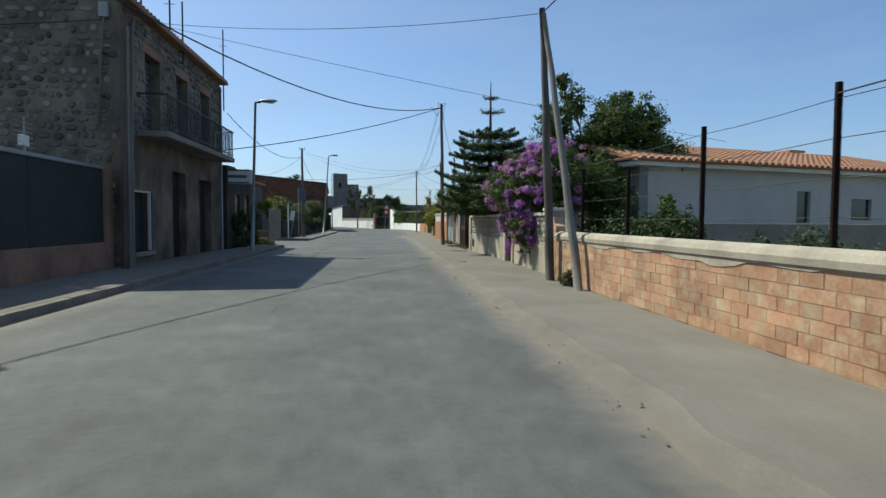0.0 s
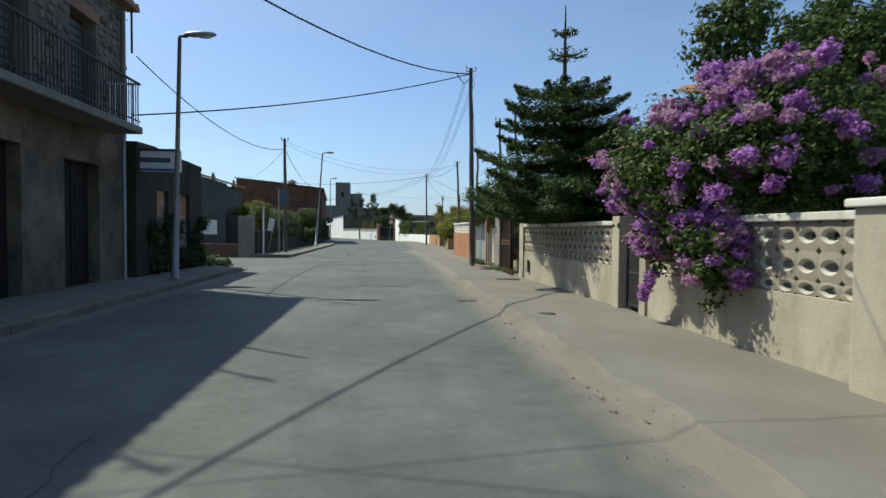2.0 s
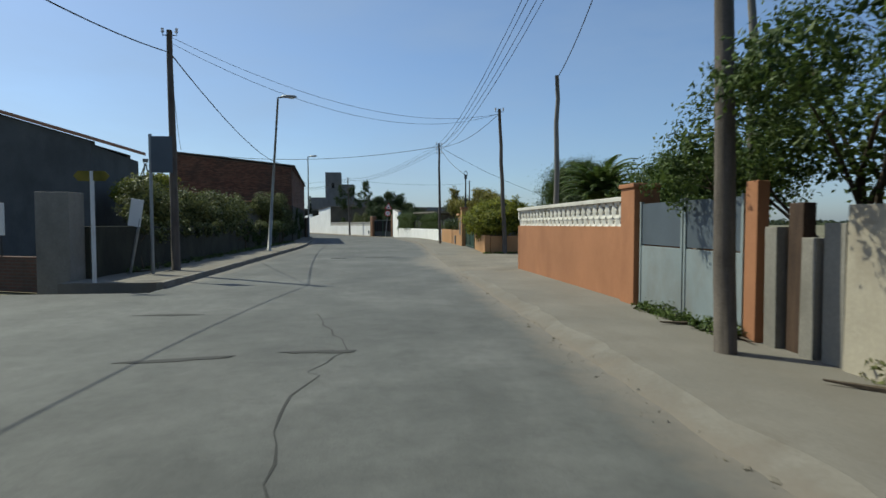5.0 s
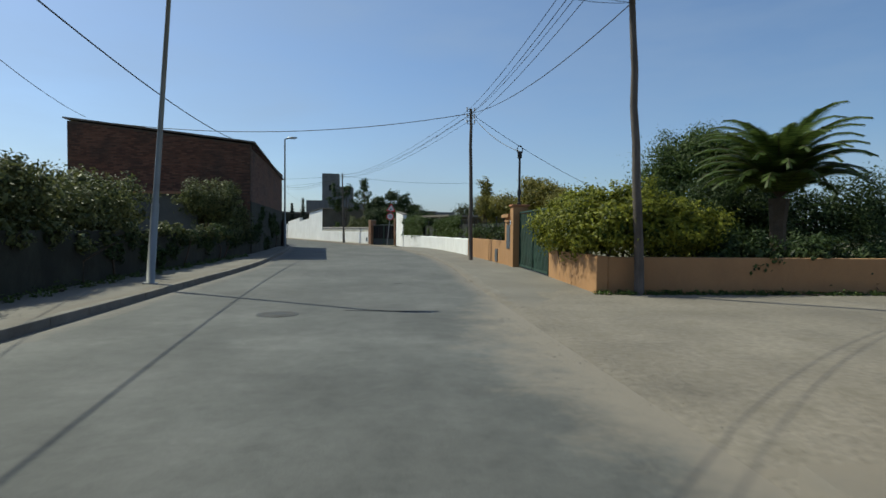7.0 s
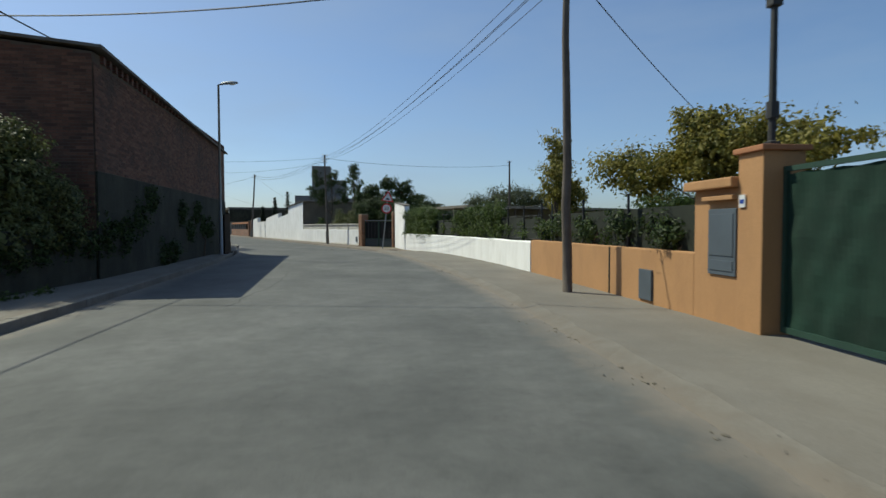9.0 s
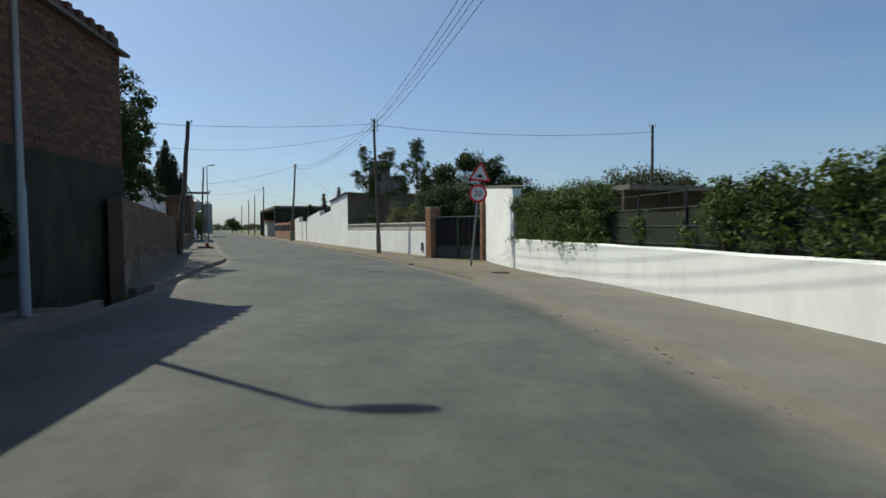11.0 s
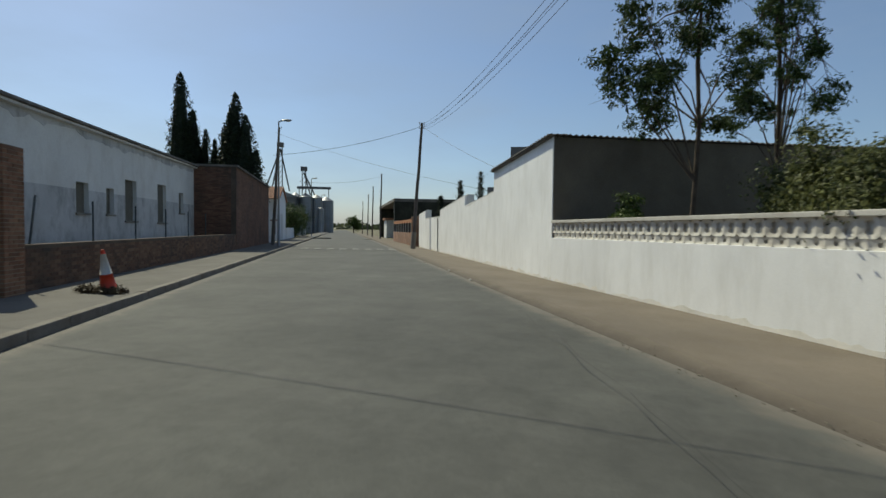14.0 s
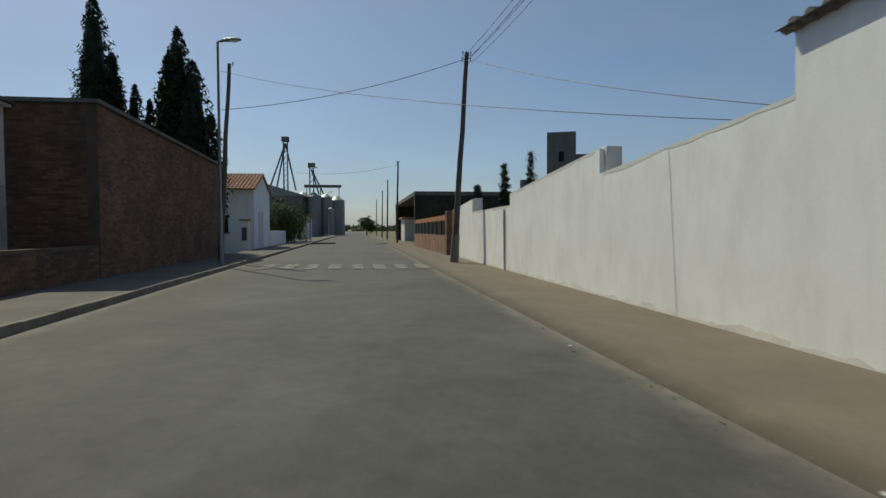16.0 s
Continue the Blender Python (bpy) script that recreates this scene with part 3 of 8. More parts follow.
def outline_wall(prof, x0, x1):
    """A wall of thickness x0..x1 whose y-z outline is given."""
    bm = bmesh.new()
    a = [bm.verts.new((x0, y, z)) for y, z in prof]
    b = [bm.verts.new((x1, y, z)) for y, z in prof]
    n = len(prof)
    for i in range(n):
        bm.faces.new((a[i], a[(i + 1) % n], b[(i + 1) % n], b[i]))
    bm.faces.new(a[::-1])
    bm.faces.new(b)
    bmesh.ops.recalc_face_normals(bm, faces=bm.faces)
    return bm


def pierced(x0, x1, y0, y1, z0, z1, holes):
    """A wall slab along y with rectangular openings (y0, y1, z0, z1) right through it."""
    bm = bmesh.new()
    ys = sorted({y0, y1, *[h[0] for h in holes], *[h[1] for h in holes]})
    zs = sorted({z0, z1, *[h[2] for h in holes], *[h[3] for h in holes]})
    for ya, yb in zip(ys, ys[1:]):
        for za, zb in zip(zs, zs[1:]):
            c = ((ya + yb) / 2, (za + zb) / 2)
            if not any(h[0] < c[0] < h[1] and h[2] < c[1] < h[3] for h in holes):
                box(bm, x0, x1, ya, yb, za, zb)
    bmesh.ops.remove_doubles(bm, verts=bm.verts, dist=1e-4)
    bm.verts.index_update()
    seen = {}
    for f in bm.faces:
        seen.setdefault(tuple(sorted(v.index for v in f.verts)), []).append(f)
    dup = [f for fs in seen.values() if len(fs) > 1 for f in fs]
    bmesh.ops.delete(bm, geom=dup, context="FACES_ONLY")
    return bm


def run(p, q):
    """The frame of a wall from p to q: y runs along it, x to its right. Also its length."""
    dx, dy = q[0] - p[0], q[1] - p[1]
    return pose(p[0], p[1], p[2] if len(p) > 2 else 0, 0, 0, math.degrees(math.atan2(-dx, dy))), math.hypot(dx, dy)


STREET2 = pose(-7.87, 113.9, 0, 0, 0, 22)      # second street: x to its right, y along it


def at2(w, s, z=0.0, turn=0.0):
    return STREET2 @ pose(w, s, z, 0, 0, turn)


def plan2(w, s):
    v = STREET2 @ Vector((w, s, 0))
    return v.x, v.y


def from_faces(name, verts, faces, material, parent=None, label=""):
    me = bpy.data.meshes.new(name)
    me.from_pydata(verts, [], faces)
    me.materials.append(MAT[material])
    ob = new(name, me)
    if parent:
        ob.parent = parent
    if label:
        ob["label"] = label
    return ob


def leaf_mesh(pts, dirs, rng, size, slim=0.5, jitter=0.7):
    """Vertices and faces of small folded leaves at pts, facing roughly along dirs."""
    n = len(pts)
    nrm = dirs + rng.normal(0, jitter, (n, 3))
    nrm /= np.linalg.norm(nrm, axis=1)[:, None] + 1e-9
    t = np.cross(nrm, rng.normal(0, 1, (n, 3)))
    t /= np.linalg.norm(t, axis=1)[:, None] + 1e-9
    s = np.cross(nrm, t)
    L = size * rng.uniform(0.6, 1.35, (n, 1))
    a, b = pts - t * L * 0.5, pts + t * L * 0.5
    c, d = pts + s * L * slim * 0.5 - nrm * L * 0.12, pts - s * L * slim * 0.5 - nrm * L * 0.12
    v = np.stack([a, c, b, d], 1).reshape(-1, 3)
    k = np.arange(n)[:, None] * 4
    f = np.concatenate([k + np.array([[0, 1, 2]]), k + np.array([[0, 2, 3]])])
    return v, f


def foliage(name, lumps, count, size, material, parent, seed=1, slim=0.5, shell=0.55, label="", jitter=0.7, gaps=0.35):
    """Leaves in many small uneven sprays over lumps (x, y, z, rx, ry, rz), with larger, looser leaves filling the inside."""
    rng = np.random.default_rng(seed)
    count, size = int(count * 2.3), size * 0.8
    area = np.array([l[3] * l[4] + l[4] * l[5] + l[3] * l[5] for l in lumps])
    P, D, S = [], [], []
    fill = 0.3 * max(0.0, 1 - gaps * 1.25)
    for l, k in zip(lumps, (area / area.sum() * count).astype(int) + 12):
        r = np.array(l[3:6])
        c = float(np.clip(0.27 * r.mean(), size * 1.1, 0.5))
        m = max(7, int(3.4 * (1 - 0.55 * gaps) * (r[0] * r[1] + r[1] * r[2] + r[0] * r[2]) / (3 * c * c)))
        d = rng.normal(0, 1, (m, 3))
        d /= np.linalg.norm(d, axis=1)[:, None]
        rad = rng.uniform(max(0.35, shell), 1.08, m) + 0.16 * (rng.random(m) < 0.1)
        ctr = np.array(l[:3]) + d * rad[:, None] * r
        spread = c * rng.lognormal(-0.75, 0.35, m)
        kf = int(k * fill)
        w = spread ** 2 * rng.uniform(0.4, 1.6, m)
        pick = rng.choice(m, k - kf, p=w / w.sum())
        off = rng.normal(0, 1, (k - kf, 3)) * spread[pick][:, None] * np.array([1, 1, 0.72])
        P.append(ctr[pick] + off)
        D.append(d[pick] + off / (2 * c))
        S.append(np.full(k - kf, size))
        if kf:
            e = rng.normal(0, 1, (kf, 3))
            e /= np.linalg.norm(e, axis=1)[:, None]
            P.append(np.array(l[:3]) + e * (0.25 + 0.55 * rng.random(kf) ** 0.5)[:, None] * r)
            D.append(e)
            S.append(np.full(kf, size * 1.9))
    p, d, z = np.concatenate(P), np.concatenate(D), np.concatenate(S)
    v, f = leaf_mesh(p, d + np.array([0, 0, 0.35]), rng, z[:, None], slim, jitter)
    return from_faces(name, v.tolist(), f.tolist(), material, parent, label)


def limbs(bm, base, top, r0, r1, targets, rng):
    """A tapered crooked trunk with limbs that reach towards the targets."""
    base, top = Vector(base), Vector(top)
    pts = [base.lerp(top, k / 5) + Vector((rng.normal(0, 0.04), rng.normal(0, 0.04), 0)) * (k > 0) for k in range(6)]
    tube(bm, pts, [r0 + (r1 - r0) * k / 5 for k in range(6)], 8)
    for q in targets:
        a = pts[int(rng.integers(2, 6))]
        q = Vector(q)
        mid = a.lerp(q, 0.5) + Vector((rng.normal(0, 0.12), rng.normal(0, 0.12), 0.1))
        tube(bm, [a, mid, q], [r1 * 0.75, r1 * 0.45, r1 * 0.12], 6)
        for _ in range(3):
            e = q + Vector(rng.normal(0, 0.35, 3))
            tube(bm, [mid.lerp(q, 0.5), e], [r1 * 0.25, r1 * 0.06], 4)
    return bm


def tree(loc, lumps, trunk_top, r, leaves, size, leafmat, seed, label, slim=0.5, gaps=0.35, category="tree", shell=0.5):
    t = thing("tree", pose(*loc), label, category)
    rng = np.random.default_rng(seed)
    part("trunk", limbs(bmesh.new(), (0, 0, -0.1), trunk_top, r, r * 0.5, [l[:3] for l in lumps], rng), "bark", t, "", True)
    foliage("crown", lumps, leaves, size, leafmat, t, seed + 7, slim, shell, "", 0.7, gaps)
    return t


def hedge(name, m, lumps, leaves, size, leafmat, seed, label, category="hedge", slim=0.55):
    t = thing(name, m, label, category)
    rng = np.random.default_rng(seed)
    bm = bmesh.new()
    for l in lumps[:: max(1, len(lumps) // 5)]:
        tube(bm, [(l[0], l[1], 0), (l[0] + rng.normal(0, 0.1), l[1] + rng.normal(0, 0.1), l[2] * 0.6), (l[0] + rng.normal(0, 0.3), l[1] + rng.normal(0, 0.3), l[2])], [0.04, 0.03, 0.01], 5)
    tagged(part("woody_base", bm, "bark", t), kind="stuff")
    foliage("leaves", lumps, leaves, size, leafmat, t, seed, slim, 0.55)
    return t


# ---- ground, road, pavements ----
def strip(left, right, cols, name, material, label="", z=0.0):
    """A sheet between two polylines of (x, y, z) of equal length."""
    bm = bmesh.new()
    rows = [[bm.verts.new(Vector(a).lerp(Vector(b), k / cols) + Vector((0, 0, z))) for k in range(cols + 1)] for a, b in zip(left, right)]
    for r0, r1 in zip(rows, rows[1:]):
        for k in range(cols):
            bm.faces.new((r0[k], r0[k + 1], r1[k + 1], r1[k]))
    bmesh.ops.recalc_face_normals(bm, faces=bm.faces)
    if sum(f.normal.z for f in bm.faces) < 0:
        bmesh.ops.reverse_faces(bm, faces=bm.faces)
    ob = part(name, bm, material)
    return tagged(ob, label, name.replace("_", " "), "", "structure")


def smooth_line(pts, step=1.5):
    """Points every step metres along a Catmull-Rom line through pts."""
    out = []
    P = [Vector(p) for p in pts]
    P = [P[0] * 2 - P[1]] + P + [P[-1] * 2 - P[-2]]
    for a, b, c, d in zip(P, P[1:], P[2:], P[3:]):
        n = max(1, round((c - b).length / step))
        for k in range(n):
            t = k / n
            out.append(0.5 * (2 * b + (c - a) * t + (2 * a - 5 * b + 4 * c - d) * t * t + (3 * b - a - 3 * c + d) * t ** 3))
    return out + [P[-2]]


ground = part("ground", boxm(-3000, 3000, -3000, 3000, -0.9, -0.24), "earth")
tagged(ground, "dry fields and plots reaching to the horizon", "ground", "", "structure")

S = lambda w, s, z=0.0: (*plan2(w, s), z)
LEFT = [(-4.8, -60, 0), (-4.85, 0, 0), (-4.8, 20, 0), (-4.75, 38, 0), (-4.72, 50, 0), (-4.75, 58, 0), (-5.15, 64, 0), (-5.7, 70, 0), (-6.5, 77, 0),
        (-7.4, 82.5, 0), (-8.7, 87.8, 0), S(-9.75, -19), S(-9.8, -10), S(-9.8, 20), S(-9.8, 60), S(-9.8, 400)]
RIGHT = [(1.5, -60, 0), (1.5, 0, 0), (1.5, 20, 0), (1.6, 38, 0), (1.8, 50, 0), (2.05, 58, 0), (2.05, 64, 0), (1.6, 71, 0), (0.7, 78.5, 0),
         (-0.3, 84, -0.05), (-1.5, 88.8, -0.11), S(-2.85, -19, -0.17), S(-2.8, -10, -0.14), S(-2.8, 20, -0.08), S(-2.8, 60, -0.05), S(-2.8, 400, -0.05)]


def paired(a, b, n=8):
    """Both lines split alike between their given points."""
    la, lb = [], []
    for i in range(len(a) - 1):
        for src, dst in ((a, la), (b, lb)):
            p0, p1, p2, p3 = [Vector(src[min(max(j, 0), len(src) - 1)]) for j in (i - 1, i, i + 1, i + 2)]
            span = (p2 - p1).length
            t1 = (p2 - p0).normalized() * span
            t2 = (p3 - p1).normalized() * span
            for k in range(n):
                t = k / n
                dst.append((2 * t ** 3 - 3 * t * t + 1) * p1 + (t ** 3 - 2 * t * t + t) * t1 + (-2 * t ** 3 + 3 * t * t) * p2 + (t ** 3 - t * t) * t2)
    la.append(Vector(a[-1]))
    lb.append(Vector(b[-1]))
    return la, lb


LL, RR = paired(LEFT, RIGHT)
road = strip(LL, RR, 28, "road", "asphalt", "worn grey asphalt road, dusty and cracked, without markings")


def verge(ob, values):
    """Stores each vertex's distance from the road edge, for the grit and painted step shade there."""
    at = ob.data.attributes.new("verge", "FLOAT", "POINT")
    at.data.foreach_set("value", values)


verge(road, [min(k + 12 * (28.2 < a[1] < 37.2), 28 - k) / 28 * (Vector(a) - Vector(b)).length + 0.1 * min(1, max(0, (a[1] - 92) / 8)) for a, b in zip(LL, RR) for k in range(29)])
side = part("side_road", boxm(-45, -4.75, 28.9, 36.6, -0.3, -0.004), "asphalt")
tagged(side, "worn asphalt side road joining from between buildings", "road", "", "structure")


verge(side, [3.0] * len(side.data.vertices))


def offset(line, d, z):
    """The line moved d to its right in plan, at height z above it."""
    out = []
    for i, p in enumerate(line):
        t = (line[min(i + 1, len(line) - 1)] - line[max(i - 1, 0)])
        t.z = 0
        t.normalize()
        out.append(Vector((p.x + t.y * d, p.y - t.x * d, p.z + z)))
    return out


def clip(line, y0, y1):
    return [p for p in line if y0 <= p.y <= y1]


def pavement(name, line, d0, d1, z, material, label, z1=None, bank=0.0, rise=1.0):
    """A raised slab beside the road: from d0 to d1 off its edge, with its kerb-side face."""
    z1 = z if z1 is None else z1
    z, z_far = z if isinstance(z, tuple) else (z, z)
    a, b, c = offset(line, d0, -0.15), offset(line, d0, z), offset(line, d1, z1)
    for i, q in enumerate(b):
        q.z += (z_far - z) * min(1, i / (len(b) - 1) / rise)
        e = (-0.09 * abs(noise.noise(Vector((q.x * 0.3, q.y * 0.9, 3.0)))) - 0.07 * abs(noise.noise(Vector((q.x, q.y * 2.3, 7.0)))) - 0.05 * noise.noise(Vector((q.x, q.y * 5.1, 9.0)))) * (1.0 if q.y < 88 else 0.45) if d0 == 0 else 0.0
        q.x += e
        a[i].x += e
        q.z += 0.012 * noise.noise(Vector((q.y * 1.7, 5.0, 0)))
        if d0 == 0:      # worn edge, sloping up out of the road
            q.z = line[i].z - 0.014 + 0.016 * noise.noise(Vector((q.y * 1.9, 5.0, 0))) + 0.012 * noise.noise(Vector((q.y * 5.3, 8.0, 0)))
    bm = bmesh.new()
    rows, reach = [], []
    for i, (p, q, r) in enumerate(zip(a, b, c)):
        fade = bank * min(1, max(0, (abs(q.y - 44.65) - 3) / 5))
        w0 = 0.3 + 0.12 * noise.noise(Vector((q.y * 1.3, 2.0, 0)))
        u = w0 / (r - q).length
        crest = q.lerp(r, u) + Vector((0, 0, (z + (z_far - z) * min(1, i / (len(b) - 1) / rise) + line[i].z - q.z if d0 == 0 else 0.0) + fade * (1 + 0.25 * noise.noise(Vector((q.y * 2.1, 4.0, 0))))))
        back = q.lerp(r, 0.5) + Vector((0, 0, fade * 0.6))
        rows.append([bm.verts.new(v) for v in (p, q, crest, back, r, r - Vector((0, 0, 0.3)))])
        reach += [0, 0, w0, abs(d1 - d0) * 0.5, abs(d1 - d0), abs(d1 - d0)]
    for r0, r1 in zip(rows, rows[1:]):
        for k in range(5):
            bm.faces.new((r0[k], r0[k + 1], r1[k + 1], r1[k]))
    bm.faces.new(rows[0])
    bm.faces.new(rows[-1][::-1])
    bmesh.ops.recalc_face_normals(bm, faces=bm.faces)
    ob = tagged(part(name, bm, material), label, "pavement", "", "structure")
    verge(ob, reach)
    return ob


dense_R, dense_L = smooth_line([tuple(p) for p in RR], 0.3), smooth_line([tuple(p) for p in LL], 0.8)
R_MID = clip(dense_R, 47.7, 84)
R_GATE = R_MID[-1:] + [p for p in dense_R if 84 < p.y < 97.5]
R_END = R_GATE[-1:] + [p for p in dense_R if 97.5 <= p.y < 250]
pavement("pavement_right", clip(dense_R, -20, 41.6), 0.0, 2.35, 0.012, "pavement", "dusty concrete pavement with a low worn edge", None, 0.06)
pavement("pavement_right_far", R_MID, 0.0, 2.7, (0.011, 0.03), "pavement", "dusty concrete pavement with a low worn edge", 0.0, 0.035)
pavement("pavement_right_gate", R_GATE, 0.0, 5.4, (0.03, 0.045), "pavement_brown", "brownish concrete pavement before an iron gate", -0.12, 0.02)
pavement("pavement_second_street", R_END, 0.0, 3.0, (0.045, 0.062), "pavement_brown", "brownish concrete pavement beside the white wall", -0.02, 0.0, 0.06)
pave_l1 = pavement("pavement_left", clip(dense_L, -20, 28.6), -0.14, -1.8, 0.125, "pavement", "shaded concrete pavement with a stone kerb")
pave_l2 = pavement("pavement_left_far", clip(dense_L, 36.9, 79), -0.14, -2.0, 0.125, "pavement", "concrete pavement with weeds and a kerb")
pave_l3 = pavement("pavement_left_bend", [p for p in dense_L if p.y > 81 and p.y < 250], -0.14, -2.2, 0.125, "pavement_grey", "grey concrete pavement with a kerb beside a brick wall")
random.seed(3)
DX = [1.45, 1.5, 1.55, 1.6, 1.65, 1.75, 1.9, 2.1, 2.3, 2.5, 2.7, 2.95, 3.2, 3.5, 3.8, 4.2, 5, 6, 8, 12, 20, 30]
low = lambda x: -0.04 * min(1, max(0, (1.85 - x) / 0.4))
near = [(x, 40.9 + 2.6 * max(0, 1.6 - x) + random.uniform(-0.15, 0.15), low(x)) for x in DX]
far = [(x, 50.15 - 0.15 * max(0, x - 4) ** 0.5 - 2.8 * max(0, 1.5 - x) + random.uniform(-0.45, 0.45), low(x)) for x in DX]
dirt = strip(near, far, 14, "dirt_drive", "dirt", "dry dirt track opening off the road", 0.009)

KERB = boxm(-0.15, 0.0, 0.0, 0.985, -0.15, 0.13, 0.018)
kerb_me = bpy.data.meshes.new("kerb_stone")
KERB.to_mesh(kerb_me)
KERB.free()
kerb_me.materials.append(MAT["kerb"])


def kerbs(line, parent):
    """Kerb stones, a metre each, along a road edge that has the pavement on its left."""
    acc, nxt = 0.0, 0.0
    for a, b in zip(line, line[1:]):
        L = (b - a).length
        while nxt < acc + L:
            p = a.lerp(b, (nxt - acc) / L)
            d = b - a
            piece("kerb_stone", kerb_me, pose(p.x, p.y, p.z + random.uniform(-0.008, 0.006), 0, random.uniform(-1, 1), math.degrees(math.atan2(-d.x, d.y))), parent)
            nxt += 1.0
        acc += L


# ---- kinds of things ----
def unit(name, bm, material):
    me = bpy.data.meshes.new(name)
    bm.normal_update()
    bm.to_mesh(me)
    bm.free()
    me.materials.append(MAT[material])
    return me


def lattice_block(w, h, t, material, hole, rim=None):
    """A cast block pierced by the hole given as half width and height at an angle, centred on its middle."""
    bm = bmesh.new()
    n = 20
    fr, bk = [], []
    for x, dst in ((0.0, fr), (t, bk)):
        for k in range(n):
            a = 2 * math.pi * k / n
            c, s = math.cos(a), math.sin(a)
            m = max(abs(c), abs(s))
            dst.append((bm.verts.new((x, c / m * w / 2, s / m * h / 2)), bm.verts.new((x + (0.022 if x == 0 else -0.022), *hole(a)))))
    for x, ring in ((0.0, fr), (t, bk)):
        lip = []
        if rim:
            # a raised pale lip round the hole
            for k in range(n):
                y, z = hole(2 * math.pi * k / n)
                g = 1 + 0.03 / max(0.02, math.hypot(y, z))
                lip.append(bm.verts.new((x + (-0.008 if x == 0 else 0.008), max(-w / 2 + 0.004, min(w / 2 - 0.004, y * g)), max(-h / 2 + 0.004, min(h / 2 - 0.004, z * g)))))
        for k in range(n):
            j = (k + 1) % n
            if rim:
                bm.faces.new((ring[k][0], ring[j][0], lip[j], lip[k]))
                bm.faces.new((lip[k], lip[j], ring[j][1], ring[k][1])).material_index = 1
            else:
                bm.faces.new((ring[k][0], ring[j][0], ring[j][1], ring[k][1]))
    for k in range(n):
        j = (k + 1) % n
        bm.faces.new((fr[k][1], fr[j][1], bk[j][1], bk[k][1]))
        bm.faces.new((fr[k][0], bk[k][0], bk[j][0], fr[j][0]))
    bmesh.ops.recalc_face_normals(bm, faces=bm.faces)
    me = unit("lattice_block", bm, material)
    if rim:
        me.materials.append(MAT[rim])
    return me


def eye(rx, rz):
    return lambda a: (rx * math.copysign(abs(math.cos(a)) ** 0.8, math.cos(a)), rz * math.copysign(abs(math.sin(a)) ** 1.5, math.sin(a)))


def hourglass(rx, rz):
    return lambda a: (rx * math.cos(a) * (0.35 + 0.65 * abs(math.sin(a)) ** 1.2), rz * math.sin(a))


BLOCK_X = lattice_block(0.3, 0.28, 0.12, "white_block", hourglass(0.115, 0.09))
BLOCK_DOT = lattice_block(0.3, 0.14, 0.12, "white_block", eye(0.04, 0.035))
AGED = lattice_block(0.29, 0.29, 0.12, "block_aged", eye(0.088, 0.045), "block_rim")
AGED_LOW = lattice_block(0.29, 0.145, 0.12, "block_aged", eye(0.08, 0.032), "block_rim")
PATTERN_AGED = ((AGED_LOW, 0.145, 0.0), (AGED, 0.29, 0.0), (AGED, 0.29, 0.0))
PATTERN_X = ((BLOCK_DOT, 0.14, 0.5), (BLOCK_X, 0.28, 0.0))


def block_wall(p, q, z0, solid, pattern, bw, body, cap, label, pillars=(), thick=0.16, closed=False):
    """A garden wall: solid below, rows of pierced blocks, and a cap."""
    m, L = run(p, q)
    t = thing("garden_wall", m, label, "garden wall")
    part("base", boxm(0, thick, 0, L, z0 - 0.2, solid, 0.008), body, t)
    n = max(1, round(L / bw))
    top = solid
    for me, bh, shift in pattern:
        for k in range(n):
            if k + 0.5 + shift < n:
                piece("block", me, pose(0.02, L * (k + 0.5 + shift) / n, top + bh / 2) @ Matrix.Diagonal((1, L / n / bw, 1, 1)), t)
        top += bh
    if closed:
        part("backing", boxm(0.09, 0.12, 0, L, solid, top), "white_block", t, "whitewashed sheet closing the pierced blocks")
    part("cap", boxm(-0.03, thick + 0.03, 0, L, top, top + 0.08, 0.012), cap, t)
    for y, w, h in pillars:
        part("pier", boxm(-0.04, thick + 0.06, y - w / 2, y + w / 2, z0 - 0.2, h, 0.012), body, t)
    return t


def pillar(m, wx, wy, h, material, label, cap=None, over=0.04, z0=-0.2, category="gate pillar"):
    t = thing("gate_pillar", m, label, category)
    part("shaft", boxm(0, wx, 0, wy, z0, h, 0.015), material, t)
    if cap:
        part("cap", boxm(-over, wx + over, -over, wy + over, h, h + 0.07, 0.015), cap, t)
    return t


def brick_faces(parent, x, y0, y1, z0, z1, bw, bh, me, joint=0.012, flip=False):
    """Single bricks in running bond on the face x."""
    rows = int((z1 - z0) / bh)
    for r in range(rows):
        y = y0 - (bw / 2 if r % 2 else 0)
        while y < y1:
            a, b = max(y, y0), min(y + bw - joint, y1)
            if b - a > 0.05:
                piece("brick", me, pose(x + random.uniform(-0.004, 0.003), a, z0 + r * bh) @ Matrix.Diagonal((1, (b - a), 1, 1)), parent)
            y += bw


BRICK_BIG = unit("brick", boxm(-0.006, 0.03, 0, 1, 0, 0.133), "brick_piece")
BRICK_RED = unit("brick", boxm(-0.008, 0.03, 0, 1, 0, 0.058), "brick_red")


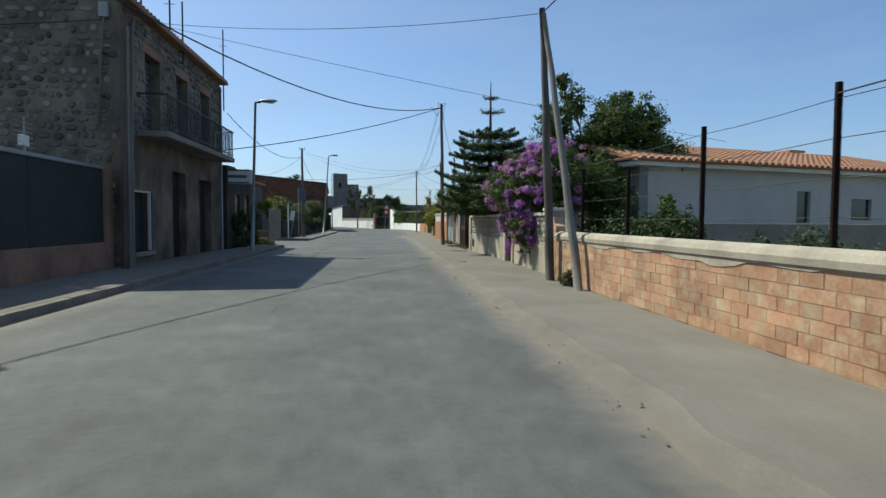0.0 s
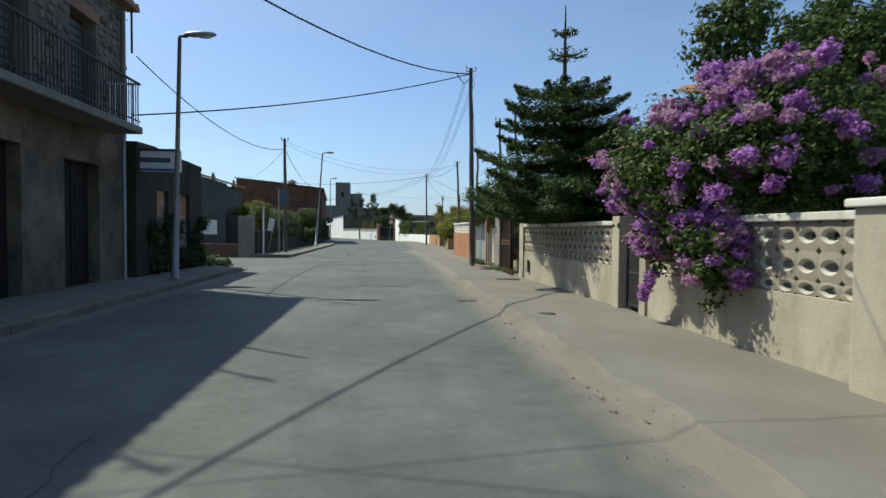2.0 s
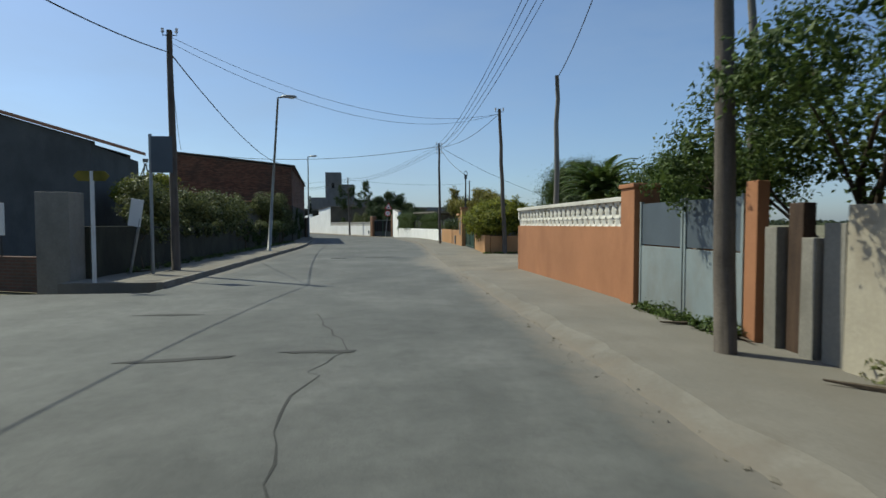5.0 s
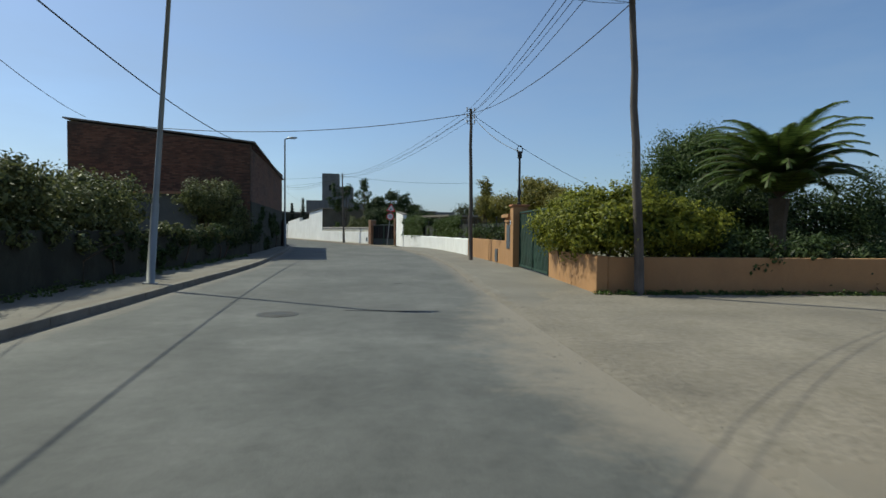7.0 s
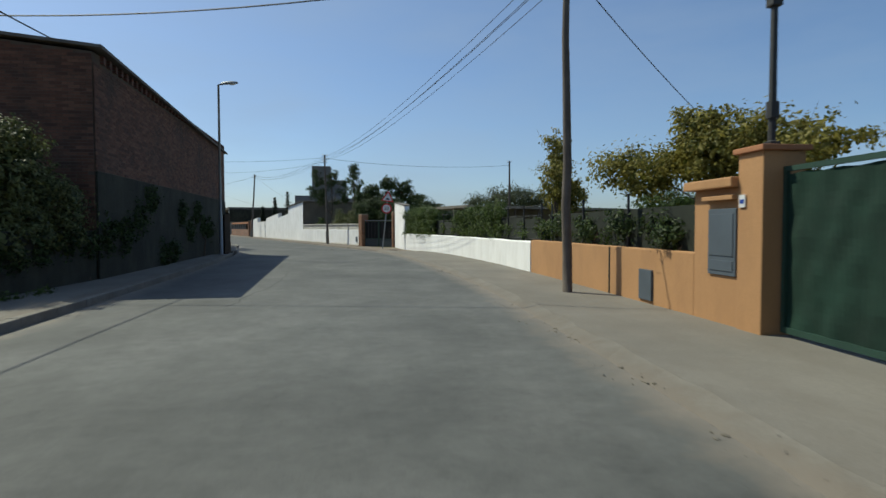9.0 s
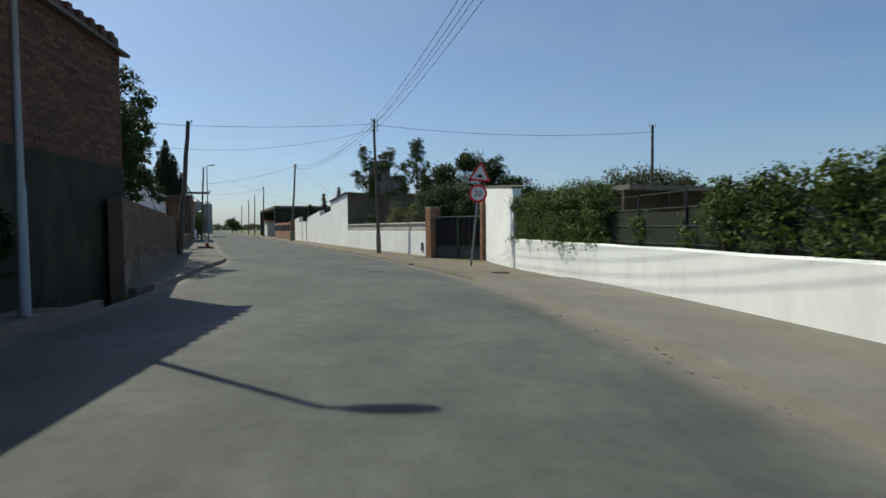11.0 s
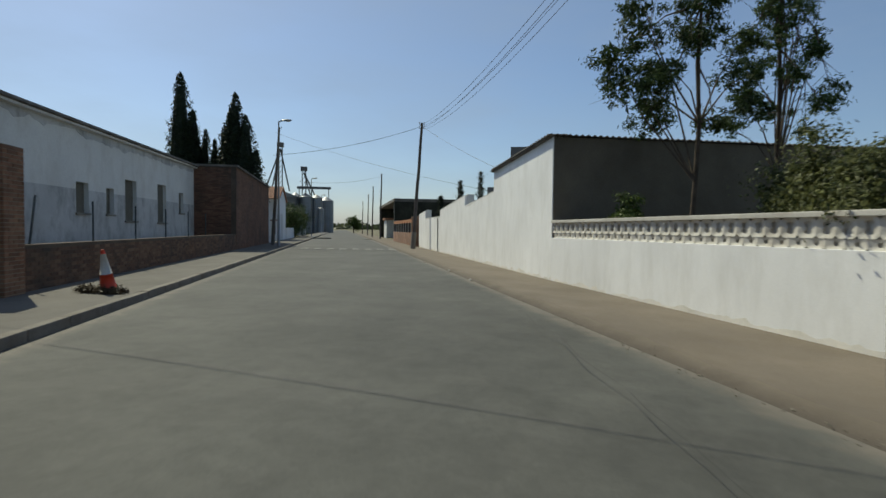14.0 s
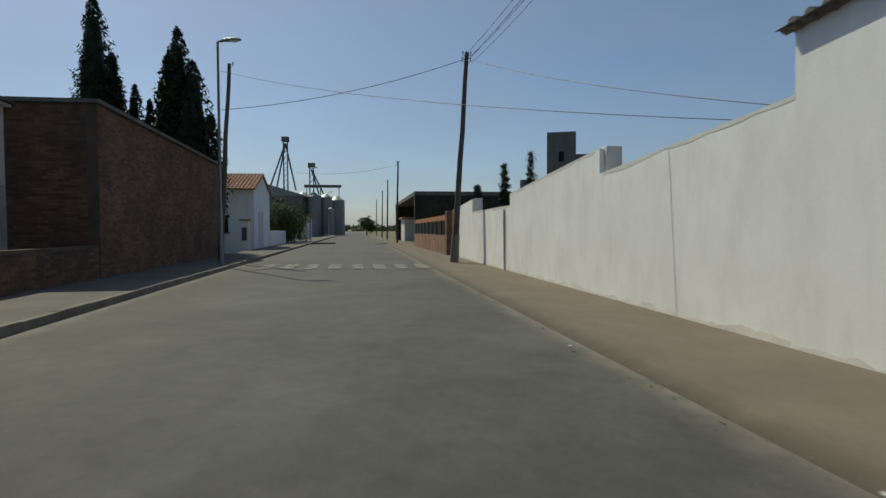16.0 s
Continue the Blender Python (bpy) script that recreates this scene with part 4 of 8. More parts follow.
def utility_pole(base, top, r=0.13, material="wood_pole", insulators=0, label="weathered wooden utility pole", arm=(1, 0), boot=False):
    """A tapered, slightly crooked pole with insulators and a clamp."""
    b, e = Vector(base), Vector(top)
    t = thing("utility_pole", pose(*base), label, "utility pole", "street poles")
    d = e - b
    rng = np.random.default_rng(int(abs(b.x * 31 + b.y * 7)) + 3)
    pts = [d * (k / 8) + Vector((rng.normal(0, 0.012), rng.normal(0, 0.012), 0)) * (0 < k < 8) for k in range(9)]
    pts[0] = pts[0] - Vector((0, 0, 0.25))
    part("pole", tubem(pts, [r * (1 - 0.4 * k / 8) for k in range(9)], 10), material, t, "", True)
    a = Vector((arm[0], arm[1], 0))
    for k in range(insulators):
        z = d.length - 0.12 - 0.27 * (k // 2)
        side = 1 if k % 2 == 0 else -1
        p = d * (z / d.length)
        br = tubem([p, p + a * side * 0.17, p + a * side * 0.17 + Vector((0, 0, 0.12))], 0.014, 5)
        bracket = part("bracket", br, "dark_iron", t)
        q = p + a * side * 0.17
        part("insulator", tubem([q + Vector((0, 0, 0.06)), q + Vector((0, 0, 0.09)), q + Vector((0, 0, 0.13)), q + Vector((0, 0, 0.17))], [0.03, 0.045, 0.03, 0.04], 8), "white_paint", bracket, "small glazed insulator", True)
    if boot:
        part("splint", tubem([d * 0.0 - Vector((0, 0, 0.1)), d * 0.13], [r * 1.35, r * 1.25], 10), "concrete_pole", t, "concrete foot clamp")
    return t


def street_lamp(base, h, arm=(1, 0), reach=0.55, lean=(0, 0), label="slim grey steel street lamp with a single hooded head"):
    t = thing("street_lamp", pose(*base, *lean), label, "street lamp", "street lamps")
    a = Vector((arm[0], arm[1], 0)).normalized()
    part("foot", boxm(-0.12, 0.12, -0.12, 0.12, -0.02, 0.03, 0.01), "galv", t)
    part("pole", tubem([(0, 0, 0), (0, 0, h * 0.25), (0, 0, h * 0.26), (0, 0, h)], [0.085, 0.075, 0.06, 0.042], 10), "galv", t, "", True)
    part("arm", tubem([(0, 0, h - 0.08), Vector((0, 0, h + 0.02)), a * 0.18 + Vector((0, 0, h + 0.03))], 0.032, 8), "dark_iron", t)
    bm = bmesh.new()
    n = 12
    prof = [(0.1, 0.03, 0.03), (0.16, 0.07, 0.06), (0.3, 0.11, 0.085), (reach, 0.12, 0.09), (reach + 0.2, 0.08, 0.06), (reach + 0.26, 0.02, 0.02)]
    rings = []
    s = Vector((-a.y, a.x, 0))
    for d, wd, ht in prof:
        rings.append([bm.verts.new(a * d + s * wd * math.cos(2 * math.pi * k / n) + Vector((0, 0, h + 0.05 + d * 0.08 + ht * max(-0.35, math.sin(2 * math.pi * k / n))))) for k in range(n)])
    for r0, r1 in zip(rings, rings[1:]):
        for k in range(n):
            bm.faces.new((r0[k], r0[(k + 1) % n], r1[(k + 1) % n], r1[k]))
    bm.faces.new(rings[0])
    bm.faces.new(rings[-1][::-1])
    bmesh.ops.recalc_face_normals(bm, faces=bm.faces)
    head = part("head", bm, "galv", t, "pale hooded lamp head", True)
    bm = bmesh.new()
    bmesh.ops.create_uvsphere(bm, u_segments=12, v_segments=6, radius=1)
    bmesh.ops.transform(bm, matrix=Matrix.Translation(a * (reach - 0.02) + Vector((0, 0, h + 0.065))) @ Matrix.Rotation(math.atan2(a.y, a.x), 4, "Z") @ Matrix.Diagonal((0.2, 0.09, 0.05, 1)), verts=bm.verts)
    part("lens", bm, "white_paint", head, "milky lamp cover", True)
    return t


def wire(a, b, sag, r=0.012, label="black overhead cable sagging between poles", name="overhead_cable"):
    a, b = Vector(a), Vector(b)
    n = 18
    bm = tubem([a.lerp(b, k / n) - Vector((0, 0, sag * 4 * (k / n) * (1 - k / n))) for k in range(n + 1)], r, 5)
    return tagged(part(name, bm, "wire"), label, "cable", "overhead cables")


def rubble_face(parent, to_world, width, z0, top, seed, holes=()):
    """Uneven field stones bedded in a wall face; to_world takes (depth, along, height)."""
    rng = np.random.default_rng(seed)
    verts, faces = [], []
    z = z0
    while z < top(width / 2) + 1.5:
        h = rng.uniform(0.13, 0.24)
        u = rng.uniform(-0.15, 0.0)
        while u < width:
            w = rng.uniform(0.14, 0.36) * (1.35 if rng.random() < 0.1 else 1)
            cu_, cz = u + w / 2, z + h / 2 + rng.normal(0, 0.02)
            u += w
            hit = any(a - 0.1 < cu_ < b + 0.1 and c - 0.05 < cz < d + 0.2 for a, b, c, d in holes)
            if cz + h / 2 > top(cu_) or hit or not 0.12 < cu_ < width - 0.1 or rng.random() < 0.1:
                continue
            k = len(verts)
            n = 7
            dep = rng.uniform(0.015, 0.05)
            ring = []
            for i in range(n):
                a = 2 * math.pi * (i + rng.uniform(-0.25, 0.25)) / n
                c, s = math.cos(a), math.sin(a)
                q = (abs(c) ** 3 + abs(s) ** 3) ** (-1 / 3) * rng.uniform(0.8, 0.98)
                ring.append((q * c * w * 0.47, q * s * h * 0.47))
            for f_, dd in ((1.0, -0.01), (0.72, dep)):
                verts += [to_world(dd + rng.normal(0, 0.004), cu_ + a * f_, cz + b * f_) for a, b in ring]
            faces += [(k + i, k + (i + 1) % n, k + n + (i + 1) % n, k + n + i) for i in range(n)]
            faces.append(tuple(k + n + i for i in range(n)))
        z += h
    return tagged(from_faces("stone_facing", verts, faces, "stone", parent), "", "", "", "stuff")


def brick_facing(parent, to_world, width, z0, top, seed, material, bw=0.26, bh=0.072, near=None, joint=0.012):
    """Bricks in running bond, each proud of its joints; those along the stretch 'near' are single parts, up to 290."""
    rng = np.random.default_rng(seed)
    verts, faces, single = [], [], 0
    row, z = 0, z0
    while z + bh < top(width / 2) + 1.2:
        u = -(bw / 2) * (row % 2)
        while u < width:
            a, b = max(0.0, u) + joint / 2, min(width, u + bw) - joint / 2
            u += bw
            if b - a < 0.04 or z + bh > top((a + b) / 2):
                continue
            d = 0.008 + rng.normal(0, 0.002)
            one = [to_world(q, y, zz) for q in (0.0, d) for y, zz in ((a, z + joint / 2), (b, z + joint / 2), (b, z + bh - joint / 2), (a, z + bh - joint / 2))]
            quads = [(4, 5, 6, 7), (0, 1, 5, 4), (1, 2, 6, 5), (2, 3, 7, 6), (3, 0, 4, 7)]
            if near and near[0] < a and b < near[1] and single < 290:
                from_faces("brick", one, quads, material, parent)
                single += 1
                continue
            k = len(verts)
            verts += one
            faces += [tuple(i + k for i in q) for q in quads]
        z += bh
        row += 1
    return tagged(from_faces("brickwork", verts, faces, material, parent), "", "", "", "stuff")


def ragged_strip(name, parent, x, y0, y1, z0, top, seed, material, slope=0.0, down=False):
    """A thin stain proud of the face x, with one ragged edge; rising or hanging."""
    rng = np.random.default_rng(seed)
    n = max(6, int((y1 - y0) / (0.1 if material == "splash" else 0.22)))
    ys = np.linspace(y0, y1, n)
    e = np.convolve(rng.normal(0, 1, n + 4), np.ones(3) / 3, "same")[2:-2]
    base = [(y, z0 + slope * (y - y0)) for y in ys]
    edge = [(y, z0 + slope * (y - y0) + (-1 if down else 1) * max(0.02, top * (1 + 0.55 * e[i]))) for i, y in enumerate(ys)]
    return part(name, outline_wall(base + edge[::-1], x - (0.0 if material == "splash" else 0.003), x + 0.01), material, parent)


def tile_roof(parent, m, L, W, rise, over=0.0, pitch=0.24, material="tile", start=0.0):
    """A slope of clay pan tiles: L along the eave (y), W up the slope (x), rising by rise."""
    ang = math.atan2(rise, W)
    slope = math.hypot(W, rise)
    roof = part("roof", boxm(0, slope, 0, L, -0.06, 0.0), "tile", parent)
    roof.matrix_basis = m @ Matrix.Rotation(-ang, 4, "Y")
    n = round(L / pitch)
    verts, faces = [], []
    for i in range(n):
        y = (i + 0.5) * L / n
        r = pitch * 0.36
        segs = max(2, round(slope / 0.42))
        for s in range(segs):
            x0, x1 = slope * s / segs - (over if s == 0 else 0.04), slope * (s + 1) / segs
            k = len(verts)
            for x, rr in ((x0, r * 1.08), (x1, r * 0.92)):
                for a in range(6):
                    th = math.pi * a / 5
                    verts.append((x, y + rr * math.cos(th), rr * math.sin(th) * 0.75 + 0.005 + (0.012 if x == x0 else 0)))
            faces += [(k + a, k + a + 1, k + 7 + a, k + 6 + a) for a in range(5)]
            faces.append(tuple(k + a for a in range(6)))
    rows = from_faces("roof_tiling", verts, faces, "tile", roof)
    tagged(rows, "", "", "", "stuff")
    return roof


def fence_post(base, h, r=0.025, material="rust", lean=(0, 0)):
    return tubem([(base[0], base[1], base[2] - 0.1), (base[0] + lean[0], base[1] + lean[1], base[2] + h)], r, 6)


# ---- first street, right side ----
bw = thing("brick_garden_wall", pose(3.6, -8, 0), "low garden wall of mottled orange hollow brick with a rendered coping", "garden wall")
part("core", boxm(0.0, 0.2, 0, 21.2, -0.2, 0.93), "brick_mortar", bw)
cop = [(-0.04, 0.92), (-0.05, 0.99), (-0.02, 1.05), (0.1, 1.09), (0.2, 1.06), (0.24, 0.99), (0.23, 0.92)]
part("coping", extrude_profile(cop, 0, 21.2), "coping", bw, "pale rendered coping, chipped and stained")
ragged_strip("render_lap", bw, -0.014, 0, 21.1, 0.93, 0.07, 51, "coping", 0.0, True)
brick_faces(bw, 0, 10.8, 21.15, 0.03, 0.93, 0.29, 0.14, BRICK_BIG, 0.007)

pillar(pose(3.56, 13.52, 0), 0.34, 0.42, 1.54, "plaster_cream", "cream rendered gate pillar with a flat cap", "white_block", 0.05)
stub = thing("brick_stub", pose(3.6, 13.2, 0), "broken end of brick wall beside a cream pillar", "garden wall")
part("core", outline_wall([(0, -0.2), (0.31, -0.2), (0.31, 1.42), (0.2, 1.4), (0.14, 1.26), (0.02, 1.2), (0, 1.1)], 0.0, 0.2), "brick_mortar", stub)
brick_faces(stub, 0, 0.0, 0.31, 0.03, 1.2, 0.29, 0.14, BRICK_BIG)

block_wall((3.75, 14.0), (3.8, 18.3), 0, 0.72, PATTERN_AGED, 0.29, "plaster_cream", "white_block",
           "cream garden wall with three rows of pierced blocks under flowers", [(4.2, 0.22, 1.5)])
pillar(pose(3.72, 19.02, 0), 0.26, 0.3, 1.6, "plaster_cream", "plain cream concrete gate pillar", None)
gate = thing("small_gate", pose(3.85, 18.32, 0), "narrow dark iron gate between cream pillars, its shaded gap filled in black", "gate")
part("frame", boxm(0, 0.04, 0.02, 0.06, 0.05, 1.25), "dark_iron", gate)
part("frame", boxm(0, 0.04, 0.62, 0.66, 0.05, 1.25), "dark_iron", gate)
for z in (0.08, 0.62, 1.21):
    part("rail", boxm(0.005, 0.035, 0.06, 0.62, z, z + 0.04), "dark_iron", gate)
# Black sheet painted in for the shaded gap between the bars.
part("sheet", boxm(0.015, 0.022, 0.06, 0.62, 0.12, 1.21), "black", gate)
block_wall((3.8, 19.32), (3.62, 25.3), 0, 0.72, PATTERN_AGED, 0.29, "plaster_cream", "white_block", "cream garden wall with three rows of pierced blocks")
mailslot = thing("meter_box", pose(3.58, 24.7, 0), "small dark meter box set in the cream wall", "meter box")
part("door", boxm(0, 0.03, 0, 0.16, 0.22, 0.55, 0.005), "dark_iron", mailslot)
pillar(pose(3.58, 25.3, 0), 0.36, 0.45, 2.0, "plaster_cream", "tall cream gate pillar with a flat cap", "white_block")

rg = thing("rusty_gate", pose(3.62, 27.1, 0), "rusty iron gate leaf, closed, its see-through mesh filled in dark", "gate")
for y in (0.0, 1.36):
    part("stile", boxm(-0.02, 0.03, y, y + 0.05, 0.04, 1.86), "rust", rg)
for z in (0.06, 0.9, 1.0, 1.8):
    part("rail", boxm(-0.015, 0.025, 0.05, 1.36, z, z + 0.05), "rust", rg)
# Near-black sheets stand for the shaded garden behind open mesh.
part("lower_sheet", boxm(0.0, 0.008, 0.05, 1.36, 0.1, 1.03), "rust_and_shade", rg)
part("upper_sheet", boxm(0.0, 0.008, 0.05, 1.36, 1.03, 1.82), "rust_and_shade", rg)
rg2 = thing("rusty_gate", pose(3.75, 25.8, 0, 0, 0, -78), "rusty iron gate leaf, swung open inwards, filled in dark", "gate")
part("sheet", boxm(0.0, 0.01, 0, 1.3, 0.08, 1.82), "rust_and_shade", rg2)
for z in (0.06, 0.95, 1.8):
    part("rail", boxm(-0.015, 0.025, 0, 1.3, z, z + 0.05), "rust", rg2)
pillar(pose(3.55, 28.52, 0), 0.5, 0.85, 1.93, "concrete", "thick weathered concrete gate pillar with a slab cap", "concrete", 0.03)
pf = thing("patched_fence", pose(3.55, 29.42, 0), "fence of mismatched concrete posts and boards", "fence")
for y, w, h, mm, dx in ((0.0, 0.46, 1.45, "plaster_cream", 0.0), (0.52, 0.25, 1.3, "concrete", 0.06), (0.83, 0.18, 1.15, "concrete", 0.02), (1.08, 0.2, 1.5, "wood_door", 0.1), (1.34, 0.18, 1.28, "concrete", 0.03), (1.62, 0.2, 1.75, "terracotta", 0.0)):
    part("post", boxm(dx, dx + 0.14, y, y + w, -0.2, h, 0.012, pose(0, 0, 0, random.uniform(-1.5, 1.5), 0, 0)), mm, pf)
part("backing", boxm(0.2, 0.24, 0, 1.82, -0.1, 1.1), "rust", pf, "rusty sheet behind the posts")
gg = thing("sheet_gate", pose(3.6, 31.3, 0), "pale grey sheet metal gate with a darker upper half", "gate")
for k in range(2):
    y0 = 0.02 + k * 1.28
    part("lower_sheet", boxm(0, 0.03, y0, y0 + 1.24, 0.06, 0.96, 0.006), "grey_gate", gg)
    part("upper_sheet", boxm(0.005, 0.025, y0, y0 + 1.24, 0.98, 1.6, 0.004), "slate_blue", gg)
    for y in (y0, y0 + 1.2):
        part("stile", boxm(-0.012, 0.042, y, y + 0.045, 0.04, 1.63), "grey_gate", gg)
pillar(pose(3.52, 33.9, 0), 0.42, 0.5, 1.86, "terracotta", "terracotta-coloured gate pillar", "terracotta", 0.03)
block_wall((3.62, 34.4), (3.55, 41.5), 0, 1.25, PATTERN_X, 0.3, "terracotta", "white_block", "terracotta rendered wall with a white pierced block band on top")
block_wall((3.55, 41.5), (9.5, 41.3), 0, 1.25, PATTERN_X, 0.3, "terracotta", "white_block", "terracotta side wall with a white pierced block band on top")

ow = thing("corner_wall", pose(4.15, 50.0, 0), "low orange rendered corner wall", "garden wall")
m, L = run((0, 0), (0.3, 4.45))
part("street_side", boxm(0, 0.25, 0, L, -0.2, 0.8, 0.02, m), "orange", ow)
m, L = run((0.26, 0.02), (12, -0.6))
part("track_side", boxm(-0.25, 0, 0, L, -0.2, 0.78, 0.02, m), "orange", ow)
# green gate
m, L = run((4.45, 54.45), (4.6, 58.58))
gt = thing("green_gate", m, "tall green double gate backed with shade netting", "gate")
for k in range(2):
    y0 = L * k / 2 + 0.03
    y1 = L * (k + 1) / 2 - 0.03
    leaf = part("leaf_frame", boxm(-0.02, 0.03, y0, y0 + 0.06, 0.05, 2.02), "green_paint", gt)
    part("frame_bar", boxm(-0.02, 0.03, y1 - 0.06, y1, 0.05, 2.02), "green_paint", leaf)
    part("frame_bar", boxm(-0.02, 0.03, y0 + 0.06, y1 - 0.06, 1.96, 2.02), "green_paint", leaf)
    part("frame_bar", boxm(-0.02, 0.03, y0 + 0.06, y1 - 0.06, 0.05, 0.12), "green_paint", leaf)
    nv = [(0.012 + 0.022 * noise.noise(Vector((k * 5.3, i * 0.28, j * 0.35))) + 0.006 * math.sin(i * 0.9 + j * 0.5), y0 + 0.06 + (y1 - y0 - 0.12) * i / 30, 0.12 + (1.81 + 0.008 * math.sin(i * 0.8)) * j / 22) for i in range(31) for j in range(23)]
    from_faces("netting", nv, [(i * 23 + j, i * 23 + j + 1, i * 23 + j + 24, i * 23 + j + 23) for i in range(30) for j in range(22)], "green_net", leaf)
pillar(pose(4.36, 58.6, 0), 0.55, 0.47, 2.22, "orange", "orange rendered gate pillar with a small lamp post on it", "terracotta", 0.05)
mw = thing("meter_wall", pose(4.4, 59.07, 0), "orange rendered meter housing with a little roof", "garden wall")
part("body", boxm(0, 0.35, 0, 1.05, -0.2, 1.82, 0.015), "orange", mw)
part("roof_slab", boxm(-0.14, 0.4, -0.0, 1.13, 1.82, 1.95, 0.02), "orange", mw)
part("hood", boxm(-0.1, 0.0, 0.03, 0.72, 1.66, 1.72, 0.01), "orange", mw)
dr = part("door", boxm(-0.03, 0.0, 0.05, 0.66, 0.66, 1.55, 0.008), "slate_blue", mw, "slate-blue steel meter door")
part("panel", boxm(-0.04, -0.03, 0.1, 0.61, 0.92, 1.48, 0.004), "slate_blue", dr)
part("panel", boxm(-0.04, -0.03, 0.1, 0.61, 0.72, 0.86, 0.004), "slate_blue", dr)
plq = thing("number_plate", pose(4.35, 58.9, 1.55), "small white plate with unreadable marks on the pillar", "plate")
part("plate", boxm(-0.012, 0.0, 0, 0.12, 0, 0.16, 0.003), "white_paint", plq)
part("bar", boxm(-0.016, -0.012, 0.02, 0.1, 0.05, 0.1), "blue_paint", plq)
lw = thing("low_wall", pose(4.4, 60.12, 0), "low orange rendered garden wall", "garden wall")
m, L = run((0, 0), (-0.18, 8.2))
part("body", boxm(0, 0.22, 0, L, -0.2, 0.93, 0.02, m), "orange", lw)
part("expansion_joint", boxm(-0.075, -0.045, 2.86, 2.91, 0, 0.92), "plaster_dark", lw)
bx = thing("meter_box", pose(4.335, 61.3, 0.06), "small slate-blue meter box in the orange wall", "meter box")
part("door", boxm(0, 0.05, 0, 0.45, 0, 0.52, 0.008), "slate_blue", bx)

ww = thing("white_low_wall", pose(0, 0, 0), "low whitewashed wall curving along the pavement", "garden wall")
pts = smooth_line([(4.2, 68.35, 0), (3.95, 73, 0), (3.15, 80, 0), (1.62, 89.5, 0)], 1.0)
bm = bmesh.new()
rows = []
for i, p in enumerate(pts):
    t = (pts[min(i + 1, len(pts) - 1)] - pts[max(i - 1, 0)]).normalized()
    n = Vector((t.y, -t.x, 0)) * 0.24
    h = 0.88 + 0.01 * math.sin(i * 1.7)
    rows.append([bm.verts.new(q) for q in (p + Vector((0, 0, -0.2)), p + Vector((0, 0, h - 0.03)), p + n * 0.15 + Vector((0, 0, h)), p + n * 0.85 + Vector((0, 0, h)), p + n + Vector((0, 0, h - 0.03)), p + n + Vector((0, 0, -0.2)))])
for r0, r1 in zip(rows, rows[1:]):
    for k in range(5):
        bm.faces.new((r0[k], r0[k + 1], r1[k + 1], r1[k]))
bm.faces.new(rows[0])
bm.faces.new(rows[-1][::-1])
bmesh.ops.recalc_face_normals(bm, faces=bm.faces)
part("body", bm, "white_wash", ww)

# cane-roofed shelter and fence behind the white wall
m, L = run((5.6, 89.9), (21, 96))
sh = thing("cane_shelter", m, "long low shelter with a dry cane roof edge behind the gardens", "shelter")
part("roof", outline_wall([(0, 2.6), (L, 2.55), (L, 2.72), (0, 2.78)], -5.5, 0.3), "dirt", sh, "straw-coloured cane roof")
for k in range(9):
    part("post", boxm(-0.05, 0.05, k * L / 8 - 0.05, k * L / 8 + 0.05, -0.3, 2.58), "dark_pole", sh)
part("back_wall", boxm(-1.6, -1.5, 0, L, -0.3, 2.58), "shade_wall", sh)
fence = thing("wire_fence", pose(0, 0, 0), "rusty wire fence on posts above the low walls", "fence")
fl = offset(pts, 0.35, 0)
for a in fl[::2]:
    part("post", fence_post((a.x, a.y, 0), 2.0, 0.025), "dark_iron", fence)
for z in (0.95, 1.3, 1.65, 1.95):
    part("strand", tubem([a + Vector((0, 0, z)) for a in fl], 0.006, 4), "dark_iron", fence)
for a, b in zip(fl, fl[1:]):
    mm, ln = run((a.x, a.y), (b.x, b.y))
    part("screen", boxm(0.02, 0.03, 0, ln, 0.86, 1.62 + 0.06 * math.sin(a.y * 1.7), 0, mm), "net_dark", fence, "dark screening net")

# whitewashed end wall, its brick pillars and gate
m, L = run((1.58, 89.7), (1.1, 95.65))
ew = thing("end_wall", m, "tall whitewashed wall end with ragged edges", "wall")
part("body", outline_wall([(0, -0.5), (L, -0.6), (L, 3.12), (L * 0.8, 3.08), (L * 0.5, 2.93), (0.35, 2.74), (0.1, 2.68), (0.05, 2.4), (0.12, 2.1), (0.02, 1.7), (0.08, 1.2), (0.0, 0.8)], 0, 0.3), "white_wash", ew)
part("coping", outline_wall([(0.1, 2.68), (0.35, 2.74), (L * 0.5, 2.93), (L, 3.12), (L, 3.18), (L * 0.5, 3.0), (0.35, 2.81), (0.08, 2.75)], -0.04, 0.36), "fibro", ew, "dark broken tile coping")


def brick_pillar(m, wx, wy, h, label, z0=-0.15, far_face=False):
    t = thing("brick_pillar", m, label, "gate pillar")
    part("core", boxm(0, wx, 0, wy, z0, h), "mortar", t)
    rows = int((h - z0) / 0.07)
    for r in range(rows):
        z = z0 + 0.01 + r * 0.07
        sh_ = 0.14 if r % 2 else 0.0
        for f, ln in ((2 if far_face else 0, wy), (1, wx)):
            y = -sh_
            while y < ln:
                a, b = max(0, y), min(ln, y + 0.268)
                if b - a > 0.03:
                    k = Matrix.Diagonal((1, b - a, 1, 1))
                    mm = pose(random.uniform(-0.004, 0.003), a, z) if f == 0 else pose(b, random.uniform(-0.004, 0.003), z, 0, 0, 90) if f == 1 else pose(wx + random.uniform(-0.003, 0.004), b, z, 0, 0, 180)
                    piece("brick", BRICK_RED, mm @ k, t)
                y += 0.28
    return t


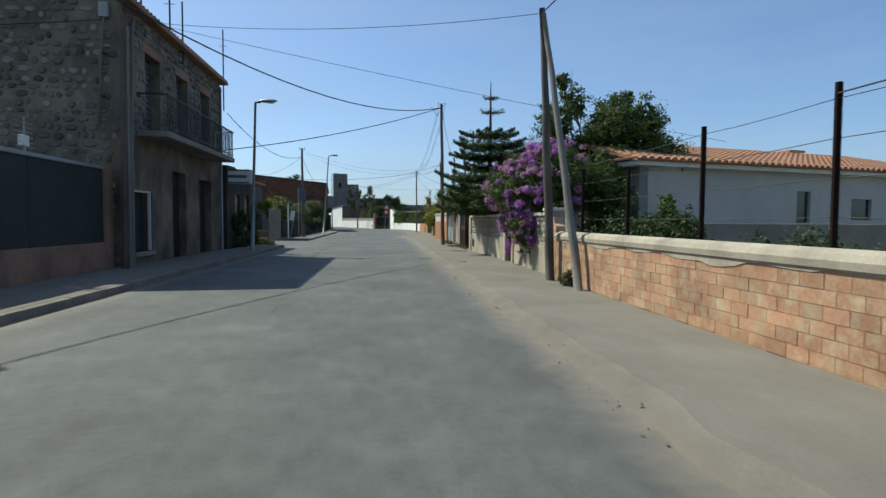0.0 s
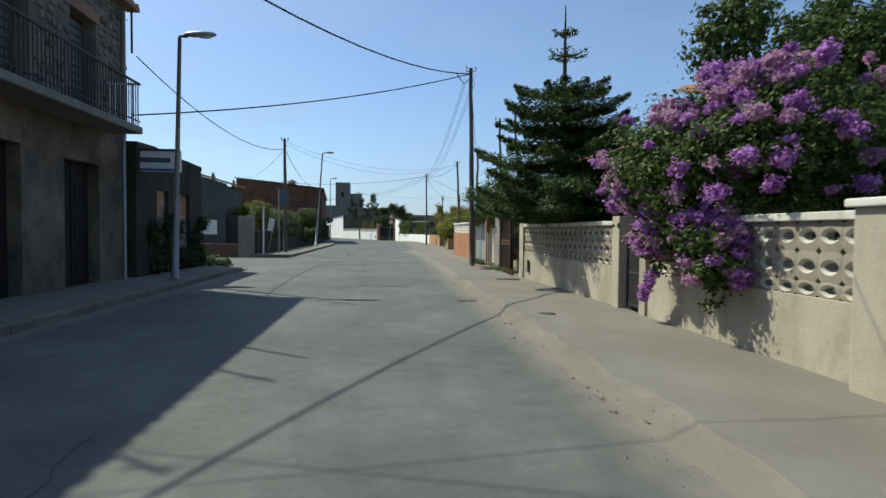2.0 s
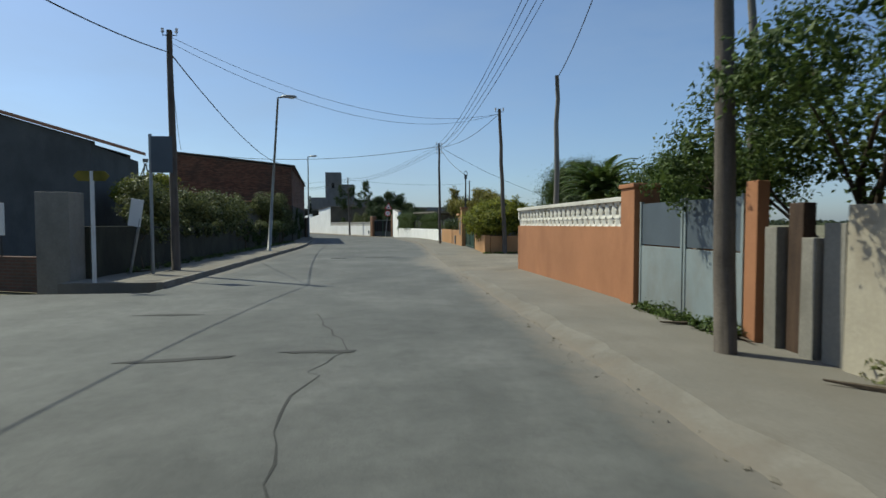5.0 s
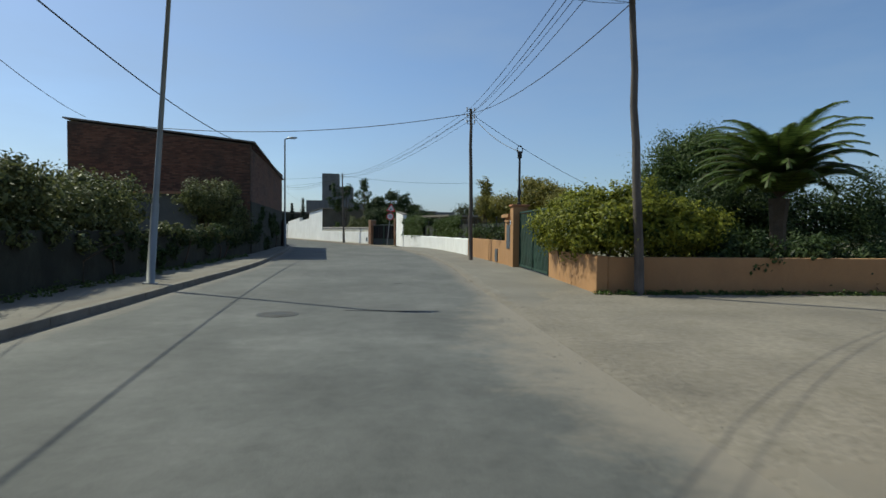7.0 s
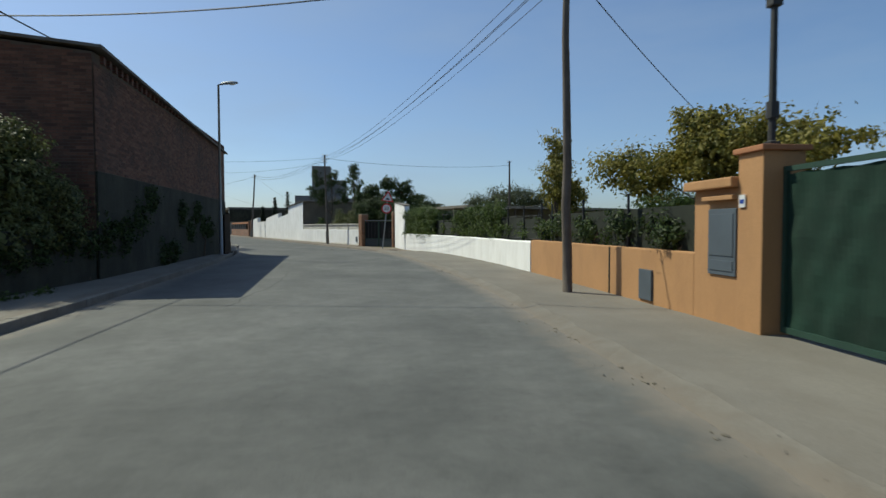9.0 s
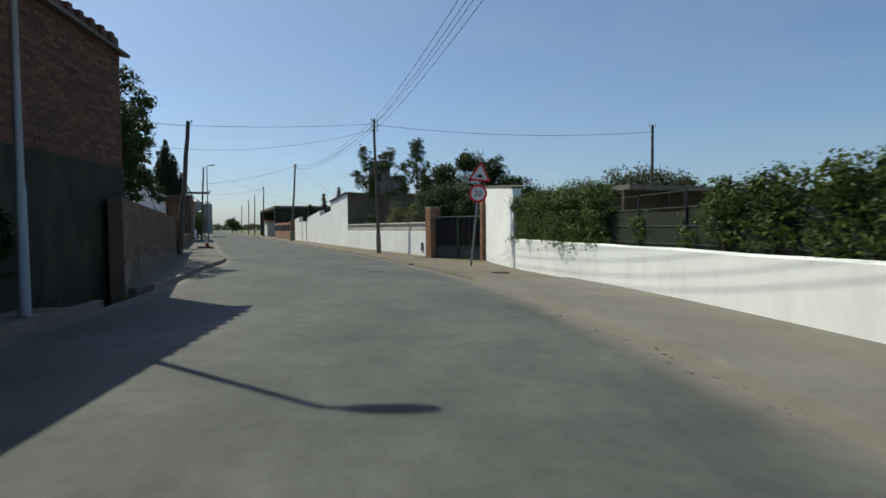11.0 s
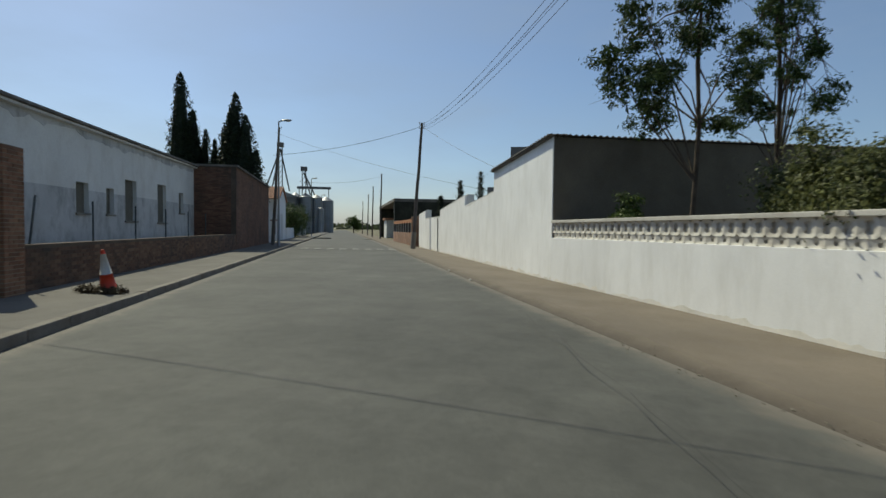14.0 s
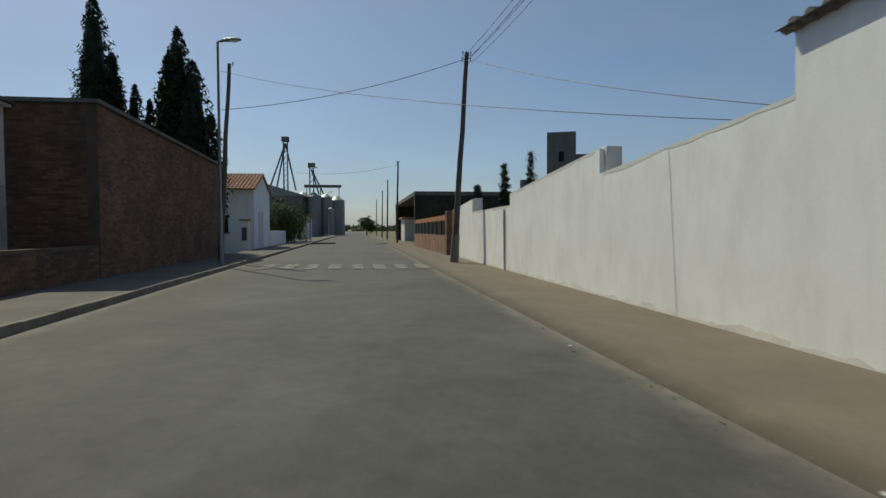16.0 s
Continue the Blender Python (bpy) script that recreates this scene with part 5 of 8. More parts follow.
brick_pillar(pose(*plan2(0.02, -17.05), 0, 0, 0, 22), 0.55, 0.72, 2.36, "broad red brick gate pillar, weathered", -0.5)
brick_pillar(pose(0.95, 95.6, 0, 0, 0, 10), 0.4, 0.4, 2.5, "red brick gate pillar against a whitewashed wall", -0.5)
m, L = run((0.98, 96.05, -0.25), plan2(0.25, -17.07))
g2 = thing("iron_gate", m, "wide dark green iron gate with a mesh panel", "gate")
for y0, y1 in ((0.05, L / 2 - 0.02), (L / 2 + 0.02, L - 0.05)):
    fr = part("leaf_frame", boxm(0, 0.05, y0, y0 + 0.05, -0.02, 2.05), "green_paint", g2)
    part("frame_bar", boxm(0, 0.05, y1 - 0.05, y1, -0.02, 2.05), "green_paint", fr)
    for z in (-0.02, 0.62):
        part("frame_bar", boxm(0.004, 0.046, y0 + 0.05, y1 - 0.05, z, z + 0.05), "green_paint", fr)
    part("top_rail", boxm(-0.006, 0.056, y0, y1, 2.05, 2.1), "galv", fr, "pale worn top rail")
    part("sheet", boxm(0.02, 0.03, y0 + 0.05, y1 - 0.05, 0.03, 0.62), "slate_dark", fr)
    part("netting", boxm(0.04, 0.046, y0 + 0.05, y1 - 0.05, 0.67, 1.96), "black", fr, "dark screening net")
    for k in range(1, 4):
        y = y0 + (y1 - y0) * k / 4
        part("bar", boxm(0.015, 0.035, y, y + 0.02, 0.67, 2.0), "dark_iron", fr)

# ---- second street, right side ----
bwl = block_wall(plan2(0.1, -16.35), plan2(-0.4, -0.6), -0.14, 1.1, PATTERN_X, 0.3, "white_wash", "white_block", "long whitewashed wall with a pierced block band along its top", thick=0.2, closed=True)
bx = thing("meter_box", at2(0.03, -15.85, 0.1), "small grey meter box at the foot of the white wall", "meter box")
part("door", boxm(0, 0.05, 0, 0.3, 0, 0.42, 0.008), "slate_blue", bx)

ragged_strip("foot_stain", bwl, -0.002, 0.0, 15.5, -0.18, 0.1, 33, "splash")

gb_ = thing("gabled_store", STREET2, "whitewashed store with a corrugated roof and a blank street wall", "building")
prof = [(-0.6, -0.3), (-0.6, 4.0), (5.8, 3.62), (5.8, -0.3)]
part("street_wall", outline_wall(prof, -0.4, -0.1), "white_wash", gb_)
# End turned from the sun: coloured dark, unlike the whitewashed street wall.
end = boxm(-0.37, 16, -0.63, -0.603, -0.3, 3.99)
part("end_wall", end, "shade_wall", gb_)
part("back_wall", boxm(-0.095, 16, 5.5, 5.8, -0.3, 3.6), "plaster_grey", gb_)
verts, faces = [], []
nx = 90
for j, (y, z) in enumerate(((-0.72, 4.05), (5.95, 3.64))):
    for i in range(nx * 4 + 1):
        x = -0.55 + 17 * i / (nx * 4)
        verts.append((x, y, z + 0.028 * math.sin(i * math.pi / 2)))
w_ = nx * 4 + 1
faces = [(i, i + 1, w_ + i + 1, w_ + i) for i in range(nx * 4)]
rf = from_faces("roof", verts, faces, "fibro", gb_, "corrugated fibre-cement roof")
rf.modifiers.new("thick", "SOLIDIFY").thickness = 0.02
# tile edge along the street top
for k in range(26):
    y = -0.55 + k * 0.246
    z = 4.03 - (y + 0.6) * 0.0594
    part("edge_tile", tubem([(-0.52, y + 0.12, z), (0.1, y + 0.12, z + 0.02)], 0.075, 8), "fibro", gb_, "")
sw = thing("stepped_wall", STREET2, "long stepped whitewashed wall, stained near its foot", "garden wall")
for a, b, za, zb in ((5.8, 11.2, 2.86, 2.47), (11.2, 18.3, 3.0, 2.49), (18.3, 24.6, 2.12, 2.1), (24.6, 27.9, 2.66, 2.45)):
    part("panel", outline_wall([(a, -0.3), (b, -0.3), (b, zb), (a, za)], -0.4, -0.15), "white_wash", sw)
for s in (11.2, 24.6):
    part("pier", boxm(-0.3, 0.05, s - 0.13, s + 0.1, -0.3, 3.05 if s < 20 else 2.7, 0.02), "white_aged", sw)
for a, b, z in ((5.8, 11.0, 2.86), (11.4, 18.3, 3.0), (18.3, 24.4, 2.12)):
    ragged_strip("top_stain", sw, -0.401, a, b, z, 0.07, int(a * 7), "white_aged", {5.8: -0.072, 11.4: -0.0718, 18.3: -0.003}[a], True)
ragged_strip("foot_stain", sw, -0.402, 5.8, 27.8, -0.16, 0.12, 31, "splash")
ragged_strip("foot_stain", gb_, -0.402, -0.6, 5.8, -0.18, 0.11, 32, "splash")
pp = thing("wall_pipe", at2(-0.44, 18.9, -0.1), "thin grey pipe on the white wall", "pipe")
part("pipe", tubem([(0, 0, 0), (0, 0, 2.1)], 0.03, 8), "galv", pp, "", True)

brick_pillar(at2(-0.6, 30.6), 0.5, 0.5, 2.35, "red brick gate pillar at a yard entrance")
brick_pillar(at2(-0.6, 28.2), 0.5, 0.5, 2.35, "red brick gate pillar at a yard entrance")
fb = thing("brick_low_wall", at2(-0.6, 31.1), "low orange brick yard wall with a timber fence on it", "garden wall")
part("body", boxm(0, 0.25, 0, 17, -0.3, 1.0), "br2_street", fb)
part("fence_rail", boxm(0.05, 0.15, 0, 17, 1.85, 2.15), "terracotta", fb)
for k in range(9):
    part("fence_post", boxm(0.05, 0.15, k * 2.1, k * 2.1 + 0.1, 1.0, 1.9), "wood_door", fb)
fs = thing("steel_shed", at2(0.4, 58), "large dark open-sided steel shed", "shed")
part("roof", outline_wall([(0, 4.9), (30, 4.9), (30, 5.3), (0, 5.3)], 0, 22), "fibro", fs)
part("front_panel", boxm(0, 22, 0, 0.2, 2.4, 4.9), "plaster_dark", fs)
for x in (0, 5.5, 11, 16.5, 21.8):
    part("column", boxm(x, x + 0.25, 0.25, 0.5, -0.3, 4.9), "galv", fs)
part("back_wall", boxm(0, 22, 29, 29.2, -0.3, 4.9), "plaster_dark", fs)

# ---- first street, left side ----
hs = thing("stone_house", pose(0, 0, 0), "two-storey rubble stone house with flaking plaster and a long balcony", "house")
DOORS = [(16.1, 17.3, 0.45, 2.05), (18.85, 20.05, 0.1, 2.75), (21.35, 22.7, 0.1, 2.68)]
BALC = [(17.0, 18.0, 3.6, 5.7), (19.3, 20.3, 3.6, 5.7), (21.6, 22.6, 3.6, 5.7)]
part("front_wall_lower", pierced(-6.9, -6.5, 15.5, 24.0, -0.2, 3.45, DOORS), "plaster_old", hs, "blotched ochre plaster wall")
up = part("front_wall_upper", pierced(-6.9, -6.49, 15.5, 24.0, 3.45, 6.6, BALC), "old_mortar", hs, "rubble stone wall")
rubble_face(up, lambda d, u, z: (-6.49 + d, 15.5 + u, z), 8.5, 3.5, lambda u: 6.55, 4, [(a - 15.5, b - 15.5, c, d) for a, b, c, d in BALC])
gw = part("side_wall", boxm(-16.4, -6.9, 15.5, 15.9, -0.2, 6.6), "old_mortar", hs, "rubble stone gable wall")
part("gable_top", extrude_profile([(-16.4, 6.6), (-6.9, 6.6), (-16.4, 8.1)], 15.5, 15.9), "old_mortar", hs)
rubble_face(gw, lambda d, u, z: (-6.5 - u, 15.5 - d, z), 9.9, 0.0, lambda u: 6.45 + 0.158 * u, 5)
part("far_wall", outline_wall([(0, -0.2), (9.5, -0.2), (9.5, 8.1), (0, 6.6)], 0, 0.4), "rubble", hs).matrix_basis = pose(-6.9, 23.6, 0, 0, 0, 90)
part("back_wall", boxm(-16.8, -16.4, 15.5, 24.0, -0.2, 8.0), "rubble", hs)
part("floor", boxm(-16.4, -6.9, 15.9, 23.6, 3.3, 3.5), "black", hs)
for y0, y1, z0, z1 in DOORS[1:]:
    d = part("door", boxm(-6.8, -6.74, y0, y1, z0, z1), "dark_door", hs, "old dark wooden street door")
    part("leaf_edge", boxm(-6.74, -6.72, (y0 + y1) / 2 - 0.02, (y0 + y1) / 2 + 0.02, z0, z1), "dark_door", d)
    for k in range(3):
        zz = z0 + 0.2 + k * 0.72
        part("panel", boxm(-6.74, -6.725, y0 + 0.12, (y0 + y1) / 2 - 0.12, zz, zz + 0.5, 0.005), "dark_door", d)
        part("panel", boxm(-6.74, -6.725, (y0 + y1) / 2 + 0.12, y1 - 0.12, zz, zz + 0.5, 0.005), "dark_door", d)
y0, y1, z0, z1 = DOORS[0]
wf = part("window", boxm(-6.78, -6.74, y0, y1, z0, z1), "dark_sheet", hs, "ground-floor shop window with a pale frame")
for a in ((y0, y0 + 0.05, z0, z1 - 0.05), (y1 - 0.05, y1, z0, z1 - 0.05), (y0, y1, z1 - 0.05, z1)):
    part("frame", boxm(-6.6, -6.53, *a), "white_paint", wf)
for y0, y1, z0, z1 in BALC:
    d = part("balcony_door", boxm(-6.82, -6.76, y0, y1, z0, z1), "wood_door", hs, "grey shuttered balcony door")
    for k in range(12):
        part("slat", boxm(-6.76, -6.74, y0 + 0.08, y1 - 0.08, z0 + 0.15 + k * 0.16, z0 + 0.26 + k * 0.16), "slate_blue", d)
    part("lintel", boxm(-6.5, -6.465, y0 - 0.15, y1 + 0.15, z1, z1 + 0.22, 0.01), "plaster_pink", hs, "flat brick lintel")
for y0, y1, z0, z1 in DOORS:
    part("threshold", boxm(-6.9, -6.42, y0 - 0.05, y1 + 0.05, z0 - 0.12, z0, 0.01), "concrete", hs)
part("balcony_slab", boxm(-6.5, -5.72, 16.4, 23.05, 3.42, 3.58, 0.03), "concrete", hs, "stained concrete balcony slab")
rail = part("balcony_rail", boxm(-5.78, -5.74, 16.45, 23.0, 4.5, 4.54), "dark_iron", hs, "dark wrought-iron balcony railing")
part("end_rail", boxm(-6.49, -5.78, 22.96, 23.0, 4.5, 4.54), "white_paint", rail)
part("end_rail", boxm(-6.49, -5.78, 16.45, 16.49, 4.5, 4.54), "dark_iron", rail)
part("lower_rail", boxm(-5.775, -5.745, 16.45, 23.0, 3.68, 3.7), "dark_iron", rail)
for k in range(59):
    y = 16.5 + k * 0.11
    part("baluster", boxm(-5.768, -5.752, y, y + 0.016, 3.58, 4.5), "dark_iron", rail)
for k in range(6):
    x = -6.4 + k * 0.12
    part("baluster", boxm(x, x + 0.016, 22.972, 22.988, 3.58, 4.5), "white_paint", rail)
tile_roof(hs, pose(-6.28, 24.2, 6.62, 0, 0, 180), 8.9, 10.3, 1.65, 0.03)
part("eave", boxm(-6.5, -6.2, 15.4, 24.1, 6.5, 6.6), "plaster_pink", hs, "thin brick eave course")
dp = thing("downpipe", pose(-6.42, 15.75, 0), "pale drain pipe down the corner of the stone house", "pipe")
part("pipe", tubem([(0.06, 0.3, 6.3), (0.06, 0.2, 5.9), (0.06, 0.05, 3.4), (0.06, 0.0, 0.1)], 0.04, 8), "concrete_pole", dp, "", True)
dp = thing("downpipe", pose(-6.42, 23.55, 0), "pale drain pipe down the far corner of the stone house", "pipe")
part("pipe", tubem([(0.06, 0, 6.3), (0.06, 0, 0.1)], 0.05, 8), "galv", dp, "", True)

cd = thing("wall_conduit", pose(-6.75, 15.4, 0), "pale conduit and meter box high on the stone gable", "pipe")
part("pipe", tubem([(0, 0, 6.1), (-0.05, 0.0, 5.9), (-0.18, 0.0, 3.55), (-0.26, 0.0, 3.4)], 0.03, 8), "concrete_pole", cd, "", True)
part("junction_box", boxm(-0.12, 0.1, -0.06, 0.06, 6.05, 6.4, 0.01), "galv", cd)
for z in (4.2, 5.2):
    part("clip", boxm(-0.17 + 0.055 * (z - 3.6), -0.07 + 0.055 * (z - 3.6), -0.035, 0.08, z, z + 0.03), "dark_iron", cd)
wire((-6.8, 15.38, 6.0), (-13.0, 15.38, 5.7), 0.12, 0.012, "black cable clipped along the stone gable", "wall_cable")
wire((-6.36, 15.9, 6.25), (-6.36, 23.8, 6.2), 0.15, 0.01, "black cable slung under the eaves", "wall_cable")
ms = thing("roof_mast", pose(-6.5, 19.6, 6.1), "thin dark iron mast bracketed to the eaves", "antenna")
part("mast", tubem([(0.12, 0, 0), (0.12, 0, 1.9)], 0.025, 6), "dark_iron", ms)
part("bracket", boxm(0.0, 0.14, -0.02, 0.02, 0.02, 0.06), "dark_iron", ms)
part("bracket", boxm(0.0, 0.14, -0.02, 0.02, 0.36, 0.4), "dark_iron", ms)

yd = thing("yard_fence", pose(-6.7, -8, 0), "yard fence of dark sheets above a low pink rendered wall", "fence")
part("base", boxm(-0.25, 0, 0, 23.3, -0.2, 0.75, 0.02), "plaster_pink", yd)
for k in range(8):
    part("sheet", boxm(-0.08, -0.05, k * 2.9, k * 2.9 + 2.86, 0.75, 2.45), "dark_sheet", yd)
part("top_strip", boxm(-0.12, -0.01, 0, 23.3, 2.45, 2.53, 0.01), "galv", yd)
part("end_post", boxm(-0.3, 0.03, 23.1, 23.45, -0.2, 2.5, 0.02), "plaster_pink", yd)

BRICK_INFILL = unit("brick", boxm(-0.01, 0.014, 0, 1, 0, 0.08), "brick_piece")
rn = thing("ruined_house", pose(0, 0, 0), "roofless blackened house with its openings bricked up", "house")
HOLES = [(25.3, 26.1, 0.5, 2.35), (26.9, 27.8, 0.5, 2.35)]
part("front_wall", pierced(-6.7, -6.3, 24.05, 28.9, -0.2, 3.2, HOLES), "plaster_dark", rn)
part("top_course", outline_wall([(24.05, 3.2), (28.9, 3.2), (28.9, 3.32), (27.6, 3.36), (26.0, 3.34), (25.2, 3.45), (24.05, 3.42)], -6.7, -6.28), "plaster_dark", rn)
for y0, y1, z0, z1 in HOLES:
    b = part("brick_infill", boxm(-6.62, -6.42, y0, y1, 1.6, z1), "brick_piece", rn, "patch of orange brick infill")
    part("rubble_infill", boxm(-6.62, -6.4, y0, y1, z0, 1.6), "rubble", b)
    brick_faces(b, -6.42, y0 + 0.02, y1 - 0.02, 1.62, z1 - 0.02, 0.27, 0.09, BRICK_INFILL)
part("side_wall", boxm(-15, -6.7, 28.5, 28.9, -0.2, 3.1), "plaster_dark", rn)
part("back_wall", boxm(-15.4, -15, 24.05, 28.9, -0.2, 3.1), "plaster_dark", rn)
sg = thing("lightbox_sign", pose(-6.48, 24.38, 2.72), "white and blue shop lightbox sign on the ruined house", "sign")
part("case", boxm(0.05, 1.1, -0.1, 0.1, 0, 0.55, 0.015), "white_paint", sg)
part("lettering", boxm(0.14, 0.9, -0.106, -0.1, 0.22, 0.34), "slate_blue", sg, "dark unreadable lettering")
part("blue_band", boxm(0.06, 0.99, -0.105, -0.1, 0.02, 0.07), "blue_paint", sg)
part("frame", boxm(0.04, 1.01, -0.108, -0.1, 0.5, 0.56), "dark_iron", sg)
part("bracket", boxm(0, 0.06, -0.03, 0.03, 0.2, 0.4), "dark_iron", sg)

gh = thing("grey_house", pose(0, 0, 0), "plain grey rendered house end with a sloping roofline", "house")
part("front_wall", outline_wall([(-20.5, -0.2), (-10.2, -0.2), (-10.2, 4.15), (-20.5, 7.2)], 0, 0.3), "plaster_grey", gh).matrix_basis = Matrix(((0, 1, 0, 0), (1, 0, 0, 46.0), (0, 0, 1, 0), (0, 0, 0, 1)))
part("street_wall", outline_wall([(46.3, -0.2), (49.8, -0.2), (49.8, 3.85), (46.3, 4.0)], -10.5, -10.2), "plaster_grey", gh)
part("back_wall", outline_wall([(-20.5, -0.2), (-10.5, -0.2), (-10.5, 4.1), (-20.5, 7.1)], 0, 0.3), "plaster_grey", gh).matrix_basis = Matrix(((0, 1, 0, 0), (1, 0, 0, 49.5), (0, 0, 1, 0), (0, 0, 0, 1)))
part("roof", outline_wall([(-20.7, 7.26), (-9.95, 4.1), (-9.95, 4.22), (-20.7, 7.38)], 45.85, 49.9).copy(), "tile", gh).matrix_basis = Matrix(((0, 1, 0, 0), (1, 0, 0, 0), (0, 0, 1, 0), (0, 0, 0, 1)))
w = part("window", boxm(-14.65, -13.75, 45.95, 45.99, 1.9, 3.05), "glass", gh, "dark barred window")
part("sill", boxm(-14.75, -13.65, 45.9, 45.99, 1.82, 1.9), "concrete", w)
for x in (-14.65, -14.23, -13.8):
    part("frame", boxm(x, x + 0.05, 45.92, 45.95, 1.9, 3.05), "wood_door", w)
part("curtain", boxm(-14.18, -13.98, 45.938, 45.946, 1.95, 2.75), "dado", w, "pale curtain behind the pane")
rng = np.random.default_rng(16)
hedge("plot_shrubs", pose(-14.6, 42.8, 0), [(x, 0.3 * rng.random(), 0.75 + 0.35 * rng.random(), 0.5, 0.5, 0.5) for x in np.arange(0, 2.6, 0.4)], 4200, 0.09, "leaf_dark", 112, "dark shrubs behind the low brick plot wall", "shrubs")
pq = thing("notice_board", pose(-9.6, 39.28, 1.05, 0, 0, -20), "white notice board with faint print above a plot wall", "sign")
part("board", boxm(0, 0.95, 0, 0.03, 0, 0.72, 0.005), "white_paint", pq)
for x in (0.12, 0.8):
    part("post", boxm(x, x + 0.025, 0.03, 0.055, -0.7, 0.7), "dark_iron", pq)
for k in range(4):
    part("line", boxm(0.1, 0.5 + 0.06 * (k % 3), -0.005, 0, 0.14 + 0.13 * k, 0.19 + 0.13 * k), "petal_pink" if k == 3 else "galv", pq)
m, L = run((-14.2, 41.4), (-7.4, 38.4))
lb = thing("brick_plot_wall", m, "low red brick plot wall before the grey house", "garden wall")
part("body", boxm(-0.2, 0, 0, L, -0.2, 0.58, 0.01), "plot_brick", lb)
pillar(pose(-7.35, 37.7, 0), 0.65, 0.6, 1.95, "concrete", "broad weathered concrete pillar at the plot corner", None)

vw = thing("plot_wall", pose(-6.6, 38.3, 0), "blackened rendered wall along the pavement", "garden wall")
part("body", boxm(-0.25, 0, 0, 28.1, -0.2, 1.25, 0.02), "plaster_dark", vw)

# brick warehouse
wh = thing("warehouse", pose(0, 0, 0), "long red brick warehouse with a blackened plastered base", "warehouse")
m, L = run((-6.6, 66.4), (-7.76, 81.6))
wsw = part("street_wall", boxm(-0.3, 0, 0, L, -0.2, 5.3, 0, m), "wh_joint", wh)
brick_facing(wsw, lambda d, u, z: tuple(m @ Vector((d, u - 0.3, z))), L + 0.3, 2.62, lambda u: 5.1, 3, "wh_brick", near=(0.0, 2.2))
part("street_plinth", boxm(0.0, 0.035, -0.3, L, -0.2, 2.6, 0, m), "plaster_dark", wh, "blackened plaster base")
part("front_wall", outline_wall([(-14.7, -0.2), (-6.6, -0.2), (-6.6, 5.3), (-14.3, 6.15), (-14.7, 6.17)], 0, 0.3), "wh_joint", wh).matrix_basis = Matrix(((0, 1, 0, 0), (1, 0, 0, 66.1), (0, 0, 1, 0), (0, 0, 0, 1)))
wfb = [o for o in wh.children if o.name.startswith("front_wall")][0]
fb_ = brick_facing(None, lambda d, u, z: (-6.6 - u, 66.1 - d, z), 8.1, 0.0, lambda u: 5.28 + 0.108 * min(u, 7.7), 4, "wh_brick")
fb_.parent = wfb
fb_.matrix_parent_inverse = wfb.matrix_basis.inverted()
part("far_wall", boxm(-14.7, -8.08, 81.3, 81.6, -0.2, 5.3), "wh_front", wh)
part("side_wall", boxm(-14.7, -14.4, 66.4, 81.3, -0.2, 6.1), "wh_street", wh)
bm = bmesh.new()
for v in ((-6.35, 66.0, 5.36), (-7.63, 81.8, 4.95), (-14.85, 81.8, 6.2), (-14.85, 66.0, 6.27)):
    bm.verts.new(v)
    bm.verts.new((v[0], v[1], v[2] + 0.07))
vv = list(bm.verts)
bm.faces.new((vv[1], vv[3], vv[5], vv[7]))
bm.faces.new((vv[0], vv[6], vv[4], vv[2]))
for k in range(4):
    a, b = 2 * k, (2 * k + 2) % 8
    bm.faces.new((vv[a], vv[b], vv[b + 1], vv[a + 1]))
bmesh.ops.recalc_face_normals(bm, faces=bm.faces)
part("roof", bm, "fibro", wh)
for k in range(40):
    y = 0.1 + k * (L - 0.2) / 40
    part("corbel_brick", boxm(0.0, 0.08, y, y + 0.14, 5.12, 5.3, 0, m), "wh_street", wh)
lt = thing("lean_to", pose(-14.5, 63.0, 0), "low lean-to with a tiled edge against the warehouse", "shed")
part("wall", boxm(0, 6.3, 0.4, 0.6, -0.2, 2.75), "plaster_grey", lt)
part("roof", boxm(-0.1, 6.4, 0.2, 3.0, 2.75, 2.85), "tile", lt)

# ---- second street, left side ----
l1 = thing("brick_street_wall", at2(-11.9, -31), "old brick street wall, patched and blackened", "garden wall")
part("body", boxm(-0.25, 0, 0, 20.3, -0.2, 1.95, 0.01), "wh_joint", l1)
brick_facing(l1, lambda d, u, z: (d, u, z), 20.3, 0.0, lambda u: 1.93, 5, "wall_brick", 0.28, 0.1, (8.0, 20.3))
part("render_patch", outline_wall([(0, -0.2), (20.3, -0.2), (20.3, 0.15), (18.7, 0.3), (17.6, 0.2), (15.5, 0.45), (14.2, 0.3), (13, 0.5), (11.2, 0.35), (10, 0.6), (7, 0.5), (4, 0.7), (0, 0.6)], 0, 0.02), "plaster_old", l1, "crumbling brown render")
brick_pillar(at2(-12.2, -11.15), 0.5, 0.6, 2.6, "square brick gate pillar", 0, True)
brick_pillar(at2(-12.2, -5.95), 0.5, 0.6, 2.6, "square brick gate pillar", 0, True)
ig = thing("mesh_gate", at2(-12.0, -10.5, 0.1), "grey tubular yard gate with thin wire mesh", "gate")
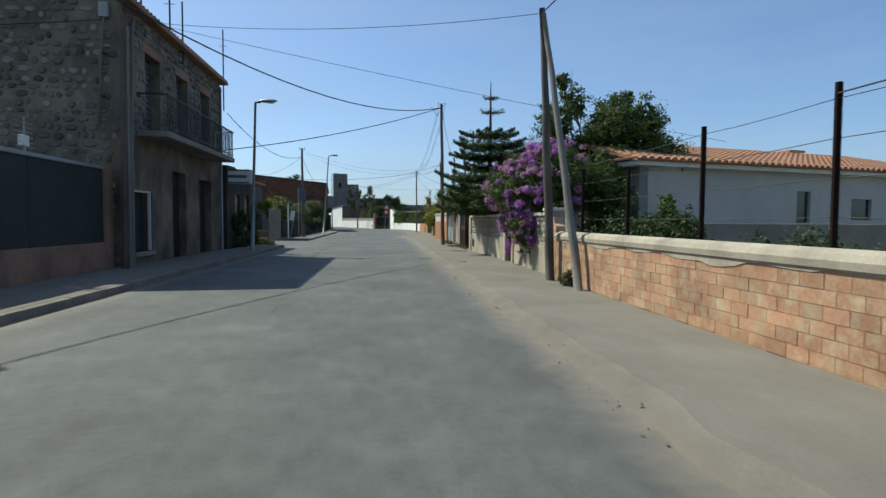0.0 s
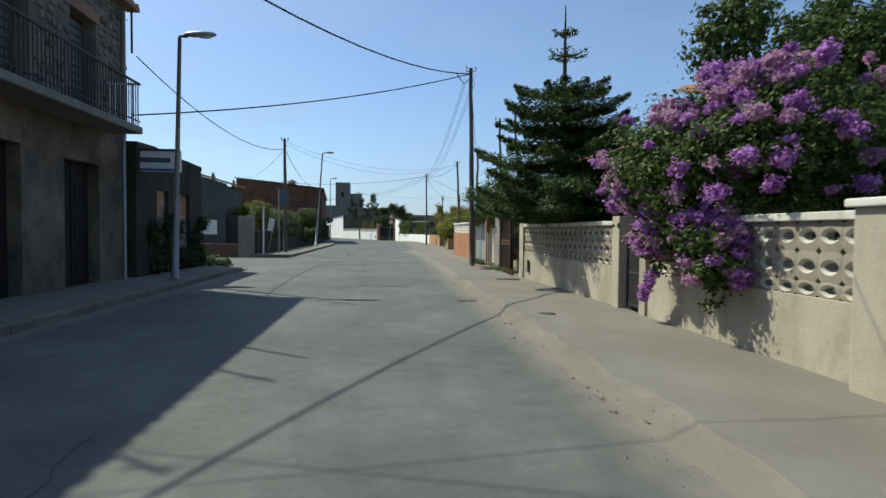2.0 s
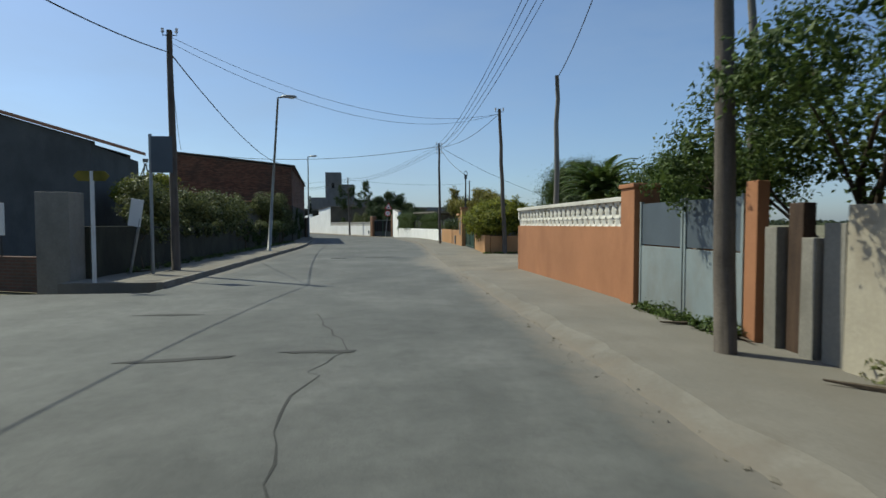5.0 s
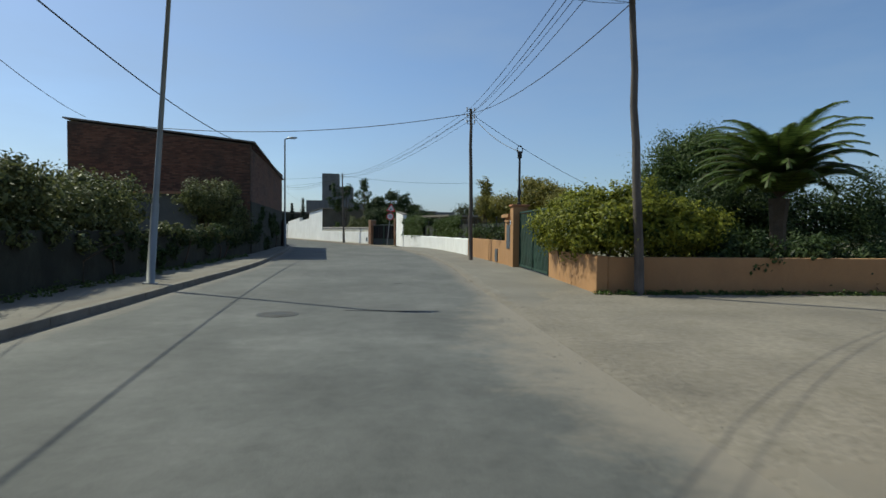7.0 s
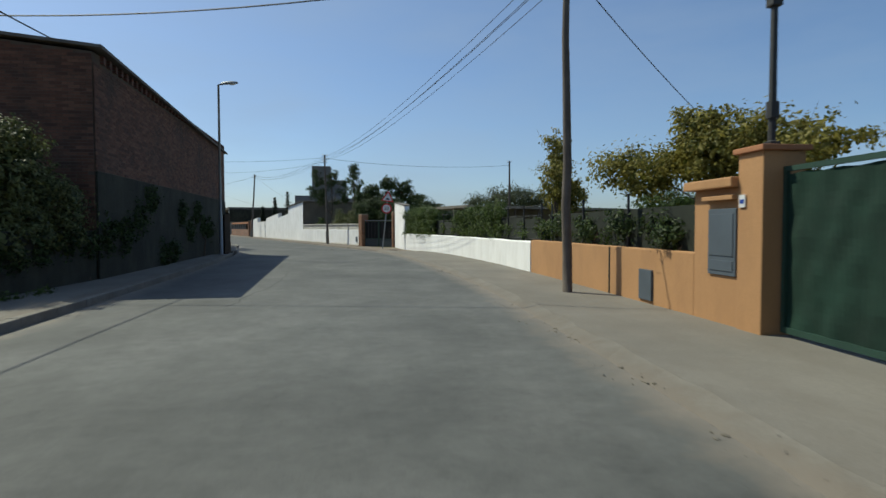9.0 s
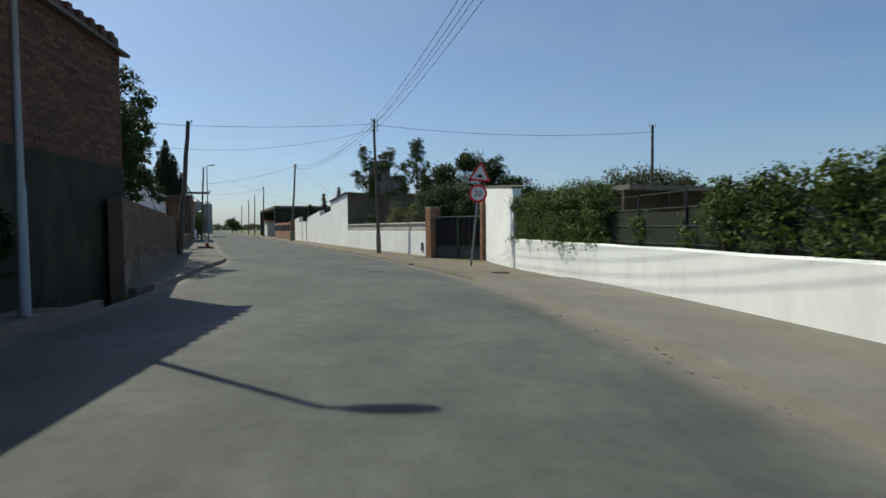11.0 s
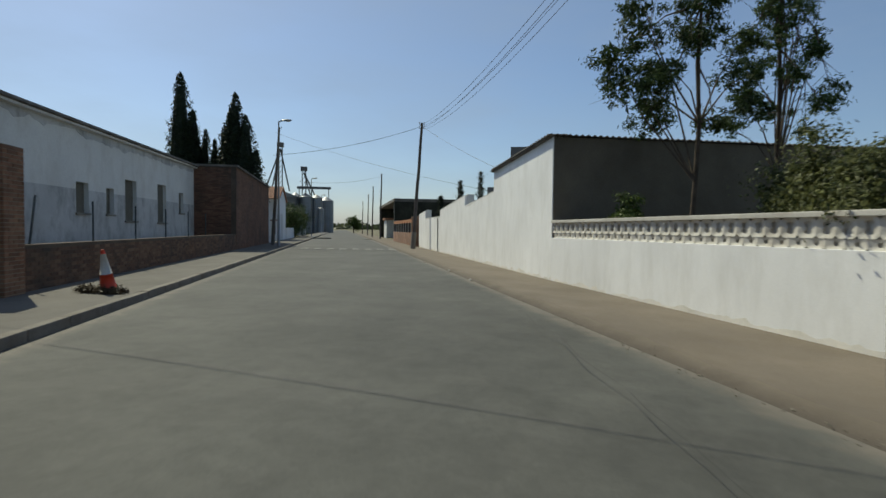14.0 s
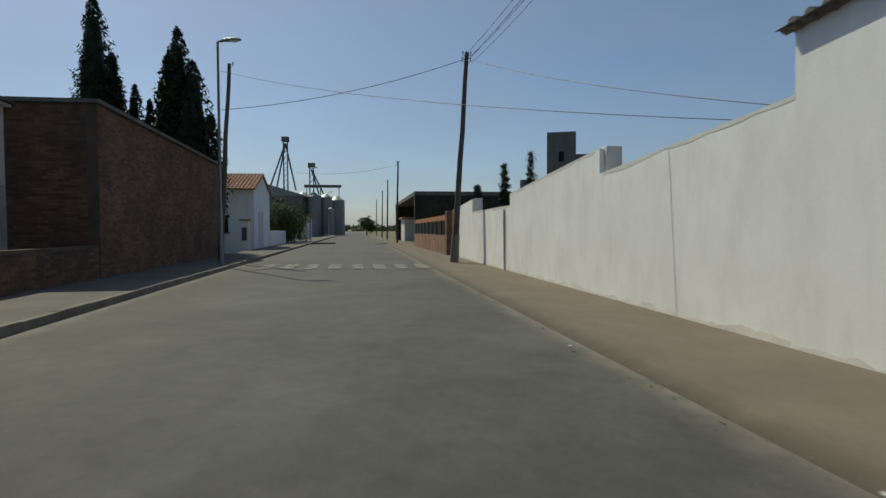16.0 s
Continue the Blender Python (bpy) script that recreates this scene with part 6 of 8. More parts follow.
for y0, y1 in ((0.03, 2.22), (2.28, 4.5)):
    fr = part("leaf_frame", tubem([(0, y0, 0.05), (0, y0, 1.95)], 0.025, 6), "galv", ig)
    part("frame_bar", tubem([(0, y1, 0.05), (0, y1, 1.95)], 0.025, 6), "galv", fr)
    for z in (0.08, 0.8, 1.93):
        part("frame_bar", tubem([(0, y0, z), (0, y1, z)], 0.022, 6), "galv", fr)
    for k in range(1, 8):
        part("wire", tubem([(0, y0 + (y1 - y0) * k / 8, 0.08), (0, y0 + (y1 - y0) * k / 8, 1.93)], 0.004, 4), "galv", fr)
l2 = thing("brick_low_wall", at2(-11.82, -5.35), "low red brick wall with fence posts", "garden wall")
part("body", boxm(-0.22, 0, 0, 20.3, -0.2, 0.95, 0.01), "wh_joint", l2)
brick_facing(l2, lambda d, u, z: (d, u, z), 20.3, 0.0, lambda u: 0.93, 6, "wall_brick", 0.28, 0.08, (0.0, 8.0))
for k in range(6):
    part("post", fence_post((-0.11, 0.6 + k * 2.7, 0.92), 0.93, 0.02, "galv", (0.0, 0.25 if k == 0 else 0.0)), "slate_dark", l2)
SHED = STREET2 @ pose(-13.9, 15, 0, 0, 0, -2.2) @ pose(13.9, -15, 0)
shd = thing("white_shed", SHED, "long low whitewashed shed with small shuttered windows", "shed")
WIN = [(-7.2, -6.2, 1.6, 2.9), (2.9, 3.7, 1.7, 2.65), (4.95, 5.55, 1.7, 2.6), (6.5, 7.55, 1.5, 3.02), (9.8, 10.85, 1.47, 3.1), (12.6, 13.3, 1.95, 2.92)]
part("street_wall", pierced(-14.2, -13.9, -19, 15.0, -0.2, 4.3, WIN), "white_aged", shd)
for y0, y1, z0, z1 in WIN:
    d = part("shutter", boxm(-14.1, -14.04, y0, y1, z0, z1), "shutter", shd, "faded grey-brown roller shutter")
    part("sill", boxm(-13.9, -13.84, y0 - 0.06, y1 + 0.06, z0 - 0.07, z0, 0.006), "concrete", d)
    for k in range(int((z1 - z0) / 0.12)):
        part("slat", boxm(-14.04, -14.025, y0 + 0.03, y1 - 0.03, z0 + 0.02 + k * 0.12, z0 + 0.12 + k * 0.12), "shutter", d)
part("dado", pierced(-13.9, -13.895, -19, 15.0, -0.2, 2.42, [(w0, w1, z0, 2.42) for w0, w1, z0, z1 in WIN]), "dado", shd, "greyer painted dado")
part("eave", boxm(-13.95, -13.72, -19, 15.0, 4.3, 4.38, 0.01), "white_aged", shd, "thin projecting eave band")
part("roof", outline_wall([(-19, 0), (15, 0), (15, 0.08), (-19, 0.08)], 0, 8.2), "fibro", shd).matrix_basis = pose(-13.62, 0, 4.385, 0, 168, 0) @ Matrix.Diagonal((1, 1, -1, 1))
part("end_wall", boxm(-21, -14.2, 14.7, 15.0, -0.2, 4.4), "white_aged", shd)
part("near_wall", boxm(-21, -14.2, -19, -18.7, -0.2, 4.4), "white_aged", shd)
ragged_strip("flaked_render", shd, -13.9, -19, 14.9, 4.29, 0.22, 41, "dado", 0.0, True)
ch = thing("chimney_pipe", SHED @ pose(-15.5, -2.2, 4.4), "short round chimney on the shed roof", "chimney")
part("pipe", tubem([(0, 0, -0.2), (0, 0, 0.95)], 0.16, 12), "concrete", ch, "", True)
part("cowl", tubem([(0, 0, 0.95), (0, 0, 1.15)], [0.22, 0.2], 12), "plaster_dark", ch)

b2 = thing("brick_store", STREET2 @ pose(0.49, 0, 0), "red brick store with a blank street wall", "building")
part("street_wall", outline_wall([(15, -0.2), (28.3, -0.2), (28.3, 4.3), (15, 4.45)], -12.55, -12.3), "wh_joint", b2)
brick_facing(b2, lambda d, u, z: (-12.3 + d, 15 + u, z), 13.3, 0.0, lambda u: 4.43 - 0.0113 * u, 7, "store_brick", near=(0.0, 1.3))
part("near_wall", boxm(-20, -12.55, 15.0, 15.25, -0.2, 4.45), "wh_joint", b2)
brick_facing(b2, lambda d, u, z: (-12.55 - u, 15.0 - d, z), 4.0, 0.0, lambda u: 4.43, 8, "store_brick")
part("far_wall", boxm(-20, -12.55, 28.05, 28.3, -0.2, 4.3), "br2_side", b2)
part("roof_edge", outline_wall([(14.9, 4.45), (28.4, 4.3), (28.4, 4.4), (14.9, 4.55)], -20, -12.2), "fibro", b2)

wh2 = thing("small_white_house", STREET2, "small white house with tiled roof and street gable", "house")
part("street_gable", outline_wall([(38, -0.2), (44.6, -0.2), (44.6, 4.05), (41.3, 5.2), (38, 4.05)], -12.4, -12.1), "white_wash", wh2)
part("near_wall", boxm(-17.5, -12.4, 38, 38.3, -0.2, 4.05), "white_wash", wh2)
part("far_wall", boxm(-17.5, -12.4, 44.3, 44.6, -0.2, 4.05), "white_wash", wh2)
part("back_wall", outline_wall([(38, -0.2), (44.6, -0.2), (44.6, 4.05), (41.3, 5.2), (38, 4.05)], -17.8, -17.5), "white_wash", wh2)
tile_roof(wh2, pose(-17.9, 37.6, 3.98, 0, 0, 90) @ Matrix.Diagonal((1, -1, 1, 1)), 5.95, 3.75, 1.3, 0.05)
tile_roof(wh2, pose(-11.95, 45.0, 3.98, 0, 0, -90) @ Matrix.Diagonal((1, -1, 1, 1)), 5.95, 3.75, 1.3, 0.05)
part("door", boxm(-12.1, -12.06, 39.6, 41.4, 0.05, 2.6), "white_aged", wh2, "pale double door")
wv2 = part("window", boxm(-14.6, -13.7, 37.95, 38.0, 1.2, 2.3), "glass", wh2)
part("sill", boxm(-14.7, -13.6, 37.9, 37.99, 1.12, 1.2), "concrete", wv2)
ub = thing("meter_pier", at2(-12.0, 35.5), "small white capped meter pier beside the street", "meter box")
part("shaft", boxm(-0.5, 0, 0, 0.4, -0.2, 1.9, 0.015), "white_wash", ub)
part("cap", boxm(-0.56, 0.06, -0.06, 0.46, 1.9, 2.0, 0.01), "tile", ub)
part("door", boxm(-0.4, -0.1, -0.02, 0.0, 0.7, 1.5, 0.005), "slate_blue", ub)

lw2 = thing("low_white_wall", at2(-12.0, 44.6), "low whitewashed wall beside the small house", "garden wall")
part("body", boxm(-0.2, 0, 0, 9, -0.2, 1.3, 0.02), "white_wash", lw2)


# ---- poles, lamps, cables ----
utility_pole((3.42, 13.0, 0), (3.2, 13.2, 5.9), 0.105, "dark_pole", 0, "dark weathered wooden utility pole")
utility_pole((3.42, 11.15, 0), (3.2, 13.08, 5.75), 0.085, "concrete_pole", 0, "pale wooden strut leaning against a utility pole")
utility_pole((2.95, 30.6, 0), (2.85, 30.75, 7.4), 0.11, "wood_pole", 2, "weathered wooden utility pole with cable loops")
utility_pole((-5.6, 40.5, 0.1), (-5.65, 40.5, 6.15), 0.11, "dark_pole", 2, "dark wooden utility pole beside a plot wall")
utility_pole((5.0, 49.75, 0), (4.75, 49.85, 6.3), 0.105, "wood_pole", 2, "weathered wooden utility pole beside a hedge")
utility_pole((3.55, 63.2, 0), (3.5, 63.3, 6.7), 0.1, "wood_pole", 6, "weathered wooden utility pole with white insulators", (1, 0.2))
utility_pole((4.5, 32.4, 0), (4.3, 32.4, 5.9), 0.07, "concrete_pole", 2, "grey pole standing behind a fence")
utility_pole((4.75, 30.5, 0), (4.5, 30.5, 6.0), 0.07, "concrete_pole", 2, "grey pole standing behind a fence")
utility_pole((5.1, 42.8, 0), (5.05, 42.7, 5.9), 0.1, "concrete_pole", 0, "pale concrete pole beside a dirt track")
utility_pole((*plan2(-1.15, -11.7), -0.05), (*plan2(-1.3, -11.6), 7.6), 0.108, "wood_pole", 6, "weathered wooden utility pole with white insulators", (0.93, 0.37), True)
utility_pole((*plan2(-1.4, 23.6), -0.05), (*plan2(-0.85, 23.4), 8.75), 0.14, "dark_pole", 4, "dark leaning utility pole with a concrete foot", (0.93, 0.37), True)
utility_pole((*plan2(-11.6, -14.5), 0.1), (*plan2(-11.1, -14.3), 6.4), 0.14, "dark_pole", 1, "dark leaning wooden utility pole")
utility_pole((*plan2(-11.0, 23.9), 0.1), (*plan2(-10.65, 24.5), 8.2), 0.12, "dark_pole", 1, "dark wooden utility pole beside a brick store")
utility_pole((12.0, 104.0, -0.2), (12.0, 104.0, 7.4), 0.12, "dark_pole", 2, "dark wooden utility pole beyond the gardens")
for s, w, h in ((61.3, -1.2, 8.75), (82, -1.2, 8.5), (104, -1.0, 8.5), (135, -1, 8.5)):
    utility_pole((*plan2(w, s), -0.05), (*plan2(w + 0.15, s), h), 0.13, "dark_pole", 2, "dark wooden utility pole far down the street", (0.93, 0.37))
utility_pole((-8.3, 9.9, -0.2), (-8.3, 9.9, 7.2), 0.12, "dark_pole", 0, "dark wooden utility pole inside a yard")
street_lamp((-5.25, 23.6, 0.12), 5.6, lean=(3, 2.5))
street_lamp((-5.3, 51.0, 0.12), 6.7, lean=(0, 4))
street_lamp((-6.85, 77.4, 0.12), 7.2)
for s, h in ((21.0, 7.85), (60, 7.6), (98, 7.6)):
    street_lamp((*plan2(-10.3, s), 0.12), h, (0.93, 0.37))

PX, PW, P5 = (*plan2(-11.1, -14.3), 6.2), (*plan2(-1.3, -11.6), 7.35), (*plan2(-0.85, 23.4), 8.5)
HOUSE = (-6.2, 16.4, 6.3)
R1, R2, PL, PF, PO = (3.2, 13.2, 5.8), (2.85, 30.75, 7.2), (-5.65, 40.5, 5.6), (3.5, 63.3, 6.5), (4.75, 49.85, 6.1)
wire(R1, HOUSE, 0.25, 0.007)
wire((-8.3, 9.9, 7), R2, 1.5, 0.02)
wire((-6.2, 23.6, 3.95), R2, 0.25, 0.018)
wire((-6.2, 23.9, 5.4), PL, 0.7, 0.014)
wire((-6.2, 15.6, 6.1), (9.5, 16.3, 3.6), 0.1, 0.006)
wire(R1, (6, -12, 7.5), 0.3, 0.014)
wire((3.75, 5.7, 2.45), (3.75, -8, 2.6), 0.05, 0.008, "thin fence wire above a brick wall")
wire(PL, (-7.5, 66.6, 5.6), 0.5, 0.016)
wire((-5.65, 40.5, 6.0), PO, 0.9, 0.006)
wire((-5.65, 40.5, 5.85), PO, 1.1, 0.006)
wire(PL, (-14, 66.3, 6.4), 0.5, 0.01)
wire((-13.0, 66.2, 6.15), PF, 0.6, 0.016)
wire(R2, (5.05, 42.7, 5.8), 0.5, 0.012)
wire(PO, PF, 0.4, 0.012)
for k in range(4):
    z = -0.1 - 0.27 * (k // 2)
    o = 0.17 if k % 2 else -0.17
    wire((3.5 + o, 63.3, 6.7 + z), (PW[0] + o, PW[1], 7.55 + z), 0.7, 0.008)
    wire((PW[0] + o, PW[1], 7.55 + z), (P5[0] + o, P5[1], 8.65 + z), 0.8, 0.008)
    wire((3.5 + o, 63.3, 6.7 + z), (2.85 + o, 30.75, 7.3 + z), 0.9, 0.008)
wire(PF, (4.63, 58.83, 4.25), 0.25, 0.012)
wire(PF, (14, 72, 3.5), 0.3, 0.012)
wire(PX, PW, 0.12, 0.009)
wire((*plan2(-14.65, -3.2), 6.75), (PW[0], PW[1], 7.0), 0.75, 0.009)
wire((PW[0], PW[1], 7.3), (12.0, 104.0, 7.0), 0.4, 0.012)
wire(PX, (-14.5, 79, 5.5), 0.5, 0.012)
wire((*plan2(-11.0, 24.5), 6.3), P5, 0.35, 0.013)
wire((*plan2(-11.0, 24.5), 7.9), (*plan2(0.3, 7.5), 2.9), 0.3, 0.007)
wire(P5, (*plan2(2.5, 8), 3.2), 0.25, 0.009)
wire((*plan2(-1.05, 61.3), 8.4), (*plan2(-12, 63), 7.6), 0.5, 0.013)

# cable loop on the pole
lp = thing("cable_loop", pose(2.85, 30.75, 6.7), "slack loop of black cable on a pole", "cable")
part("loop", tubem([(0, 0, 0.4), (-0.25, 0, 0.1), (-0.4, 0, 0.3), (-0.55, 0, 0.5)], 0.018, 5), "wire", lp)

# ---- garden behind the brick wall ----
fn = thing("wire_fence", pose(3.75, 0, 1.0), "tall rusty posts with wire strands behind a brick wall", "fence")
for y, h in ((12.0, 1.35), (9.9, 1.2), (7.75, 1.5), (5.65, 1.55), (3.4, 1.55), (1.2, 1.55)):
    part("post", fence_post((0, y, 0), h, 0.032, "rust", (0.02, 0.03)), "rust_and_shade", fn)
for z in (0.35, 0.7, 1.05, 1.4):
    part("strand", tubem([(0.02, y, z - 0.01 * math.sin(y * 3)) for y in np.linspace(-4, 12, 24)], 0.004, 4), "dark_iron", fn)
whm = pose(6.9, 16.2, 0, 0, 0, 14)
wv = thing("tiled_bungalow", whm, "white bungalow with a terracotta tiled hip roof", "house")
fw = pierced(0, 0.3, -14.0, 0, -0.2, 2.85, [(-6.7, -6.1, 1.3, 2.3), (-9.6, -8.6, 1.4, 2.1)])
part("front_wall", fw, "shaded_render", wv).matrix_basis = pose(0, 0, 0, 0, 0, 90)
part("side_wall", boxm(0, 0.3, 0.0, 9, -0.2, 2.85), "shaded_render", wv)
part("far_wall", boxm(13.7, 14.0, 0.3, 9, -0.2, 2.85), "white_aged", wv)
part("cornice", boxm(-0.3, 14.3, -0.32, 9.2, 2.85, 3.0, 0.02), "white_aged", wv)
part("window", boxm(6.1, 6.7, 0.1, 0.14, 1.3, 2.3), "glass", wv)
part("window", boxm(8.6, 9.6, 0.1, 0.14, 1.4, 2.1), "glass", wv)
tile_roof(wv, pose(-0.4, -0.4, 3.02, 0, 0, 90) @ Matrix.Diagonal((1, -1, 1, 1)), 14.8, 4.8, 1.15, 0.1, 0.26)
bm = bmesh.new()
for v in ((-0.4, -0.4, 3.02), (-0.4, 9.4, 3.02), (2.5, 4.4, 4.2)):
    bm.verts.new(v)
bm.faces.new(list(bm.verts))
part("hip_slope", bm, "tile", wv).modifiers.new("thick", "SOLIDIFY").thickness = 0.06
chm = part("chimney", boxm(12.0, 12.7, 5.0, 5.6, 3.4, 4.35, 0.02), "plaster_cream", wv)
part("cap", boxm(11.9, 12.8, 4.9, 5.7, 4.35, 4.45, 0.02), "tile", chm)
ai = thing("tv_antenna", pose(6.6, 21.5, 3.2), "television aerial on a mast", "antenna")
part("mast", tubem([(0, 0, 0), (0, 0, 2.4)], 0.02, 6), "galv", ai)
for z, w in ((2.3, 0.35), (2.15, 0.3)):
    part("boom", tubem([(-w, 0, z), (w, 0, z)], 0.012, 5), "galv", ai)
iw = thing("inner_wall", pose(0, 0, 0), "low grey wall across the garden", "garden wall")
m, L = run((5.2, 13.4), (15, 9.5))
part("body", boxm(-0.2, 0, 0, L, -0.2, 1.28, 0.01, m), "concrete", iw)
rng = np.random.default_rng(5)
hedge("garden_shrubs", pose(4.6, 3, 0), [(0.3 + 0.5 * rng.random(), y, 0.5 + 0.3 * rng.random(), 0.55, 0.7, 0.45) for y in np.arange(0, 10, 0.7)], 5000, 0.09, "leaf_dark", 11, "dark low shrubs behind the brick wall", "shrubs")
hedge("garden_shrubs", pose(4.3, 9.6, 0), [(0.2, y, 1.0 + 0.25 * rng.random(), 0.4, 0.5, 0.35) for y in np.arange(0, 3, 0.6)], 1800, 0.09, "leaf_dark", 12, "green weeds topping the brick wall", "shrubs")

# bougainvillea over the block wall
bg = thing("bougainvillea", pose(4.2, 16.35, 0), "bougainvillea with purple blossom spilling over a garden wall", "flowering shrub")
LUMPS = [(0.0, 0.0, 2.3, 1.2, 1.5, 0.95), (-0.7, 0.6, 2.2, 0.85, 1.1, 0.75), (0.4, -0.6, 2.6, 0.95, 0.8, 0.8), (-0.7, 1.15, 1.95, 0.5, 0.55, 0.5), (-0.65, 0.2, 1.35, 0.45, 0.8, 0.5), (0.1, 0.2, 3.0, 0.7, 0.7, 0.5),
         (-0.6, -0.4, 1.0, 0.3, 0.45, 0.5), (-0.7, 0.8, 1.25, 0.3, 0.35, 0.4)]
part("woody_base", limbs(bmesh.new(), (0.2, 0, 0), (0, 0, 1.7), 0.07, 0.04, [l[:3] for l in LUMPS], np.random.default_rng(3)), "bark", bg)
foliage("leaves", LUMPS, 12000, 0.085, "leaf_mid", bg, 21, 0.6, 0.45)
rng = np.random.default_rng(8)
clumps, pale = [], []
for l in LUMPS:
    for _ in range(62):
        d = rng.normal(0, 1, 3)
        d /= np.linalg.norm(d)
        if d[0] > 0.55 or d[2] < -0.6:
            continue
        p = np.array(l[:3]) + d * np.array(l[3:]) * rng.uniform(0.95, 1.1)
        r = rng.uniform(0.05, 0.125)
        (clumps if rng.random() < 0.52 else pale).append((*p, r * 1.2, r * 1.2, r))
clumps += [(-0.72, 0.9 + 0.1 * k, 0.75 - 0.12 * k, 0.1, 0.12, 0.1) for k in range(4)]
foliage("blossom", clumps, 10500, 0.052, "petal", bg, 31, 0.8, 0.2, "vivid purple blossom clusters", 0.9, 0.1)
foliage("faded_blossom", pale, 5500, 0.055, "petal_pink", bg, 32, 0.8, 0.2, "faded pinkish blossom", 0.9, 0.1)

tree((6.6, 18.8, 0), [(0, 0, 3.3, 1.6, 1.4, 1.1), (-1.4, -0.5, 4.3, 0.65, 0.65, 0.7), (0.5, 0.4, 4.7, 0.7, 0.7, 0.7), (-0.6, 0.3, 5.2, 0.4, 0.4, 0.55), (-1.1, 0.0, 5.7, 0.25, 0.25, 0.4), (1.7, 0.2, 3.9, 0.8, 0.9, 0.7), (0.2, -0.6, 2.4, 1.6, 1.3, 0.9), (-1.5, 0.6, 3.0, 0.8, 0.9, 0.9), (1.9, -0.4, 2.7, 0.9, 0.9, 0.8), (1.2, 0.5, 5.3, 0.35, 0.35, 0.5), (1.6, -0.6, 3.4, 1.1, 1.0, 1.0), (2.1, -0.3, 2.6, 0.9, 0.9, 0.9), (0.4, -0.9, 4.2, 0.9, 0.8, 0.8), (1.4, -0.4, 4.6, 0.6, 0.6, 0.6), (-0.9, -2.4, 2.2, 0.7, 0.8, 0.8), (-0.5, -2.6, 1.5, 0.7, 0.8, 0.8), (-0.2, -1.8, 2.7, 0.8, 0.8, 0.7)],
     (0, 0, 3.0), 0.16, 23000, 0.13, "leaf_mid", 41, "broad dark green garden tree with an open ragged top", 0.5, 0.5)
tree((7.1, 14.9, 0), [(0, 0, 1.4, 0.35, 0.35, 0.4), (-0.3, 0.2, 1.2, 0.3, 0.3, 0.35), (0.1, 0.2, 1.8, 0.22, 0.22, 0.28)], (0, 0, 1.2), 0.05, 900, 0.1, "leaf_mid", 42, "small garden tree beside the white bungalow", 0.5, 0.5)
tree((10.5, 27, 0), [(0, 0, 3.4, 2.4, 2.4, 1.3), (1.5, -1.2, 3.6, 1.6, 1.6, 1.0), (-1.5, 0.6, 3.0, 1.6, 1.6, 1.0)], (0, 0, 2.6), 0.2, 9000, 0.12, "leaf_mid", 43, "rounded green tree behind a tiled roof")


def araucaria(loc, label):
    """A tiered conifer: whorls of flat drooping boughs, and a bare leader with small whorls."""
    t = thing("tree", pose(*loc), label, "tree")
    part("trunk", tubem([(0, 0, -0.1), (0, 0, 2.5), (0, 0, 5.2), (0, 0, 6.7)], [0.16, 0.11, 0.05, 0.012], 8), "bark", t, "", True)
    rng = np.random.default_rng(77)
    P, D = [], []
    bm = bmesh.new()
    tiers = [(z, (1.95 - 0.05 * (z - 1.7) - 0.23 * max(0, z - 2.8) ** 1.45) * (1 + 0.12 * math.sin(z * 9))) for z in np.arange(1.7, 5.05, 0.42)] + [(5.52, 0.55), (6.05, 0.32)]
    for z, R in tiers:
        nb = 12 if R > 0.6 else 6
        for k in range(nb):
            a = 2 * math.pi * (k + rng.random() * 0.6) / nb
            r = R * rng.uniform(0.8, 1.12)
            d = np.array([math.cos(a), math.sin(a), 0])
            side = np.array([-d[1], d[0], 0])
            tip = d * r + np.array([0, 0, z + 0.1 * r])
            tube(bm, [(0, 0, z), Vector(d * r * 0.5) + Vector((0, 0, z - 0.08 * r)), tip], [0.03, 0.018, 0.006], 4)
            n = int((700 if R > 0.6 else 130) * (r / 1.5) ** 1.0)
            u = rng.random(n) ** 0.7
            w = (0.3 * r * np.sin(np.pi * np.clip(u, 0.08, 1) ** 0.8) + 0.05) * rng.uniform(-1, 1, n)
            zz = z - 0.3 * r * u * (1 - u) + 0.1 * r * u * u + rng.normal(0, 0.028, n) + 0.05 * np.abs(w)
            p = d[None] * (u * r)[:, None] + side[None] * w[:, None]
            p[:, 2] = zz
            P.append(p)
            D.append(np.tile([0, 0, 1.0], (n, 1)))
    tagged(part("branching", bm, "bark", t), kind="stuff")
    v, f = leaf_mesh(np.concatenate(P), np.concatenate(D), rng, 0.1, 0.3, 0.45)
    from_faces("needles", v.tolist(), f.tolist(), "leaf_pine", t)
    low = [(-0.75 + 0.3 * rng.random(), y, 1.6 + 0.8 * rng.random(), 0.5, 0.5, 0.13) for y in np.arange(-2.3, 2.1, 0.2)]
    foliage("low_bough", low, 9000, 0.1, "leaf_pine", t, 78, 0.3, 0.3, "low boughs hanging over the wall", 0.5, 0.2)
    return t


araucaria((3.95, 22.9, 0), "tiered dark green conifer with a thin bare leader")

